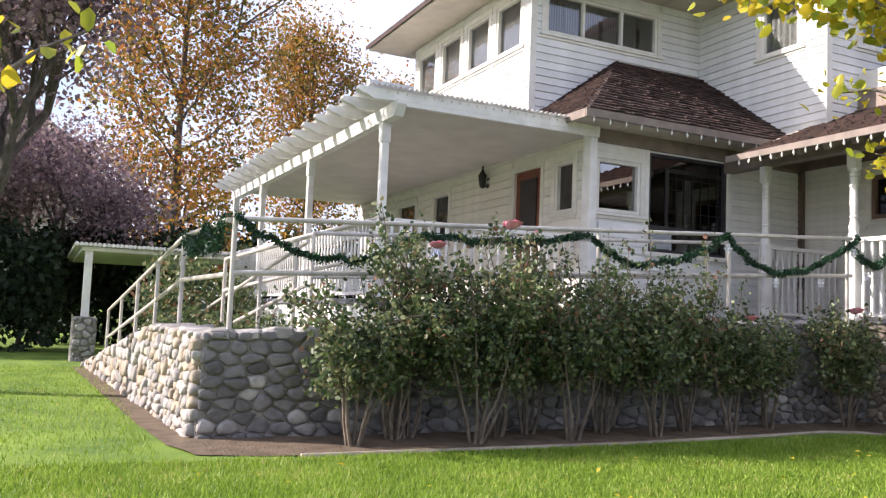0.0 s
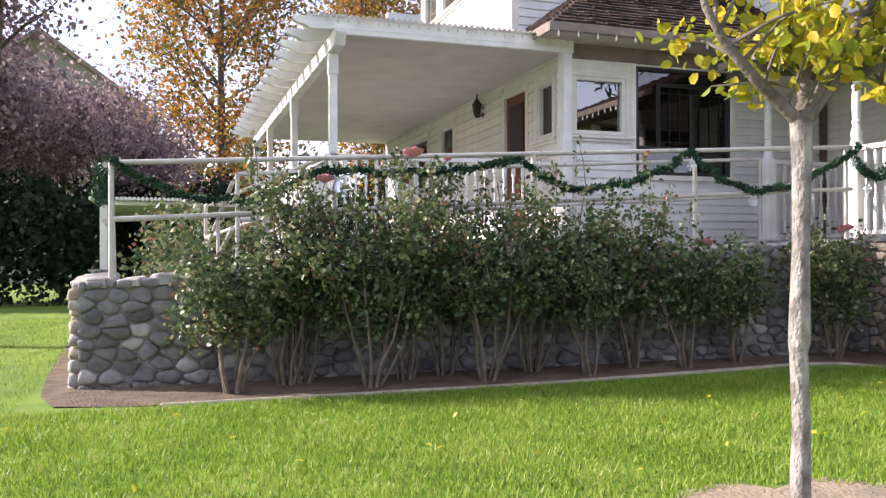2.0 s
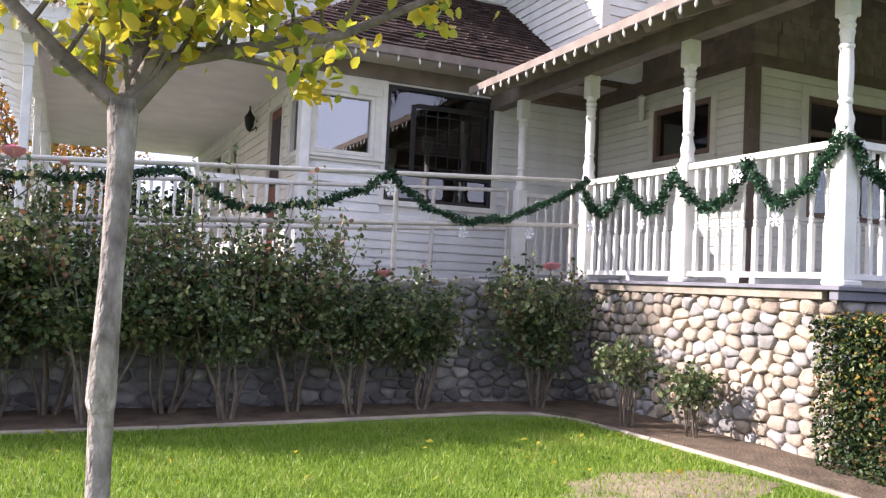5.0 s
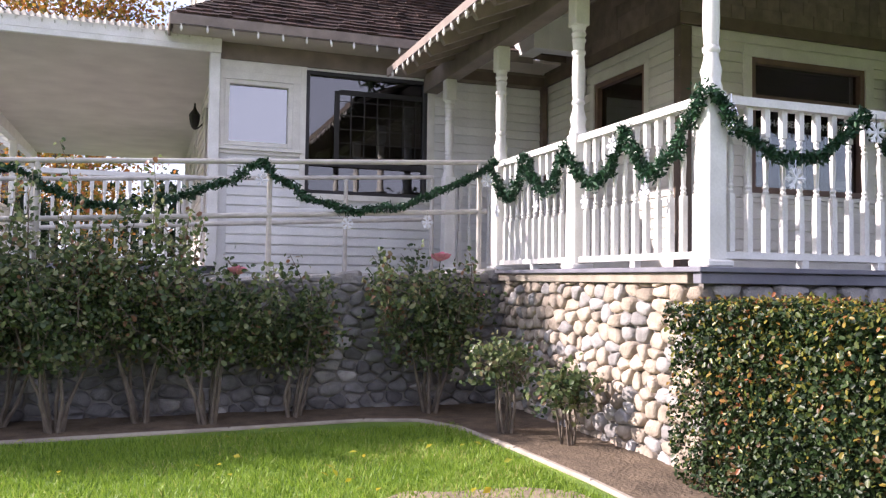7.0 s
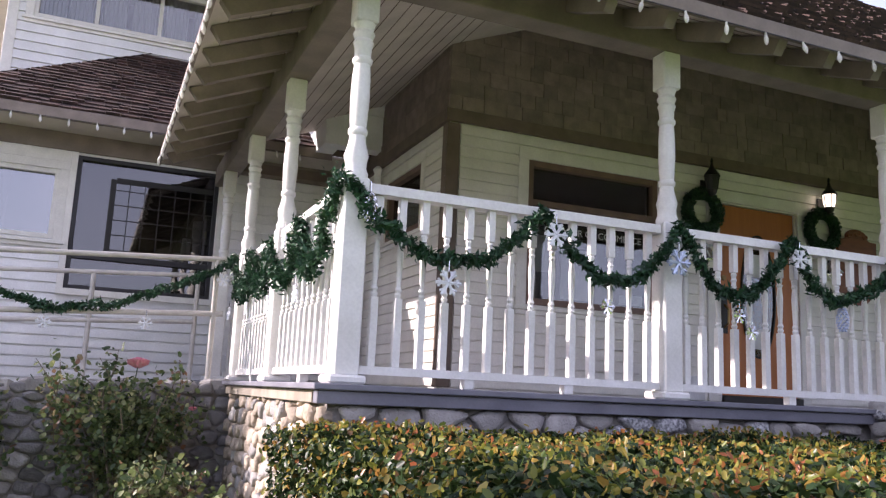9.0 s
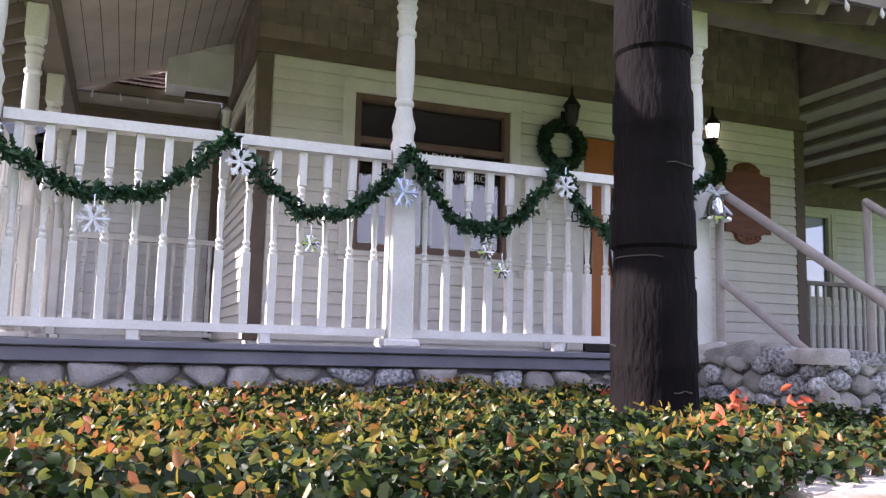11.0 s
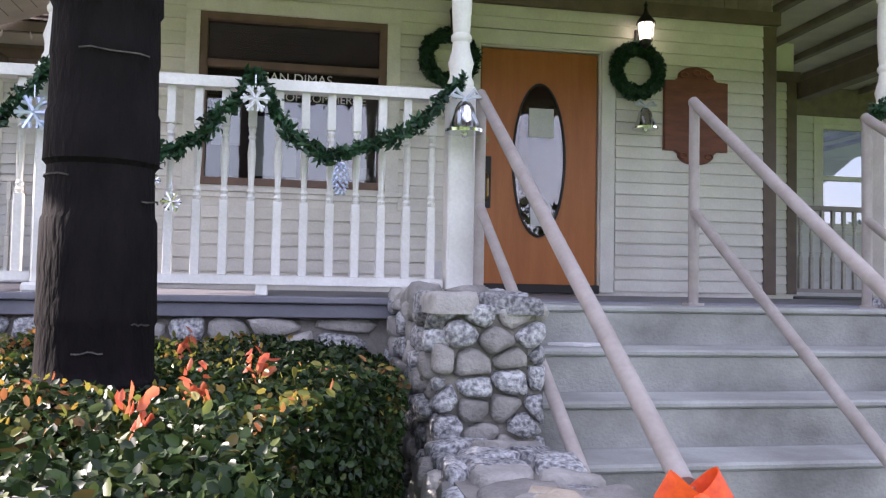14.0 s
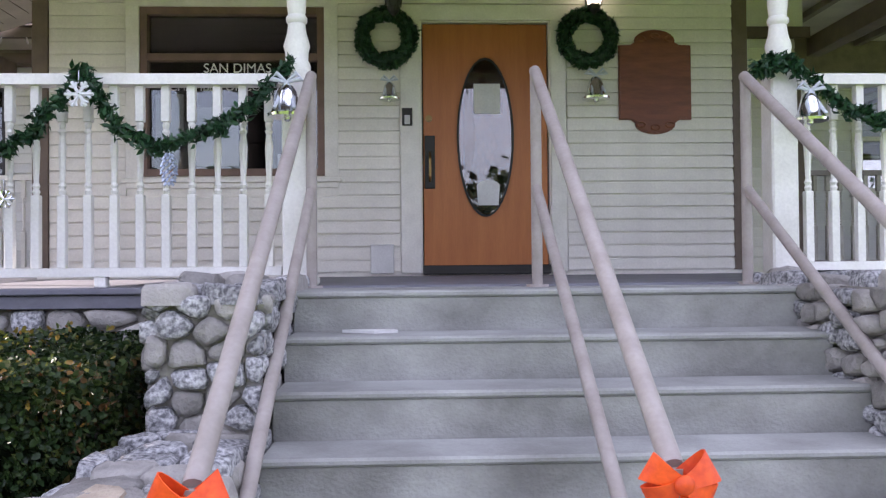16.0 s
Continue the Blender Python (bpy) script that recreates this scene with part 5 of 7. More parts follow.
for k in range(40):
    k2 = (k + 1) % 40
    for p, q in ((ro[k][0], ro[k][1]), (ro[k][1], ri[k][0]), (ri[k][0], ri[k][1])):
        i = [ro[k][0], ro[k][1], ri[k][0], ri[k][1]].index(p)
        j = [ro[k][0], ro[k][1], ri[k][0], ri[k][1]].index(q)
        K2 = [ro[k2][0], ro[k2][1], ri[k2][0], ri[k2][1]]
        bm.faces.new((p, K2[i], K2[j], q))
bmesh.ops.recalc_face_normals(bm, faces=bm.faces[:])
part("oval_frame", bm, black_iron, door, "dark beaded oval rim", smooth=True)
bm = bmesh.new()
bm.faces.new([bm.verts.new((OC[0] + OA * math.cos(2 * math.pi * k / 40), YF + 0.016, OC[1] + OB * math.sin(2 * math.pi * k / 40))) for k in range(40)])
bmesh.ops.solidify(bm, geom=bm.faces[:], thickness=0.003)
part("oval_glass", bm, glassy("door_glass", 0.62, (0.5, 0.5, 0.5)), door)
bm = bmesh.new()
soft_box(bm, 5.25, 5.47, YF + 0.004, YF + 0.008, 2.68, 2.93, 0.001)
part("notice", bm, paper, door, "white paper notice taped to the glass")
bm = bmesh.new()
n = 14
pts = [(5.28, YF + 0.007, 1.92), (5.45, YF + 0.007, 1.92)] + [(5.365 + 0.095 * math.cos(math.pi * k / n), YF + 0.007, 2.08 + 0.05 * math.sin(math.pi * k / n)) for k in range(n + 1)]
prism(bm, pts, (0, 0.004, 0))
part("notice", bm, paper, door, "white rounded paper notice")
bm = bmesh.new()
soft_box(bm, DOOR[0], DOOR[1], YF - 0.06, YF + 0.1, DOOR[2] - 0.03, DOOR[2] + 0.045, 0.006)
part("threshold", bm, black_iron, door, "dark metal threshold")
bm = bmesh.new()
soft_box(bm, DOOR[0] - 0.18, DOOR[0] - 0.012, YF - 0.032, YF, 1.36, DOOR[3] + 0.13, 0.005)
soft_box(bm, DOOR[1] + 0.012, DOOR[1] + 0.14, YF - 0.032, YF, 1.36, DOOR[3] + 0.13, 0.005)
soft_box(bm, DOOR[0] - 0.2, DOOR[1] + 0.16, YF - 0.034, YF, DOOR[3] + 0.012, DOOR[3] + 0.14, 0.005)
part("casing", bm, trim_white, door)
bm = bmesh.new()
soft_box(bm, DOOR[0] + 0.02, DOOR[0] + 0.105, YF + 0.005, YF + 0.03, 2.06, 2.5, 0.004)
plate = part("handle_plate", bm, black_iron, door, "ornate dark bronze handle plate")
bm = bmesh.new()
tube(bm, [(DOOR[0] + 0.063, YF + 0.01, 2.12), (DOOR[0] + 0.063, YF - 0.05, 2.16), (DOOR[0] + 0.063, YF - 0.055, 2.3), (DOOR[0] + 0.063, YF + 0.01, 2.36)], 0.011, 8)
part("grip", bm, brass, plate, smooth=True)
bm = bmesh.new()
tube(bm, [(DOOR[0] + 0.055, YF + 0.022, 2.64), (DOOR[0] + 0.055, YF - 0.006, 2.64)], 0.028, 14)
part("lock", bm, brass, door, "round brass deadbolt", smooth=True)
bm = bmesh.new()
soft_box(bm, 4.655, 4.74, YF - 0.05, YF - 0.033, 2.575, 2.72, 0.004)
dl = solid("doorbell", bm, black_iron, "small black doorbell plate on the door casing", "doorbell")
bm = bmesh.new()
soft_box(bm, 4.675, 4.72, YF - 0.056, YF - 0.0505, 2.585, 2.66, 0.003)
part("button_panel", bm, paper, dl, "white button panel")
sd = thing("door_side", (XL, SDOOR[0], SDOOR[2]), "closed reddish-brown side door under the patio cover", "door", kind="structure")
bm = bmesh.new()
soft_box(bm, XL + 0.02, XL + 0.06, SDOOR[0], SDOOR[1], SDOOR[2], SDOOR[3], 0.004)
part("door_leaf", bm, plaque_wood, sd)
bm = bmesh.new()
for a, b, c, d in ((SDOOR[0] - 0.09, SDOOR[0], SDOOR[2], SDOOR[3]), (SDOOR[1], SDOOR[1] + 0.09, SDOOR[2], SDOOR[3]), (SDOOR[0] - 0.09, SDOOR[1] + 0.09, SDOOR[3], SDOOR[3] + 0.09)):
    soft_box(bm, XL - 0.03, XL, a, b, c, d, 0.004)
part("casing", bm, trim_white, sd)
bm = bmesh.new()
soft_box(bm, XL - 0.004, XL + 0.022, SDOOR[0] + 0.15, SDOOR[1] - 0.15, 2.5, 3.45, 0.004)
part("door_glass", bm, dark_screen, sd)
# white surrounds of the two wing windows
trim("trim", [(XL, -2.53, YB - 0.03, YB, 2.6, 3.76), (-1.57, -1.5, YB - 0.03, YB, 2.25, 3.76), (0.03, 0.12, YB - 0.03, YB, 2.16, 3.76), (-2.53, -1.57, YB - 0.028, YB, 3.63, 3.76), (-1.57, 0.12, YB - 0.045, YB, 2.18, 2.25)], trim_white, "white casings round the wing windows")


# ---- holiday decoration ----
rng = np.random.default_rng(21)


def swag_points(stops, n=26):
    """Points along hanging swags; stops alternate high and low (x, y, z)."""
    out = []
    for i in range(0, len(stops) - 2, 2):
        a, m, b = Vector(stops[i]), Vector(stops[i + 1]), Vector(stops[i + 2])
        for k in range(n):
            t = k / n
            p = a.lerp(b, t)
            f = (m - a).dot(b - a) / max((b - a).length_squared, 1e-6)
            s = t / (2 * f) if t < f else 0.5 + (t - f) / (2 * (1 - f))
            base = a.z + (b.z - a.z) * t
            low = m.z - (a.z + (b.z - a.z) * f)
            p.z = base + low * (1 - (2 * s - 1) ** 2)
            out.append(p)
    out.append(Vector(stops[-1]))
    return out


def garland(stops, label, fat=0.06, per=34):
    g = thing("garland", stops[0], label, "garland", group="evergreen garlands")
    pts = swag_points(stops)
    wob = [p + Vector((rnd.uniform(-0.018, 0.018), rnd.uniform(-0.012, 0.012), rnd.uniform(-0.026, 0.026))) for p in pts]
    bm = bmesh.new()
    tube(bm, wob, 0.012, 5)
    part("wire_core", bm, garland_leaf, g)
    cs = []
    for p, q in zip(wob, wob[1:]):
        clump = 0.55 + 1.1 * abs(noise.noise(p * 11))
        for k in range(int(per * max(0.4, (q - p).length / 0.04))):
            o = Vector(rng.normal(size=3)).normalized() * fat * clump * rng.uniform(0.25, 1.0)
            cs.append(p.lerp(q, rng.uniform()) + o)
    hang("needles", leaf_cloud("needles", cs, 0.05, garland_leaf, rng, aspect=0.4), g)
    return g


GL = "dark green artificial fir garland draped along"
RY = 3.10
garland([(-8.02, RY, 1.97), (-7.05, RY, 1.66), (-6.2, RY, 1.96), (-5.2, RY, 1.95), (-4.25, RY, 2.1)], GL + " the ramp rail")
garland([(-4.25, RY, 2.1), (-3.5, RY, 1.83), (-2.27, RY, 2.25), (-1.36, RY, 1.87), (-0.05, RY, 2.42)], GL + " the ramp rail")
garland([(-0.01, 3.3, 2.42), (-0.03, 2.93, 2.04), (-0.01, 2.51, 2.38), (-0.03, 2.09, 2.02), (-0.01, 1.74, 2.36), (-0.03, 1.24, 2.0), (-0.01, 0.83, 2.36), (-0.03, 0.43, 1.99), (-0.03, -0.1, 2.44)], GL + " the porch side rail", 0.075)
garland([(-0.03, -0.16, 2.43), (0.62, -0.15, 2.03), (1.2, -0.14, 2.4), (1.70, -0.15, 2.01), (2.15, -0.17, 2.4), (2.60, -0.15, 2.0), (3.1, -0.14, 2.43), (3.5, -0.15, 2.04), (4.13, -0.17, 2.47)], GL + " the porch front rail")
garland([(6.5, -0.14, 2.43), (6.56, -0.15, 2.44), (6.66, -0.17, 2.47), (7.3, -0.15, 2.12), (7.9, -0.14, 2.4), (8.3, -0.15, 2.08), (8.75, -0.17, 2.44)], GL + " the porch front rail")
garland([(-8.08, 3.2, 1.97), (-8.1, 3.5, 1.7), (-8.12, 3.85, 1.92), (-8.13, 4.3, 1.72), (-8.16, 4.8, 1.9)], "bushy dark green garland tied round the ramp's corner post", 0.1)


def snowflake(at, r, mat, label, face=(0, -1)):
    s = thing("snowflake_ornament", at, label, "ornament", group="snowflake ornaments")
    rot = Matrix.Rotation(math.atan2(face[0], -face[1]), 4, 'Z')
    for k in range(6):
        bm = bmesh.new()
        a = math.pi * k / 3
        d = Vector((math.cos(a), 0, math.sin(a)))
        c = Vector(at)
        pts = [(d * r * 0.05), (d * r)]
        tube(bm, [c + rot @ p for p in pts], r * 0.13, 5)
        for sgn in (-1, 1):
            b = Vector((math.cos(a + sgn * 0.7), 0, math.sin(a + sgn * 0.7)))
            tube(bm, [c + rot @ (d * r * 0.5), c + rot @ (d * r * 0.5 + b * r * 0.42)], r * 0.1, 5)
        part("arm", bm, mat, s)
    bm = bmesh.new()
    tube(bm, [Vector(at) + Vector((0, 0, r * 0.8)), Vector(at) + Vector((0, 0, r * 0.8 + 0.06))], 0.003, 4)
    part("cord", bm, silver, s)


W = "white glitter snowflake hung on the garland"
for at, r, m, lab in (((1.25, -0.2, 2.24), 0.075, snow_white, W), ((0.59, -0.2, 1.9), 0.075, snow_white, W), ((3.1, -0.2, 2.29), 0.07, snow_white, W), ((1.63, -0.16, 1.86), 0.05, silver, "silver beaded snowflake hung on the garland"),
                      ((2.62, -0.16, 1.88), 0.05, silver, "silver beaded snowflake hung on the garland"), ((2.11, -0.21, 2.165), 0.085, silver_blue, "silver-blue tinsel snowflake on a porch column"),
                      ((2.72, -0.16, 1.78), 0.05, silver, "silver beaded snowflake hung on the garland")):
    snowflake(at, r, m, lab)
for at, r in (((-0.1, 2.93, 1.9), 0.06), ((-0.1, 1.24, 1.85), 0.06), ((-0.1, 0.85, 2.22), 0.065), ((-0.1, 0.43, 1.84), 0.06), ((-0.1, 2.09, 1.88), 0.055)):
    snowflake(at, r, snow_white, W, (-1, 0))
for x, z in ((-1.52, 1.74), (-0.75, 1.78), (-2.3, 2.1), (-0.15, 2.2)):
    snowflake((x, 3.08, z), 0.06, snow_white, "small white snowflake hung on the ramp rail")


def cone_drop(at, mat, label):
    s = thing("cone_ornament", at, label, "ornament", group="hanging cones")
    bm = bmesh.new()
    for k in range(9):
        z = -k * 0.018
        r = 0.028 * math.sin(math.pi * (k + 1.2) / 10.5) + 0.004
        for j in range(6):
            a = j * math.pi / 3 + k * 0.5
            c = Vector(at) + Vector((math.cos(a) * r, math.sin(a) * r, z))
            tube(bm, [c, c + Vector((math.cos(a) * 0.012, math.sin(a) * 0.012, -0.012))], [0.009, 0.003], 5)
    part("cone_body", bm, mat, s, kind="stuff")
    bm = bmesh.new()
    tube(bm, [Vector(at), Vector(at) + Vector((0, 0, 0.07))], 0.003, 4)
    part("cord", bm, silver, s)


cone_drop((3.52, -0.15, 2.0), silver_blue, "blue glitter pine cone hung under the garland")
cone_drop((0.14, -0.15, 2.34), silver, "silver pine cone hung on the corner column")


def bell(at, r, label, ribbon=None):
    b = thing("bell_ornament", at, label, "bell", group="silver bells")
    x, y, z = at
    bm = bmesh.new()
    lathe(bm, [(r, z), (r * 1.02, z + r * 0.16), (r * 0.8, z + r * 0.3), (r * 0.62, z + r * 0.8), (r * 0.5, z + r * 1.3), (r * 0.33, z + r * 1.6), (r * 0.1, z + r * 1.75)], x, y, 20)
    part("body", bm, silver, b, smooth=True)
    bm = bmesh.new()
    bmesh.ops.create_uvsphere(bm, u_segments=8, v_segments=6, radius=r * 0.2, matrix=Matrix.Translation((x, y, z - r * 0.05)))
    part("clapper", bm, silver, b, smooth=True)
    bm = bmesh.new()
    for sx in (-1, 1):
        pts = [(x, y - 0.01, z + r * 1.8), (x + sx * r * 0.5, y - 0.02, z + r * 2.25), (x + sx * r * 0.8, y - 0.02, z + r * 1.95), (x, y - 0.01, z + r * 1.8)]
        tube(bm, pts, [0.006, r * 0.13, r * 0.16, 0.006], 6)
        tube(bm, [(x, y - 0.012, z + r * 1.8), (x + sx * r * 0.35, y - 0.03, z + r * 1.0), (x + sx * r * 0.5, y - r, z + r * 0.3)], [0.01, 0.012, 0.008], 5)
    part("ribbon", bm, ribbon_silver, b)
    return b


bell((4.12, -0.25, 2.165), 0.095, "shiny silver bell with a silver ribbon on a porch column")
bell((6.72, -0.25, 2.14), 0.085, "shiny silver bell with a striped ribbon on a porch column")


def wreath(x, z, label):
    w = thing("wreath", (x, YF - 0.1, z), label, "wreath", group="wreaths beside the door")
    cs = []
    R = 0.195
    for k in range(5200):
        a = rng.uniform(0, 2 * math.pi)
        b = rng.uniform(0, 2 * math.pi)
        rr = 0.075 * rng.uniform(0.3, 1.0) * (0.85 + 0.3 * noise.noise(Vector((math.cos(a) * 3, math.sin(a) * 3, x))))
        cs.append((x + (R + rr * math.cos(b)) * math.cos(a), YF - 0.09 + rr * math.sin(b) * 0.8, z + (R + rr * math.cos(b)) * math.sin(a)))
    bm = bmesh.new()
    tube(bm, [(x + R * math.cos(2 * math.pi * k / 24), YF - 0.09, z + R * math.sin(2 * math.pi * k / 24)) for k in range(25)], 0.045, 6)
    part("ring", bm, garland_leaf, w)
    hang("needles", leaf_cloud("needles", cs, 0.045, garland_leaf, rng, aspect=0.35), w)


wreath(4.53, 3.29, "dark green fir wreath on the wall by the door")
wreath(6.19, 3.29, "dark green fir wreath on the wall by the door")
bell((4.555, YF - 0.13, 2.77), 0.085, "small silver bell under a wreath")
bell((6.24, YF - 0.14, 2.77), 0.11, "small silver bell under a wreath")


def lantern(x, y, z, lit, label, nx=0, ny=-1):
    l = thing("wall_lantern", (x, y, z), label, "lantern", group="wall lanterns")
    ox, oy = x + nx * 0.13, y + ny * 0.13
    bm = bmesh.new()
    lathe(bm, [(0.05, z + 0.02), (0.065, z + 0.07), (0.07, z + 0.16)], ox, oy, 12)
    part("glass_shade", bm, lamp_glow if lit else dark_screen, l, smooth=True)
    bm = bmesh.new()
    lathe(bm, [(0.015, z - 0.05), (0.045, z - 0.02), (0.055, z + 0.015), (0.05, z + 0.02)], ox, oy, 12)
    part("cup", bm, black_iron, l)
    bm = bmesh.new()
    lathe(bm, [(0.085, z + 0.16), (0.08, z + 0.175), (0.035, z + 0.24), (0.02, z + 0.27), (0.012, z + 0.31), (0.018, z + 0.325), (0.004, z + 0.36)], ox, oy, 12)
    part("cap", bm, black_iron, l)
    for k in range(6):
        a = k * math.pi / 3
        bm = bmesh.new()
        tube(bm, [(ox + 0.058 * math.cos(a), oy + 0.058 * math.sin(a), z + 0.015), (ox + 0.078 * math.cos(a), oy + 0.078 * math.sin(a), z + 0.165)], 0.005, 5)
        part("cage_bar", bm, black_iron, l)
    bm = bmesh.new()
    tube(bm, [(x, y + 0.0 * ny, z + 0.06), (x + nx * 0.07, y + ny * 0.07, z - 0.02), (ox, oy, z - 0.05)], 0.012, 6)
    if nx:
        soft_box(bm, min(x, x + nx * 0.02), max(x, x + nx * 0.02), y - 0.05, y + 0.05, z - 0.05, z + 0.14, 0.004)
    else:
        soft_box(bm, x - 0.05, x + 0.05, min(y, y + ny * 0.02), max(y, y + ny * 0.02), z - 0.05, z + 0.14, 0.004)
    part("bracket", bm, black_iron, l)


lantern(4.595, YF - 0.03, 3.5, False, "unlit black iron wall lantern above a wreath")
lantern(6.23, YF - 0.03, 3.52, True, "lit black iron wall lantern above a wreath")
lantern(XL, 8.6, 3.5, False, "black iron wall lantern under the patio cover", -1, 0)
bm = bmesh.new()
lathe(bm, [(0.03, 3.45), (0.045, 3.5), (0.04, 3.72), (0.06, 3.76), (0.02, 3.8)], XS - 0.08, 4.38, 12)
solid("wall_light", bm, white_paint, "slim white wall light on the porch return", "lamp", smooth=True)

# plaque
bm = bmesh.new()
x0, x1 = 6.456, 7.063
xm = (x0 + x1) / 2
prof = [(x0, 2.62), (x0 + 0.1, 2.62), (x0 + 0.14, 2.59)] + [(xm + 0.17 * math.cos(a), 2.585 + 0.085 * math.sin(a)) for a in [math.pi + math.pi * k / 10 for k in range(11)]] + [(x1 - 0.14, 2.59), (x1 - 0.1, 2.62), (x1, 2.62)]
prof += [(x1, 3.24), (x1 - 0.1, 3.245), (x1 - 0.14, 3.27)] + [(xm + 0.17 * math.cos(a), 3.28 + 0.09 * math.sin(a)) for a in [math.pi * k / 10 for k in range(11)]] + [(x0 + 0.14, 3.27), (x0 + 0.1, 3.245), (x0, 3.24)]
prism(bm, [(a, YF - 0.05, b) for a, b in prof], (0, 0.028, 0))
bmesh.ops.bevel(bm, geom=[e for e in bm.edges if all(v.co.y < YF - 0.045 for v in e.verts)], offset=0.01, segments=2, affect='EDGES')
plaque = solid("plaque", bm, plaque_wood, "blank reddish-brown wooden plaque with scrolled top and bottom", "plaque")
for zc, sgn in ((3.3, 1), (2.565, -1)):
    bm = bmesh.new()
    for k in range(3):
        tube(bm, [(xm - 0.12 + 0.12 * k + 0.035 * math.cos(a), YF - 0.052, zc + sgn * (0.012 if k == 1 else -0.01) + 0.022 * math.sin(a)) for a in [2 * math.pi * j / 10 for j in range(11)]], 0.008, 6)
    part("crest", bm, plaque_wood, plaque, "carved scroll")
bm = bmesh.new()
soft_box(bm, 4.39, 4.58, YF - 0.045, YF - 0.028, 1.36, 1.6, 0.004)
solid("wall_patch", bm, paper, "white patch panel low on the siding", "panel")
bm = bmesh.new()
prism(bm, [(4.42, -0.72, 1.152), (4.56, -0.8, 1.152), (4.66, -0.76, 1.152), (4.64, -0.71, 1.152), (4.52, -0.7, 1.152)], (0, 0, 0.012))
solid("litter", bm, paper, "crumpled white paper scrap on a step", "litter")

# window lettering
for txt, z, size in (("SAN DIMAS", 3.07, 0.11), ("CHAMBER OF COMMERCE", 2.915, 0.095)):
    cu = bpy.data.curves.new("lettering", 'FONT')
    cu.body, cu.size, cu.align_x, cu.extrude = txt, size, 'CENTER', 0.001
    tmp = bpy.data.objects.new("lettering", cu)
    scene.collection.objects.link(tmp)
    bpy.context.view_layer.update()
    me = bpy.data.meshes.new_from_object(tmp.evaluated_get(bpy.context.evaluated_depsgraph_get()))
    bpy.data.objects.remove(tmp)
    me.materials.clear()
    me.materials.append(lettering)
    me.transform(Matrix.Translation((3.3, YF + 0.046, z - size * 0.35)) @ Matrix.Rotation(math.pi / 2, 4, 'X'))
    hang("lettering", me, front_window, "white arched lettering on the glass")
for x0, x1, z0, z1, lab in ((2.62, 2.85, 2.5, 2.86, "pale poster behind the glass"), (3.62, 3.9, 2.26, 2.36, "small pale sign behind the glass"), (2.95, 3.3, 2.26, 2.75, "pale poster behind the glass")):
    bm = bmesh.new()
    soft_box(bm, x0, x1, YF + 0.075, YF + 0.08, z0, z1, 0.001)
    solid("poster", bm, paper, lab, "poster", group="window posters")
bm = bmesh.new()
for k in range(40):
    a = 2 * math.pi * k / 40
    tube(bm, [(XS + 0.09, 3.45 + 0.11 * math.cos(a) * (1 + 0.2 * (k % 3)), 3.22 + 0.11 * math.sin(a) * (1 + 0.2 * (k % 3))), (XS + 0.085, 3.45 + 0.06 * math.cos(a), 3.22 + 0.06 * math.sin(a))], 0.022, 5)
solid("red_wreath", bm, poinsettia, "red bow wreath inside the side window", "wreath")


# string lights
def bulbs(pts, label):
    s = thing("string_lights", pts[0], label, "string lights", group="string lights")
    bm = bmesh.new()
    tube(bm, pts, 0.004, 4)
    part("cord", bm, black_iron, s)
    bm = bmesh.new()
    lathe(bm, [(0.007, 0.0), (0.008, -0.02)], 0, 0, 8)
    lathe(bm, [(0.004, -0.078), (0.013, -0.06), (0.015, -0.04), (0.009, -0.02)], 0, 0, 8)
    me = mesh_of("bulb", bm, bulb_mat)
    for p in pts:
        ob = new("bulb", me)
        ob.parent = s
        ob.location = Vector(p) - Vector(pts[0])
        ob.rotation_euler = (rnd.uniform(-0.25, 0.25), rnd.uniform(-0.25, 0.25), 0)


bulbs([(PX - 0.03, 4.5 - k * 0.19, PZ - 0.07) for k in range(28)], "clear bulbs strung along the porch eave")
bulbs([(PX + 0.1 + k * 0.3, PY - 0.03, PZ - 0.07) for k in range(30)], "clear bulbs strung along the porch front eave")
bulbs([(EX + 0.1 + k * 0.27, EY - 0.03, EZ - 0.12) for k in range(15)], "clear bulbs strung along the wing eave")


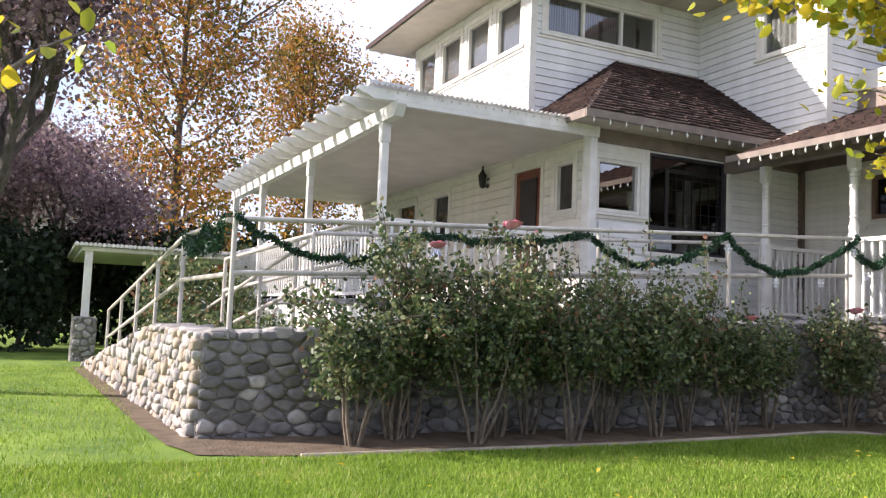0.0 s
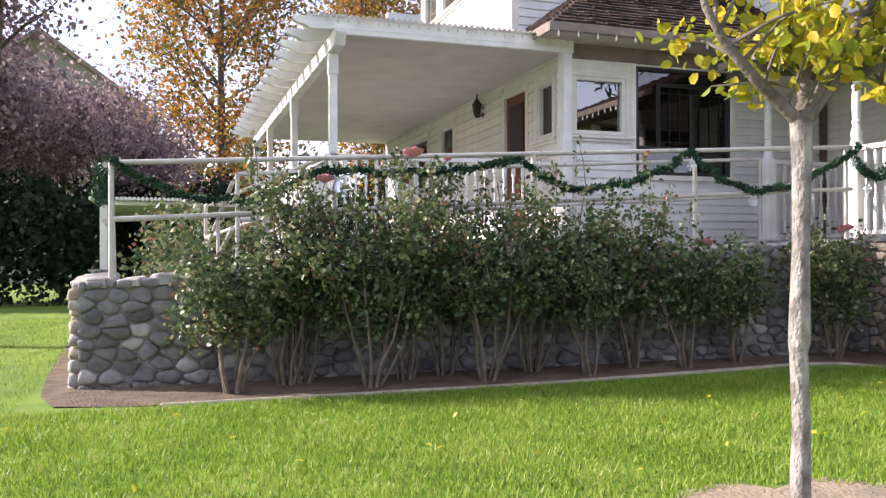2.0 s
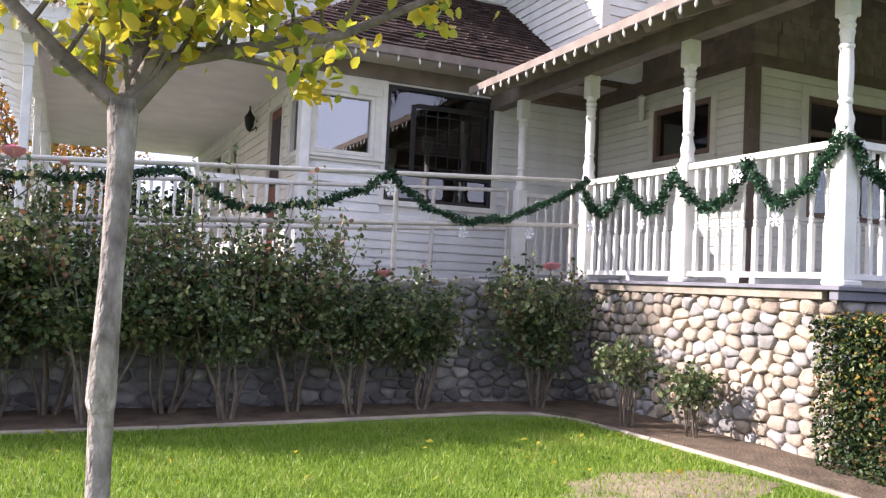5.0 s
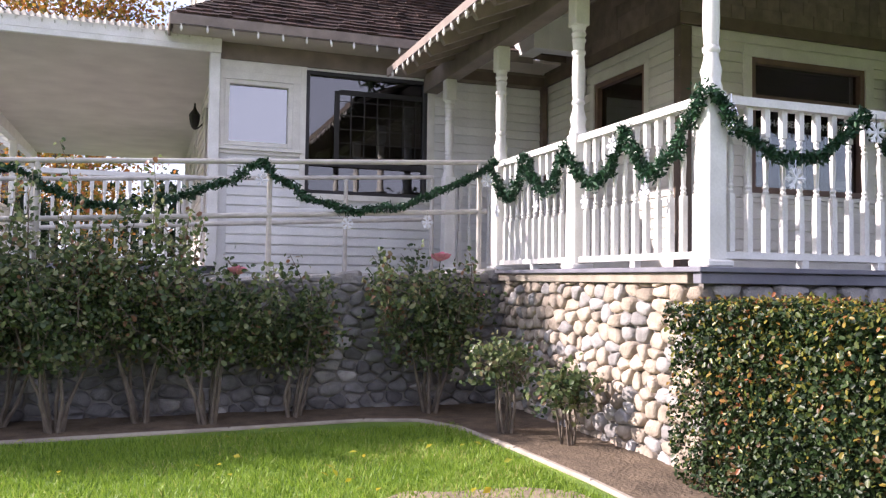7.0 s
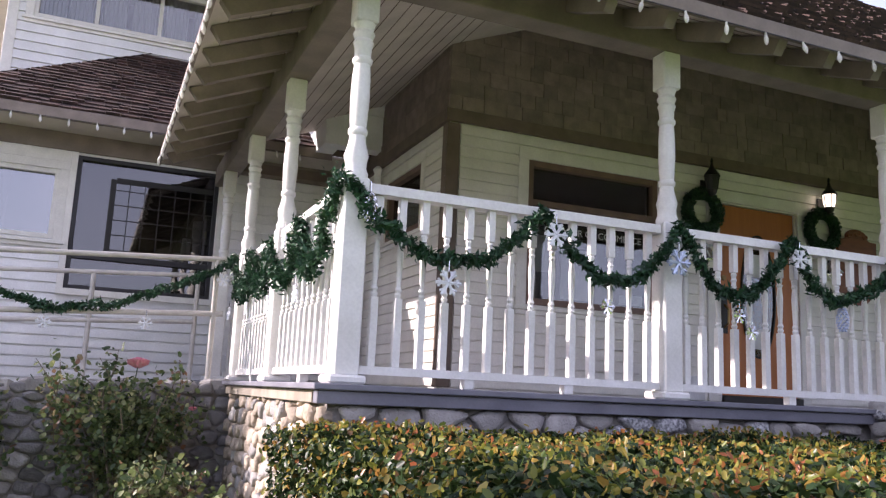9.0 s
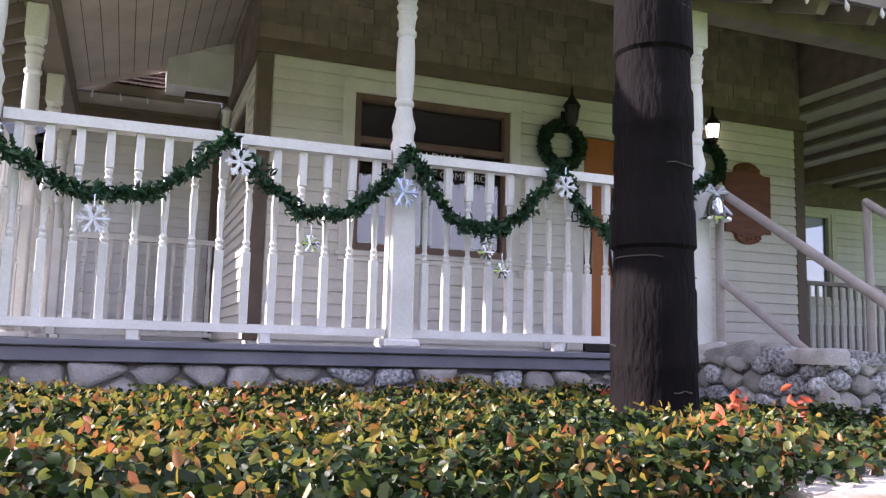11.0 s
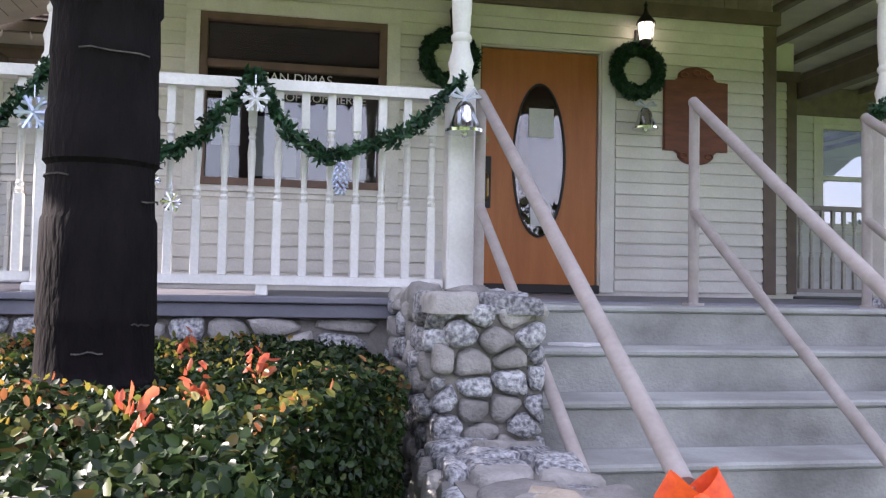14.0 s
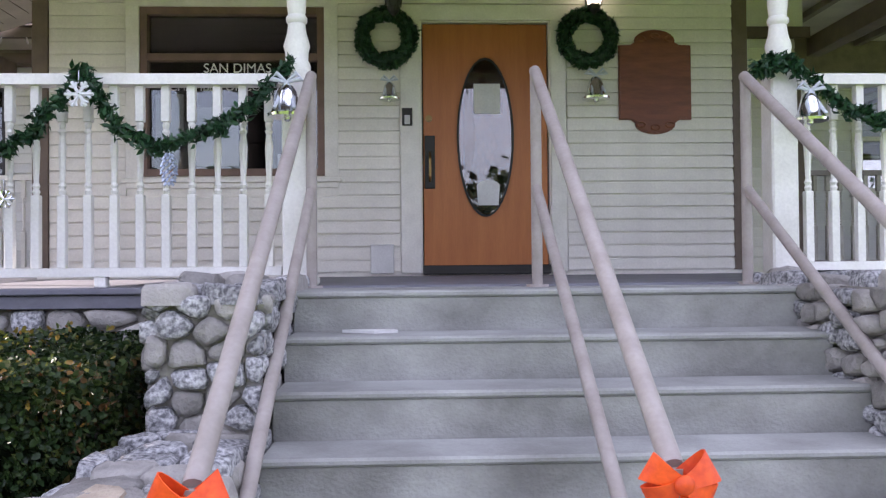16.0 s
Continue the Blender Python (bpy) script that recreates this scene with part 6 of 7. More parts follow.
def ribbon_bow(at, label):
    x, y, z = at
    b = thing("ribbon_bow", (x, y - 0.03, z - 0.03), label, "bow", group="bows on the handrails")

    def strip(name, pts, w0):
        bm = bmesh.new()
        rows = []
        for p, nrm, w in pts:
            p, nrm = Vector(p), Vector(nrm).normalized()
            rows.append((bm.verts.new(Vector(at) + p + nrm * w), bm.verts.new(Vector(at) + p - nrm * w)))
        for r0, r1 in zip(rows, rows[1:]):
            bm.faces.new((r0[0], r1[0], r1[1], r0[1]))
        bmesh.ops.recalc_face_normals(bm, faces=bm.faces[:])
        bmesh.ops.solidify(bm, geom=bm.faces[:], thickness=0.003)
        part(name, bm, ribbon_orange, b, smooth=True)

    for a in (0.45, math.pi - 0.45, -0.5, math.pi + 0.5):
        d = Vector((math.cos(a), 0, math.sin(a)))
        n = Vector((-d.z, 0, d.x))
        lng = 0.088
        pts = []
        for k in range(9):
            t = k / 8
            r = lng * math.sin(math.pi * t) ** 0.8
            fwd = -0.05 - 0.035 * math.cos(math.pi * t)
            pts.append((d * r + Vector((0, fwd, 0)), n + Vector((0, 0.25, 0)), 0.014 + 0.024 * math.sin(math.pi * t)))
        strip("loop", pts, 0.04)
    for sx in (-0.35, 0.3):
        strip("tail", [(Vector((sx * 0.05, -0.05, -0.01)), (1, 0, 0.1), 0.018), (Vector((sx * 0.12, -0.075, -0.1)), (1, 0.2, 0.1), 0.03), (Vector((sx * 0.2, -0.06, -0.2)), (1, -0.2, 0.1), 0.034), (Vector((sx * 0.22, -0.07, -0.27)), (1, 0, 0.3), 0.034)], 0.03)
    bm = bmesh.new()
    bmesh.ops.create_uvsphere(bm, u_segments=12, v_segments=8, radius=0.023, matrix=Matrix.Translation(Vector(at) + Vector((0, -0.085, 0))) @ Matrix.Diagonal((1.1, 0.7, 1, 1)))
    part("knot", bm, ribbon_orange, b, smooth=True)


for p in bows[:2]:
    ribbon_bow((p.x, p.y, p.z - 0.02), "bright orange ribbon bow tied to the handrail end")


# ---- hedge ----
HX0, HX1, HY0, HY1, HZ = -0.28, 3.68, -2.95, -0.12, 1.12
hedge = thing("hedge", (1.6, -1.5, 0), "clipped hedge with glossy green leaves and yellow to orange tips", "hedge")
# added solid core: blocks the view through, its dark colour stands for inner shade
bm = bmesh.new()
box(bm, HX0 + 0.2, HX1 - 0.5, HY0 + 0.2, HY1 - 0.15, 0.0, HZ - 0.18)
bmesh.ops.subdivide_edges(bm, edges=bm.edges[:], cuts=9, use_grid_fill=True)
for v in bm.verts:
    if v.co.z > 0.05:
        v.co += Vector((noise.noise(v.co * 5), noise.noise(v.co * 5 + Vector((9, 0, 0))), noise.noise(v.co * 5 + Vector((0, 9, 0))))) * 0.05
part("shade_core", bm, shaded_leaf, hedge, "solid dark core, shade between the leaves put into its colour", kind="stuff")


def on_hedge(n, sides=True):
    areas = {'t': (HX1 - HX0) * (HY1 - HY0), 'f': (HX1 - HX0) * 1.1, 'l': (HY1 - HY0) * 1.1, 'r': (HY1 - HY0) * 1.1} if sides else {'t': 1}
    keys = list(areas)
    pr = np.array([areas[k] for k in keys])
    pick = rng.choice(len(keys), n, p=pr / pr.sum())
    u, v = rng.uniform(size=n), rng.uniform(size=n)
    d = rng.exponential(0.075, n)
    out = np.zeros((n, 3))
    nr = np.zeros((n, 3))
    for i in range(n):
        k = keys[pick[i]]
        x, y = HX0 + (HX1 - HX0) * u[i], HY0 + (HY1 - HY0) * v[i]
        if k == 't':
            out[i], nr[i] = (x, y, HZ - d[i]), (0, 0, 1)
        elif k == 'f':
            out[i], nr[i] = (x, HY0 + d[i], 0.05 + 1.05 * v[i]), (0, -1, 0.5)
        elif k == 'l':
            out[i], nr[i] = (HX0 + d[i], y, 0.05 + 1.05 * u[i]), (-1, 0, 0.5)
        else:
            out[i], nr[i] = (HX1 - d[i], y, 0.05 + 1.05 * u[i]), (1, 0, 0.5)
        w = noise.noise(Vector(out[i]) * 2.2) * 0.06 + noise.noise(Vector(out[i]) * 7) * 0.035
        out[i] += nr[i] * w
        # rounded shoulders
        if out[i][2] > HZ - 0.15:
            e = min(x - HX0, HX1 - x, y - HY0, HY1 - y) if k == 't' else 0.15
            if e < 0.12 and k == 't':
                out[i][2] -= 0.06 * (1 - e / 0.12)
    # the corner by the stairs is cut back
    cut = HX1 - 0.40 * np.clip((-1.6 - out[:, 1]) / 0.8, 0, 1)
    out[:, 0] = np.where(out[:, 0] > cut, cut - (out[:, 0] - cut) * 0.25, out[:, 0])
    return out, nr


c, nr = on_hedge(118000)
hang("leaves", leaf_cloud("leaves", c, 0.029, hedge_leaf, rng, nr * 0.9, 0.8, 0.62, rounded=True), hedge, kind="stuff")
c, nr = on_hedge(15000, False)
# new growth sits in drifts, thickest away from the stairs
keep = np.array([noise.noise(Vector((p[0] * 1.3, p[1] * 1.3, 0))) + 0.58 - 0.36 * max(0, p[0] - 0.9) ** 0.7 + rng.uniform(-0.35, 0.35) > 0.1 for p in c])
c, nr = c[keep], nr[keep]
c[:, 2] += 0.028
hang("new_growth", leaf_cloud("new_growth", c, 0.029, hedge_tip, rng, np.array((0.3, -0.5, 0.1)), 0.9, 0.5, rounded=True), hedge, "yellow and orange new leaves", kind="stuff")
c, nr = on_hedge(26000)
keep = (np.abs(nr[:, 0] + 1) < 0.1) & (rng.uniform(size=len(c)) < np.clip(c[:, 2] - 0.2, 0, 0.75)) | (nr[:, 1] < -0.5) & (c[:, 2] > HZ - 0.2) & (c[:, 0] < 1.2)
c, nr = c[keep], nr[keep]
c += nr * 0.02
hang("side_growth", leaf_cloud("side_growth", c, 0.03, hedge_tip, rng, nr, 0.9, 0.55, rounded=True), hedge, "yellow and orange new leaves", kind="stuff")
for x, y in ((3.2, -1.5), (3.0, -2.5), (2.9, -1.0), (3.05, -2.0), (2.2, -2.6)):
    cc = np.array((x, y, HZ + 0.03)) + rng.normal(size=(16, 3)) * np.array((0.022, 0.022, 0.035))
    hang("red_shoot", leaf_cloud("red_shoot", cc, 0.045, red_tip, rng, np.array((1.2, 0.3, 0.0)), 0.7, 0.42, rounded=True), hedge, "red young shoot", kind="stuff")


# ---- rose bushes and shrubs ----
def rose_bush(x, y, h, r, seed, blooms=(), n=2600, lab="leggy rose bush with dark green leaves and bare lower canes"):
    rg2 = np.random.default_rng(seed)
    r2 = random.Random(seed)
    b = thing("rose_bush", (x, y, 0.05), lab, "rose bush", group="rose bushes along the wall")
    tips, shoots = [], []
    h *= 1.1
    fork = Vector((x + r2.uniform(-0.05, 0.05), y, r2.uniform(0.1, 0.2)))
    for k in range(6):
        bm = bmesh.new()
        a = 2 * math.pi * (k + r2.uniform(-0.3, 0.3)) / 6
        s = r * r2.uniform(0.45, 0.95)
        top = Vector((x + s * math.cos(a), y + s * math.sin(a) * 0.5, h * r2.uniform(0.7, 1.0)))
        base = Vector((x + 0.05 * math.cos(a), y + 0.04 * math.sin(a), 0.03))
        knee = fork + Vector((math.cos(a) * s * 0.4, math.sin(a) * s * 0.2, 0.28 + r2.uniform(0, 0.15)))
        tube(bm, [base, base.lerp(knee, 0.5) + Vector((r2.uniform(-0.04, 0.04), 0, 0)), knee, knee.lerp(top, 0.5) + Vector((r2.uniform(-0.06, 0.06), 0, 0)), top], [g * min(1, h) for g in (0.02, 0.016, 0.011, 0.007, 0.004)], 6)
        tips.append((knee.lerp(top, 0.15), top))
        for j in range(5):
            p = knee.lerp(top, r2.uniform(0.05, 0.85))
            q = p + Vector((r2.uniform(-1, 1) * r * 0.6, r2.uniform(-1, 1) * r * 0.35, r2.uniform(-0.05, 0.32)))
            q.z = min(q.z, h * 1.02)
            tube(bm, [p, p.lerp(q, 0.5) + Vector((0, 0, 0.02)), q], [0.007, 0.005, 0.003], 5)
            tips.append((p, q))
        part("cane", bm, cane, b)
    for k in range(12):
        # long thin shoots above the mass
        bm = bmesh.new()
        p, q = tips[r2.randrange(len(tips))]
        e = q + Vector((r2.uniform(-0.16, 0.16), r2.uniform(-0.1, 0.1), h * r2.uniform(0.1, 0.26)))
        tube(bm, [q, q.lerp(e, 0.5) + Vector((0.015, 0, 0)), e], [0.005, 0.004, 0.002], 5)
        part("shoot", bm, cane, b)
        shoots.append((q, e))
    n = int(n * 1.25)
    cs = []
    per = n // len(tips)
    for p, q in tips:
        for j in range(per // 5):
            c = np.array(p.lerp(q, rg2.uniform(0.0, 1.05))) + rg2.normal(size=3) * np.array((0.085, 0.08, 0.085))
            cs += [c + rg2.normal(size=3) * 0.036 for _ in range(5)]
    for p, q in shoots:
        cs += [np.array(p.lerp(q, rg2.uniform(0.1, 1.0))) + rg2.normal(size=3) * 0.04 for _ in range(26)]
    cs = np.array(cs)
    cs = cs[cs[:, 2] > min(0.34, 0.3 * h) + 0.18 * rg2.uniform(size=len(cs))]
    hang("leaves", leaf_cloud("leaves", cs, 0.046, rose_leaf, rg2, np.array((0, -0.15, 0.45)), 0.9, 0.66, rounded=True), b, kind="stuff")
    for bx, by, bz, br in blooms:
        bm = bmesh.new()
        for ring, (cnt, rad, tilt) in enumerate(((6, 0.95, 0.12), (5, 0.75, 0.0), (4, 0.52, -0.1), (3, 0.3, -0.2))):
            for k in range(cnt):
                a = 2 * math.pi * (k + ring * 0.4) / cnt
                d = Vector((math.cos(a), math.sin(a), 0))
                t = Vector((-d.y, d.x, 0))
                c = Vector((bx, by, bz))
                up = Vector((0.0, -0.6, 0.8))
                p0 = c + d * br * 0.1 - up * br * 0.5
                rows = [(p0, 0.15), (c + d * br * rad * 0.8, 0.55), (c + d * br * rad * (1 + tilt * 0.4) + up * br * (0.6 - tilt * 0.5), 0.5), (c + d * br * rad * (1.0 + tilt) + up * br * (0.7 - tilt), 0.25)]
                vs = [(bm.verts.new(p + t * br * w * rad * 1.4), bm.verts.new(p - t * br * w * rad * 1.4)) for p, w in rows]
                for v0, v1 in zip(vs, vs[1:]):
                    bm.faces.new((v0[0], v1[0], v1[1], v0[1]))
        part("bloom", bm, rose_pink, b, "full pink rose", smooth=True)
        bm = bmesh.new()
        tube(bm, [(x + (bx - x) * 0.5, by + 0.05, bz - 0.35), (bx, by, bz - br * 0.3)], [0.006, 0.004], 5)
        part("bloom_stem", bm, rose_stem, b)


rose_stem = material("rose_stem", (0.06, 0.10, 0.035), 0.6)
rose_bush(-7.05, 2.45, 1.2, 0.62, 101, (), 2300)
rose_bush(-6.45, 2.75, 1.75, 0.55, 102, ((-6.28, 2.6, 1.81, 0.065),), 1700)
rose_bush(-5.92, 2.4, 1.6, 0.72, 103, ((-5.5, 2.62, 2.06, 0.08), (-5.15, 2.7, 2.03, 0.035)), 2600)
rose_bush(-5.55, 2.68, 1.85, 0.5, 114, (), 2400)
rose_bush(-5.15, 2.78, 1.9, 0.6, 104, (), 2500)
rose_bush(-6.6, 2.7, 1.6, 0.5, 115, (), 1700)
rose_bush(-4.88, 2.4, 1.45, 0.68, 105, (), 2500)
rose_bush(-4.3, 2.75, 1.75, 0.6, 106, (), 2500)
rose_bush(-3.85, 2.45, 1.4, 0.68, 107, (), 2500)
rose_bush(-3.25, 2.7, 1.6, 0.6, 108, (), 2300)
rose_bush(-2.75, 2.55, 1.22, 0.62, 109, ((-2.55, 2.5, 1.28, 0.07),), 2200)
rose_bush(-2.05, 2.7, 1.1, 0.5, 110, (), 1500)
rose_bush(-0.85, 2.62, 1.3, 0.58, 111, ((-0.8, 2.55, 1.43, 0.075), (-0.35, 2.7, 1.1, 0.03)), 3000, "full rounded rose bush with fresh green leaves")
rose_bush(-0.6, 1.55, 0.56, 0.24, 112, (), 300, "small sparse rose bush in bare soil")
rose_bush(-0.35, 1.0, 0.42, 0.3, 113, (), 380, "low leafy shrub with pale green leaves")


# ---- trees ----
def branchy(bm, p, d, lng, rad, depth, r2, tips, spread=0.55, lift=0.12, seg=7):
    q = p + d * lng
    m = p.lerp(q, 0.5) + Vector((r2.uniform(-1, 1), r2.uniform(-1, 1), r2.uniform(-0.3, 0.6))) * lng * 0.07
    tube(bm, [p, m, q], [rad, rad * 0.82, rad * 0.66], seg)
    tips.append((m, q, depth))
    if depth == 0:
        return
    for k in range(3 if depth > 1 else 2):
        nd = (d + Vector((r2.uniform(-1, 1), r2.uniform(-1, 1), r2.uniform(-0.5, 0.7) + lift)) * spread * 1.25).normalized()
        branchy(bm, q if k else m.lerp(q, 0.6), nd, lng * r2.uniform(0.6, 0.85), rad * 0.6, depth - 1, r2, tips, spread, lift, max(4, seg - 1))


def big_tree(name, x, y, h, trunk_h, rad, crown_r, leaf_mat, leaf_size, n, seed, label, bark_mat, cat="tree", scatter=0.5, limbs=5, depth=3, spread=0.5, columnar=False):
    r2 = random.Random(seed)
    rg2 = np.random.default_rng(seed)
    t = thing(name, (x, y, 0.03), label, cat)
    bm = bmesh.new()
    top = Vector((x + r2.uniform(-0.2, 0.2), y, trunk_h))
    tube(bm, [(x, y, -0.1), (x, y, 0.15), (x + 0.05, y, trunk_h * 0.5), top], [rad * 1.5, rad * 1.1, rad * 0.9, rad * 0.75], 10)
    part("trunk", bm, bark_mat, t, smooth=True)
    tips = []
    bm = bmesh.new()
    for k in range(0 if columnar else limbs):
        a = 2 * math.pi * k / limbs + r2.uniform(-0.4, 0.4)
        d = Vector((math.cos(a) * crown_r, math.sin(a) * crown_r, (h - trunk_h) * r2.uniform(0.6, 1.0))).normalized()
        branchy(bm, top - Vector((0, 0, r2.uniform(0, 0.25) * trunk_h)), d, (h - trunk_h) * r2.uniform(0.32, 0.42), rad * 0.55, depth, r2, tips, spread)
    if columnar:
        tube(bm, [top, (x, y, h * 0.6), (x + 0.1, y, h * 0.92)], [rad * 0.75, rad * 0.5, rad * 0.15], 8)
        for k in range(26):
            z = trunk_h + (h * 0.9 - trunk_h) * k / 25
            a = k * 2.4
            d = Vector((math.cos(a), math.sin(a), r2.uniform(0.35, 0.8))).normalized()
            lng = crown_r * (0.55 + 0.45 * math.sin(math.pi * (0.15 + 0.8 * k / 25))) * r2.uniform(0.45, 0.75)
            branchy(bm, Vector((x, y, z)), d, lng, rad * 0.28, 2, r2, tips, 0.6)
    branchy(bm, top, Vector((0, 0, 1)), (h - trunk_h) * 0.4, rad * 0.65, depth, r2, tips, spread)
    part("branchwork", bm, bark_mat, t, kind="stuff")
    ends = [(p, q) for p, q, dd in tips if dd <= (2 if columnar else 1)]
    cs = []
    for i in range(n):
        p, q = ends[i % len(ends)]
        c = p.lerp(q, rg2.uniform(0.1, 1.15))
        cs.append(np.array(c) + rg2.normal(size=3) * scatter)
    hang("crown", leaf_cloud("crown", cs, leaf_size, leaf_mat, rg2, np.array((0, 0, 0.3)), 1.0, 0.7), t, kind="stuff")
    return t


big_tree("plane_tree", -5.9, 23.0, 15.5, 2.2, 0.17, 2.3, plane_leaf, 0.15, 24000, 41, "tall plane tree in orange and olive autumn leaf", bark_dark, scatter=0.55, columnar=True)
big_tree("plane_tree", 3.8, 42.0, 17.5, 5.0, 0.2, 2.6, plane_leaf, 0.2, 17000, 42, "distant plane tree in orange autumn leaf", bark_dark, scatter=0.7, columnar=True)
big_tree("plane_tree", 11.0, 46.0, 16.0, 5.0, 0.2, 2.6, plane_leaf, 0.22, 16000, 43, "distant plane tree in orange autumn leaf", bark_dark, scatter=0.7, columnar=True)
big_tree("plum_tree", -10.2, 7.2, 6.6, 2.3, 0.15, 2.0, plum_leaf, 0.085, 17000, 44, "purple-leaf plum tree with thinning dusky leaves", bark_dark, scatter=0.25, limbs=6)
big_tree("plum_tree", -12.2, 17.0, 6.4, 2.0, 0.12, 2.6, plum_leaf, 0.13, 15000, 45, "purple-leaf plum tree with dense dusky leaves", bark_dark, scatter=0.4, limbs=7)
big_tree("plum_tree", -9.4, 19.5, 5.6, 1.6, 0.15, 2.4, plum_leaf, 0.12, 13000, 46, "low purple-leaf plum tree behind the ramp", bark_dark, scatter=0.42, limbs=7)


def young_tree(x, y, limbs, seed, label, n=2300, lowest=1.86, crown=()):
    r2 = random.Random(seed)
    rg2 = np.random.default_rng(seed)
    t = thing("young_tree", (x, y, ground_z(x, y)), label, "tree", group="young street trees")
    bm = bmesh.new()
    tube(bm, [(x, y, -0.1), (x - 0.005, y, 0.12), (x + 0.005, y, 0.45), (x, y + 0.01, 0.76), (x - 0.004, y, 0.80), (x + 0.005, y, 1.2), (x + 0.012, y, 1.55), (x + 0.01, y, 1.78)],
         [0.07, 0.046, 0.038, 0.039, 0.047, 0.037, 0.041, 0.05], 14)
    part("trunk", bm, bark, t, "pale grey trunk with a knot", smooth=True)
    ends = []
    for pts, r0 in limbs:
        bm = bmesh.new()
        pts = [Vector((x, y, 0)) + Vector(p) for p in pts]
        m = len(pts)
        tube(bm, pts, [r0 * (1 - 0.75 * i / (m - 1)) for i in range(m)], 10)
        for i in range(1, m):
            for k in range(3):
                p = pts[i - 1].lerp(pts[i], r2.uniform(0.2, 1))
                q = p + Vector((r2.uniform(-0.35, 0.35), r2.uniform(-0.35, 0.35), r2.uniform(0.02, 0.4)))
                tube(bm, [p, p.lerp(q, 0.5) + Vector((0, 0, 0.03)), q], [0.010, 0.007, 0.004], 6)
                ends.append((p.lerp(q, 0.4), q))
        ends += [(pts[-2], pts[-1])] * 2
        part("limb", bm, bark_limb, t, smooth=True)
    cs = []
    for i in range(n):
        p, q = ends[int(rg2.integers(len(ends)))]
        c = np.array(p.lerp(q, rg2.uniform(0.3, 1.1))) + rg2.normal(size=3) * 0.055
        if c[2] > lowest:
            cs.append(c)
    hang("leaves", leaf_cloud("leaves", cs, 0.06, yellow_leaf, rg2, np.array((0, -0.2, 0.2)), 0.9, 0.66, rounded=True), t, "yellow-green autumn leaves", kind="stuff")
    # extra crown above the view, there only to cast shade
    cs = []
    for pts in crown:
        pts = [Vector((x, y, 0)) + Vector(p) for p in pts]
        bm = bmesh.new()
        tube(bm, pts, [0.018, 0.012, 0.006], 8)
        part("upper_limb", bm, bark_limb, t, smooth=True)
        for p, q in zip(pts, pts[1:]):
            cs += [np.array(p.lerp(q, rg2.uniform(0.2, 1.1))) + rg2.normal(size=3) * np.array((0.2, 0.2, 0.16)) for _ in range(420)]
    if cs:
        hang("shade_leaves", leaf_cloud("shade_leaves", [c for c in cs if c[2] > 2.95], 0.085, yellow_leaf, rg2, np.array((0, 0, 0.4)), 0.9, 0.7, rounded=True), t, "yellow-green autumn leaves", kind="stuff")


TREE_FORM = [([(0.01, 0, 1.74), (-0.18, 0.02, 1.9), (-0.35, 0.03, 2.06), (-0.43, 0.06, 2.22), (-0.52, 0.1, 2.6), (-0.62, 0.1, 3.0)], 0.03),
         ([(0.01, 0, 1.74), (0.06, 0.03, 1.98), (0.02, 0.1, 2.18), (0.05, 0.2, 2.5), (-0.05, 0.25, 3.0)], 0.032),
         ([(0.02, 0, 1.74), (0.16, -0.02, 1.93), (0.36, -0.05, 1.99), (0.72, -0.05, 2.1), (1.2, -0.02, 2.38), (1.46, 0, 2.6)], 0.032),
         ([(0.02, 0.01, 1.76), (0.12, -0.05, 1.98), (0.25, -0.12, 2.22), (0.4, -0.2, 2.5), (0.5, -0.25, 2.95)], 0.03),
         ([(0.3, -0.04, 1.97), (0.5, 0.12, 2.0), (0.72, 0.2, 1.98)], 0.014)]
# unseen limbs added so their leaves shade the hedge's left face
SHADE_TOP = [[(-0.05, 0.25, 3.0), (0.1, 0.6, 3.4), (0.15, 1.1, 3.8)], [(-0.62, 0.1, 3.0), (-0.55, 0.6, 3.4), (-0.4, 1.2, 3.6)],
            [(0.5, -0.25, 2.95), (0.5, 0.3, 3.35), (0.6, 1.0, 3.6)], [(-0.05, 0.25, 3.0), (-0.1, 0.2, 3.5), (0.0, 0.5, 4.1)], [(0.5, -0.25, 2.95), (0.4, -0.1, 3.4), (0.3, 0.4, 3.9)]]
young_tree(-4.96, -1.48, TREE_FORM, 51, "young tree with pale trunk and yellow-green leaves on the lawn", crown=SHADE_TOP)
LOW_FORM = [([(0.01, 0, 1.74), (0.2, -0.02, 1.83), (0.45, -0.02, 1.86), (0.66, 0.0, 1.8)], 0.02), ([(0.01, 0, 1.74), (-0.2, 0.02, 1.95), (-0.4, 0.03, 2.3), (-0.5, 0.1, 2.8)], 0.03)]
young_tree(-10.35, -1.3, LOW_FORM, 52, "young tree with pale trunk and yellow leaves on the lawn", 260, 1.55)

# palm trunk in the hedge
palm = thing("palm_tree", (2.72, -1.6, 0), "tall palm with a dark ringed trunk rising from the hedge", "palm")
bm = bmesh.new()
prof = []
for k in range(46):
    z = k * 0.16
    r = 0.152 + 0.05 * math.exp(-max(0, z - 0.6) * 1.6) + 0.006 * math.sin(k * 2.4)
    prof += [(r + 0.003, z), (r + 0.002, z + 0.03), (r - 0.001, z + 0.145)]
lathe(bm, prof, 2.72, -1.6, 22)
for v in bm.verts:
    f = 1 + 0.035 * noise.noise(v.co * 4)
    v.co.x, v.co.y = 2.72 + (v.co.x - 2.72) * f, -1.6 + (v.co.y + 1.6) * f
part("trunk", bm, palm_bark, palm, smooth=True)
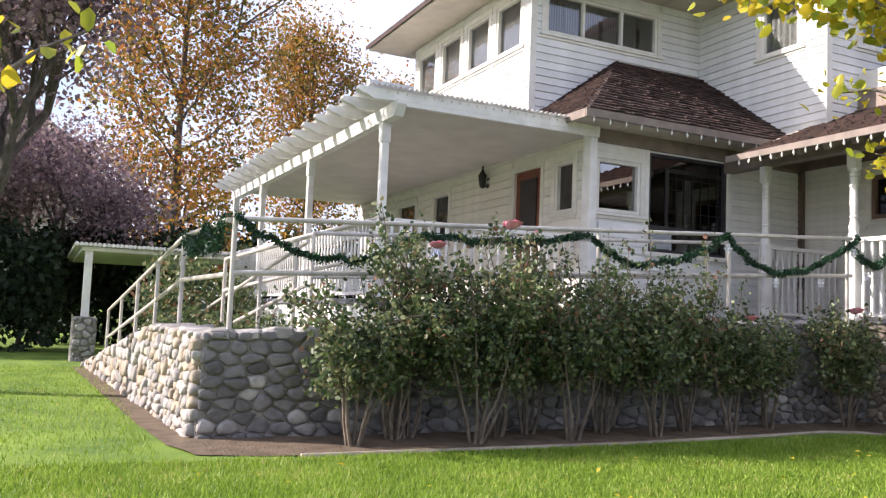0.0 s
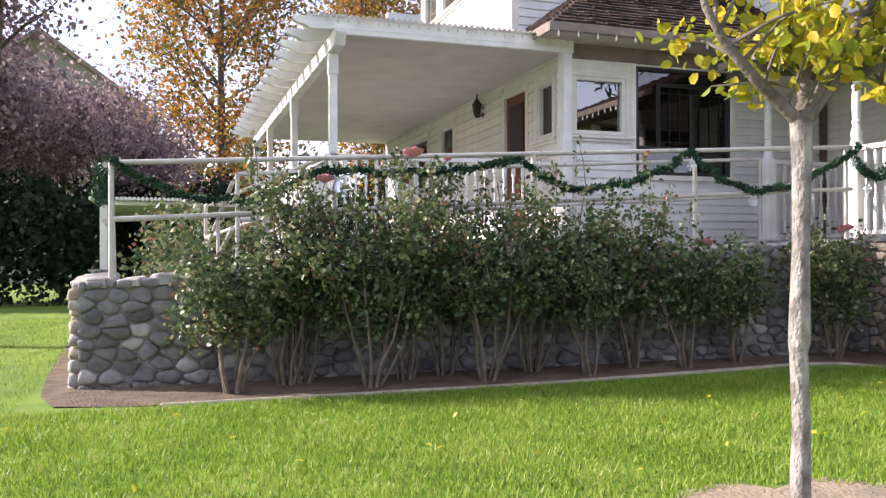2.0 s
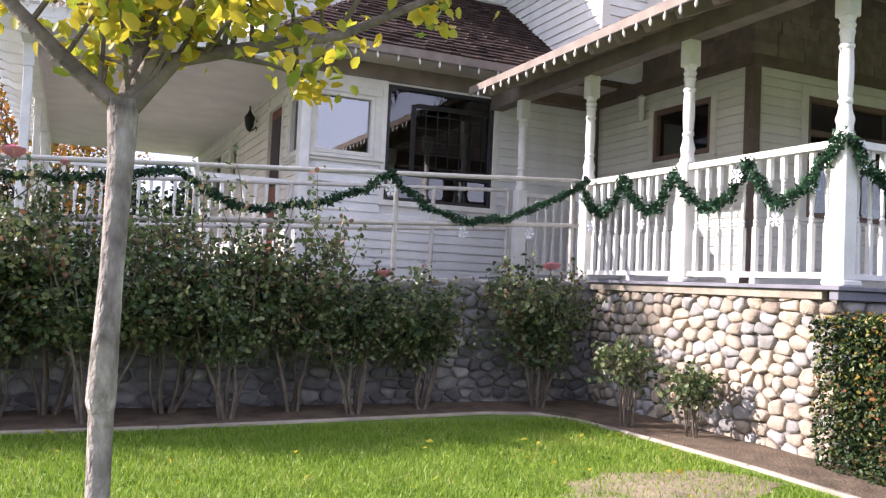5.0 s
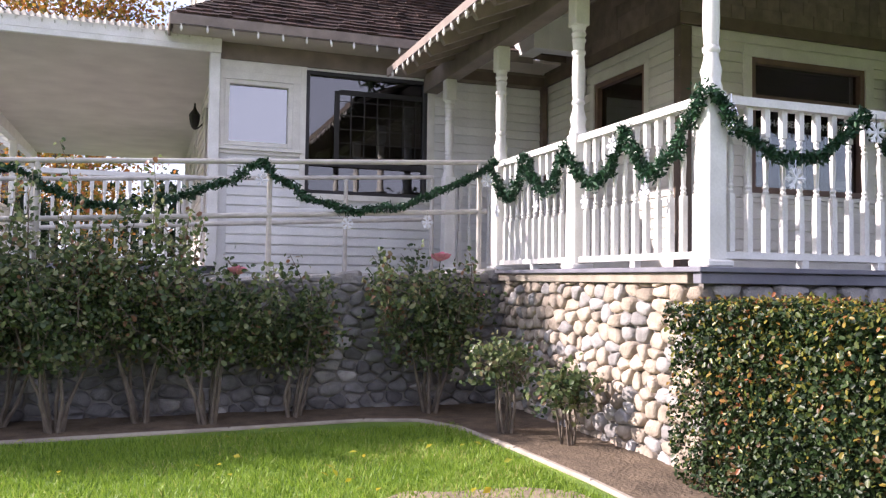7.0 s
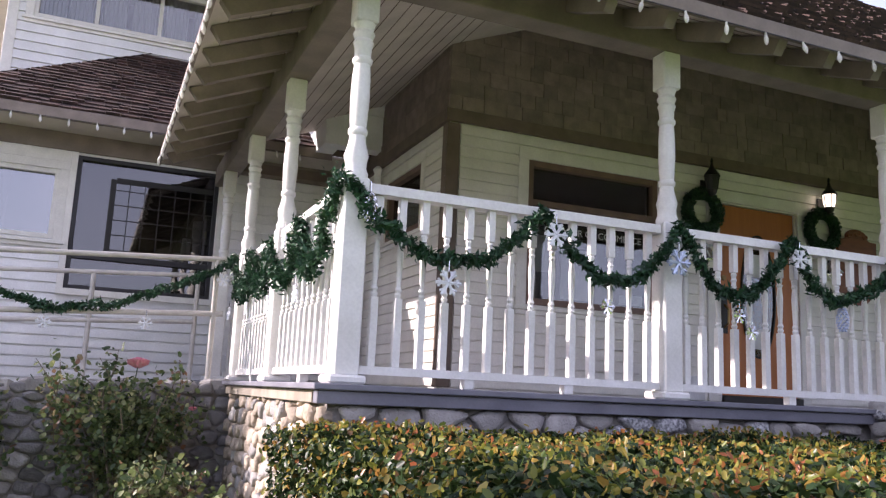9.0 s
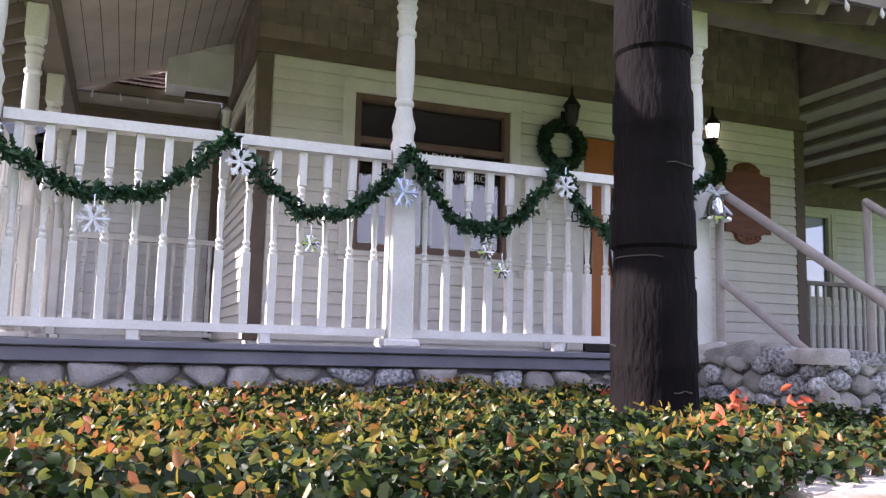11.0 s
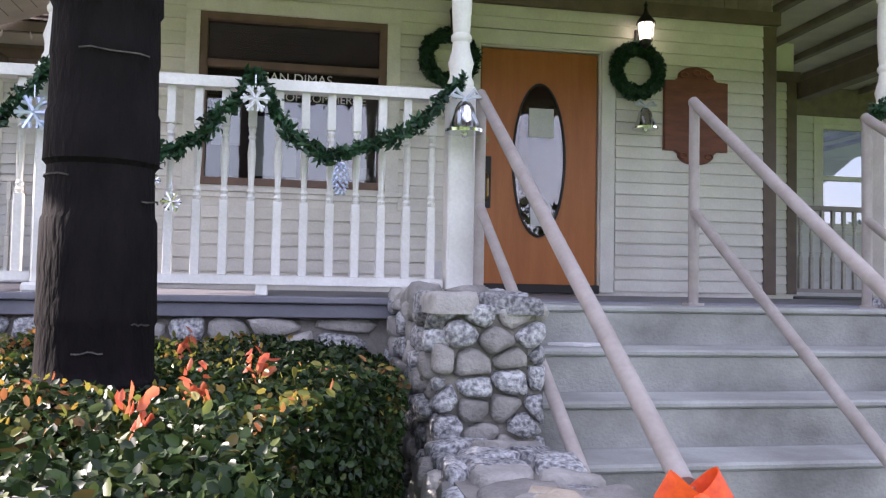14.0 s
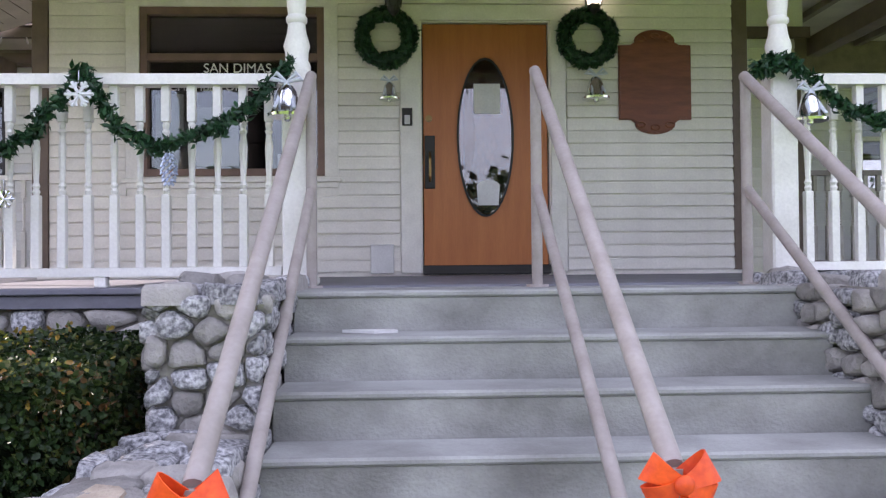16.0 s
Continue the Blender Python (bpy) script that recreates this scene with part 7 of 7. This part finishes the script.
for k in range(60):
    bm = bmesh.new()
    z = 0.9 + k * 0.1 + rnd.uniform(-0.05, 0.05)
    a0 = rnd.uniform(0, 6.28)
    a1 = a0 + rnd.uniform(0.4, 1.5)
    pts = []
    for j in range(7):
        a = a0 + (a1 - a0) * j / 6
        rr = 0.153 + 0.05 * math.exp(-max(0, z - 0.6) * 1.6)
        pts.append((2.72 + rr * math.cos(a), -1.6 + rr * math.sin(a), z + rnd.uniform(-0.005, 0.005)))
    tube(bm, pts, 0.0032, 4)
    part("leaf_scar", bm, palm_scar, palm)
cs, top = [], Vector((2.72, -1.6, 7.4))
bm = bmesh.new()
for k in range(26):
    a = k * 2.4
    e = 0.9 - 1.7 * (k / 26)
    d = Vector((math.cos(a), math.sin(a), 0))
    pts = [top + d * s * 1.7 + Vector((0, 0, e * s * 1.4 - 1.2 * s * s)) for s in (0, 0.25, 0.5, 0.75, 1)]
    tube(bm, pts, [0.03, 0.025, 0.02, 0.012, 0.006], 5)
    for s in range(60):
        f = rng.uniform(0.3, 1)
        i = min(3, int(f * 4))
        p = pts[i].lerp(pts[i + 1], f * 4 - i)
        cs.append(np.array(p) + rng.normal(size=3) * 0.12)
part("frond_stems", bm, shaded_leaf, palm, kind="stuff")
hang("fronds", leaf_cloud("fronds", cs, 0.55, shaded_leaf, rng, None, 1.0, 0.08), palm, kind="stuff")


def leaf_mass(name, x0, x1, y0, y1, h, n, size, mat, label, cat="shrub", seed=1):
    rg2 = np.random.default_rng(seed)
    t = thing(name, ((x0 + x1) / 2, (y0 + y1) / 2, 0.03), label, cat)
    u, v, w = rg2.uniform(size=n), rg2.uniform(size=n), rg2.uniform(size=n) ** 0.6
    xs_, ys_ = x0 + (x1 - x0) * u, y0 + (y1 - y0) * v
    hh = np.array([h * (0.72 + 0.45 * noise.noise(Vector((a * 0.6, b * 0.6, seed)))) for a, b in zip(xs_, ys_)])
    cs = np.stack([xs_, ys_, 0.05 + hh * w], 1) + rg2.normal(size=(n, 3)) * 0.12
    hang("foliage", leaf_cloud("foliage", cs, size, mat, rg2, None, 1.0, 0.7), t, kind="stuff")
    bm = bmesh.new()
    for k in range(6):
        x, y = x0 + (x1 - x0) * (k + 0.5) / 6, (y0 + y1) / 2
        tube(bm, [(x, y, 0), (x + 0.1, y, h * 0.35), (x - 0.05, y + 0.1, h * 0.6)], [0.06, 0.05, 0.03], 6)
    part("stems", bm, bark_dark, t)


# these banks look shaded through their near-black leaf colour
leaf_mass("shrub_bank", -17.5, -9.2, 15.2, 18.0, 3.6, 16000, 0.17, shaded_leaf, "evergreen shrubs, deep shade put into their near-black leaf colour", seed=61)
leaf_mass("shrub_bank", -9.6, -5.7, 18.5, 20.5, 3.8, 9000, 0.18, shaded_leaf, "evergreen shrubs behind the ramp, shade put into their leaf colour", seed=62)
leaf_mass("shrub_bank", -8.0, -6.2, 5.2, 9.5, 1.3, 3000, 0.08, rose_leaf, "mixed green shrubs between the ramp rails", seed=63)
leaf_mass("shrub_bank", -5.4, -0.4, 4.75, 5.4, 1.35, 3500, 0.07, rose_leaf, "low green shrubs along the house wall", seed=64)
leaf_mass("shrub_bank", -7.9, -6.0, 9.9, 12.4, 2.0, 5000, 0.09, rose_leaf, "leafy green shrubs beside the ramp foot", seed=68)
leaf_mass("far_woods", -60, -17, 40, 48, 6.0, 9000, 0.6, plum_leaf, "distant dusky trees", "woods", 65)
leaf_mass("far_woods", -8, 40, 55, 62, 9.0, 9000, 0.7, shaded_leaf, "distant dark trees", "woods", 66)
leaf_mass("far_woods", -45, 45, -34, -28, 6.5, 12000, 0.6, shaded_leaf, "dark trees across the street", "woods", 67)

# garden shelter at the ramp's foot
sh = thing("garden_shelter", (-7.6, 13.5, 0), "white patio shelter on stone piers beside dark shrubs", "shelter")
bm = bmesh.new()
soft_box(bm, -8.85, -5.9, 12.9, 18.3, 2.13, 2.21, 0.006)
part("roof_frame", bm, white_paint, sh)
bm = bmesh.new()
for k in range(40):
    tube(bm, [(-8.95 + k * 0.079, 12.75, 2.25), (-8.95 + k * 0.079, 18.4, 2.25)], 0.04, 6)
part("corrugated_sheet", bm, white_paint, sh, kind="stuff")
for x in (-8.72, -7.0):
    bm = bmesh.new()
    soft_box(bm, x - 0.07, x + 0.07, 12.93, 13.07, 0.88, 2.13, 0.006)
    part("post", bm, white_paint, sh)
    bm = bmesh.new()
    soft_box(bm, x - 0.22, x + 0.22, 12.8, 13.2, 0, 0.88, 0.03)
    pier = part("stone_pier", bm, mortar, sh)
    stones(pier, cells(x - 0.22, x + 0.22, 0.0, lambda u: 0.88, 0.17, 0.12, rs), lambda u, v, o: (u, 12.8 - o, v), 0.04, [stone], rs)
# neighbour house far behind
nh = thing("neighbour_house", (-12.0, 33.0, 0), "grey two-storey neighbour house with a gable roof", "house")
bm = bmesh.new()
box(bm, -16, -8.4, 31, 39, 0, 7.0)
prism(bm, [(-16, 31, 7.0), (-8.4, 31, 7.0), (-12.2, 31, 9.6)], (0, 8, 0))
part("wall", bm, stucco, nh)
bm = bmesh.new()
roof_slab(bm, [(-16.5, 30.4, 6.7), (-16.5, 39.5, 6.7), (-12.2, 39.5, 9.85), (-12.2, 30.4, 9.85)], 0.18)
roof_slab(bm, [(-7.9, 30.4, 6.7), (-12.2, 30.4, 9.85), (-12.2, 39.5, 9.85), (-7.9, 39.5, 6.7)], 0.18)
part("roof", bm, beam_paint, nh)
bm = bmesh.new()
soft_box(bm, -9.9, -9.0, 30.9, 31.02, 5.2, 6.4, 0.01)
part("window", bm, dark_screen, nh)

# right-hand wing beyond the porch
wing = wall("wall_right_wing", 'y', 6.2, 0.2, 7.52, 15.0, 0.1, 5.0, [(10.52, 11.72, 2.3, 3.75)], white_siding, "white lap-sided wing beyond the porch")
boards(wing, 'y', 6.2, -1, 7.56, 15, 0.4, 4.4, 0.13, [(10.42, 11.82, 2.2, 3.85)], white_siding)
window("window_right_wing", 'y', 6.2, (10.52, 11.72, 2.3, 3.75), "white sash window that mirrors the sky", trim_white, glass_film, (), (3.0,), 0.06, 0.1)
nook = wall("wall_nook", 'y', 4.35, 0.2, 7.52, 8.92, 0.4, 5.2, [], cream_paint, "short cream lap-sided wall at the porch end")
boards(nook, 'y', 4.35, -1, 7.56, 8.82, 1.38, 3.8, 0.106, [], cream_paint)
trim("trim", [(8.82, 8.945, 4.32, 4.35, 1.37, 3.8), (8.92, 8.95, 4.35, 4.45, 1.37, 3.8)], taupe_paint, "taupe corner board at the porch end")
trim("trim", [(7.55, 8.98, 4.3, 4.35, 3.8, 3.92)], taupe_paint, "brown moulding at the porch end")
bm = bmesh.new()
soft_box(bm, 9.0, 13.5, -0.06, 6.2, DECK - 0.045, DECK - 0.012, 0.005)
solid("floor", bm, deck_grey, "grey painted porch deck at the far end", "deck", kind="structure")
bal_grey = bal.copy()
bal_grey.materials.clear()
bal_grey.materials.append(pipe_white)
railing((9.0, 4.45), (13.2, 4.45), F0, RT - 0.02, 30, "dull grey balustrade at the porch end", bal_grey, 2, pipe_paint)
# flat boarded ceiling over the porch end, with battens
bm = bmesh.new()
box(bm, 7.56, 15.0, 0.95, 6.14, 4.26, 4.3)
solid("ceiling_end", bm, soffit_paint, "dim boarded ceiling at the porch end", "ceiling", kind="structure")
for k in range(10):
    bm = bmesh.new()
    x = 8.0 + k * 0.62
    soft_box(bm, x - 0.04, x + 0.04, 1.1, 6.1, 4.18, 4.258, 0.004)
    part("batten", bm, beam_paint, roof_porch)
# added panel that keeps sky light out above the end ceiling
bm = bmesh.new()
prism(bm, [(7.53, 0.97, 4.18), (7.53, 6.14, 4.18), (7.53, 6.14, 5.7), (7.53, 4.4, 5.6), (7.53, 0.97, 4.25)], (0.025, 0, 0))
solid("wall_ceiling_step", bm, shingle_wall, "dull brown filler panel added to close the gap between porch ceilings", "wall", kind="structure")
# shingled upper wall over the right-hand wing, and a tie beam
bm = bmesh.new()
box(bm, 7.52, 15.0, 6.14, 6.17, 3.86, 5.9)
solid("wall_upper_band", bm, shingle_wall, "dull brown shingled band over the right-hand wing", "wall", kind="structure")
bm = bmesh.new()
soft_box(bm, 8.98, 9.14, 0.1, 4.4, 3.62, 3.82, 0.006)
part("tie_beam", bm, taupe_paint, roof_porch)
bell((-6.08, 3.07, 1.72), 0.075, "dark silver bell on a ramp post")

# street side behind the camera, unseen: pavement and road added for neutral bounce light
bm = bmesh.new()
soft_box(bm, -60, 60, -6.6, -3.75, -0.2, -0.055, 0.01)
solid("pavement", bm, concrete, "unseen concrete pavement added for neutral bounce light", "pavement", kind="structure")
bm = bmesh.new()
box(bm, -60, 60, -16, -6.6, -0.3, -0.115)
solid("road", bm, material("asphalt", (0.07, 0.07, 0.07), 0.9, (0.045, 0.045, 0.045), bump=0.4), "unseen grey asphalt road added for neutral bounce light", "road", kind="structure")
bm = bmesh.new()
soft_box(bm, 4.1, 6.6, -4.4, -2.5, -0.2, 0.085, 0.01)
solid("pavement", bm, concrete, "concrete walk at the foot of the stairs", "pavement", kind="structure")
# fallen leaves on the lawn
n = 130
lx, ly_ = rng.uniform(-9, -1, n), rng.uniform(-2, 2, n)
cs = np.stack([lx, ly_, np.array([ground_z(a, b) + 0.05 for a, b in zip(lx, ly_)])], 1)
tagged(new("fallen_leaves", leaf_cloud("fallen_leaves", cs, 0.05, yellow_leaf, rng, np.array((0, 0, 1.5)), 0.6, 0.6)), "fallen pale yellow leaves on the grass", "leaves", kind="stuff")
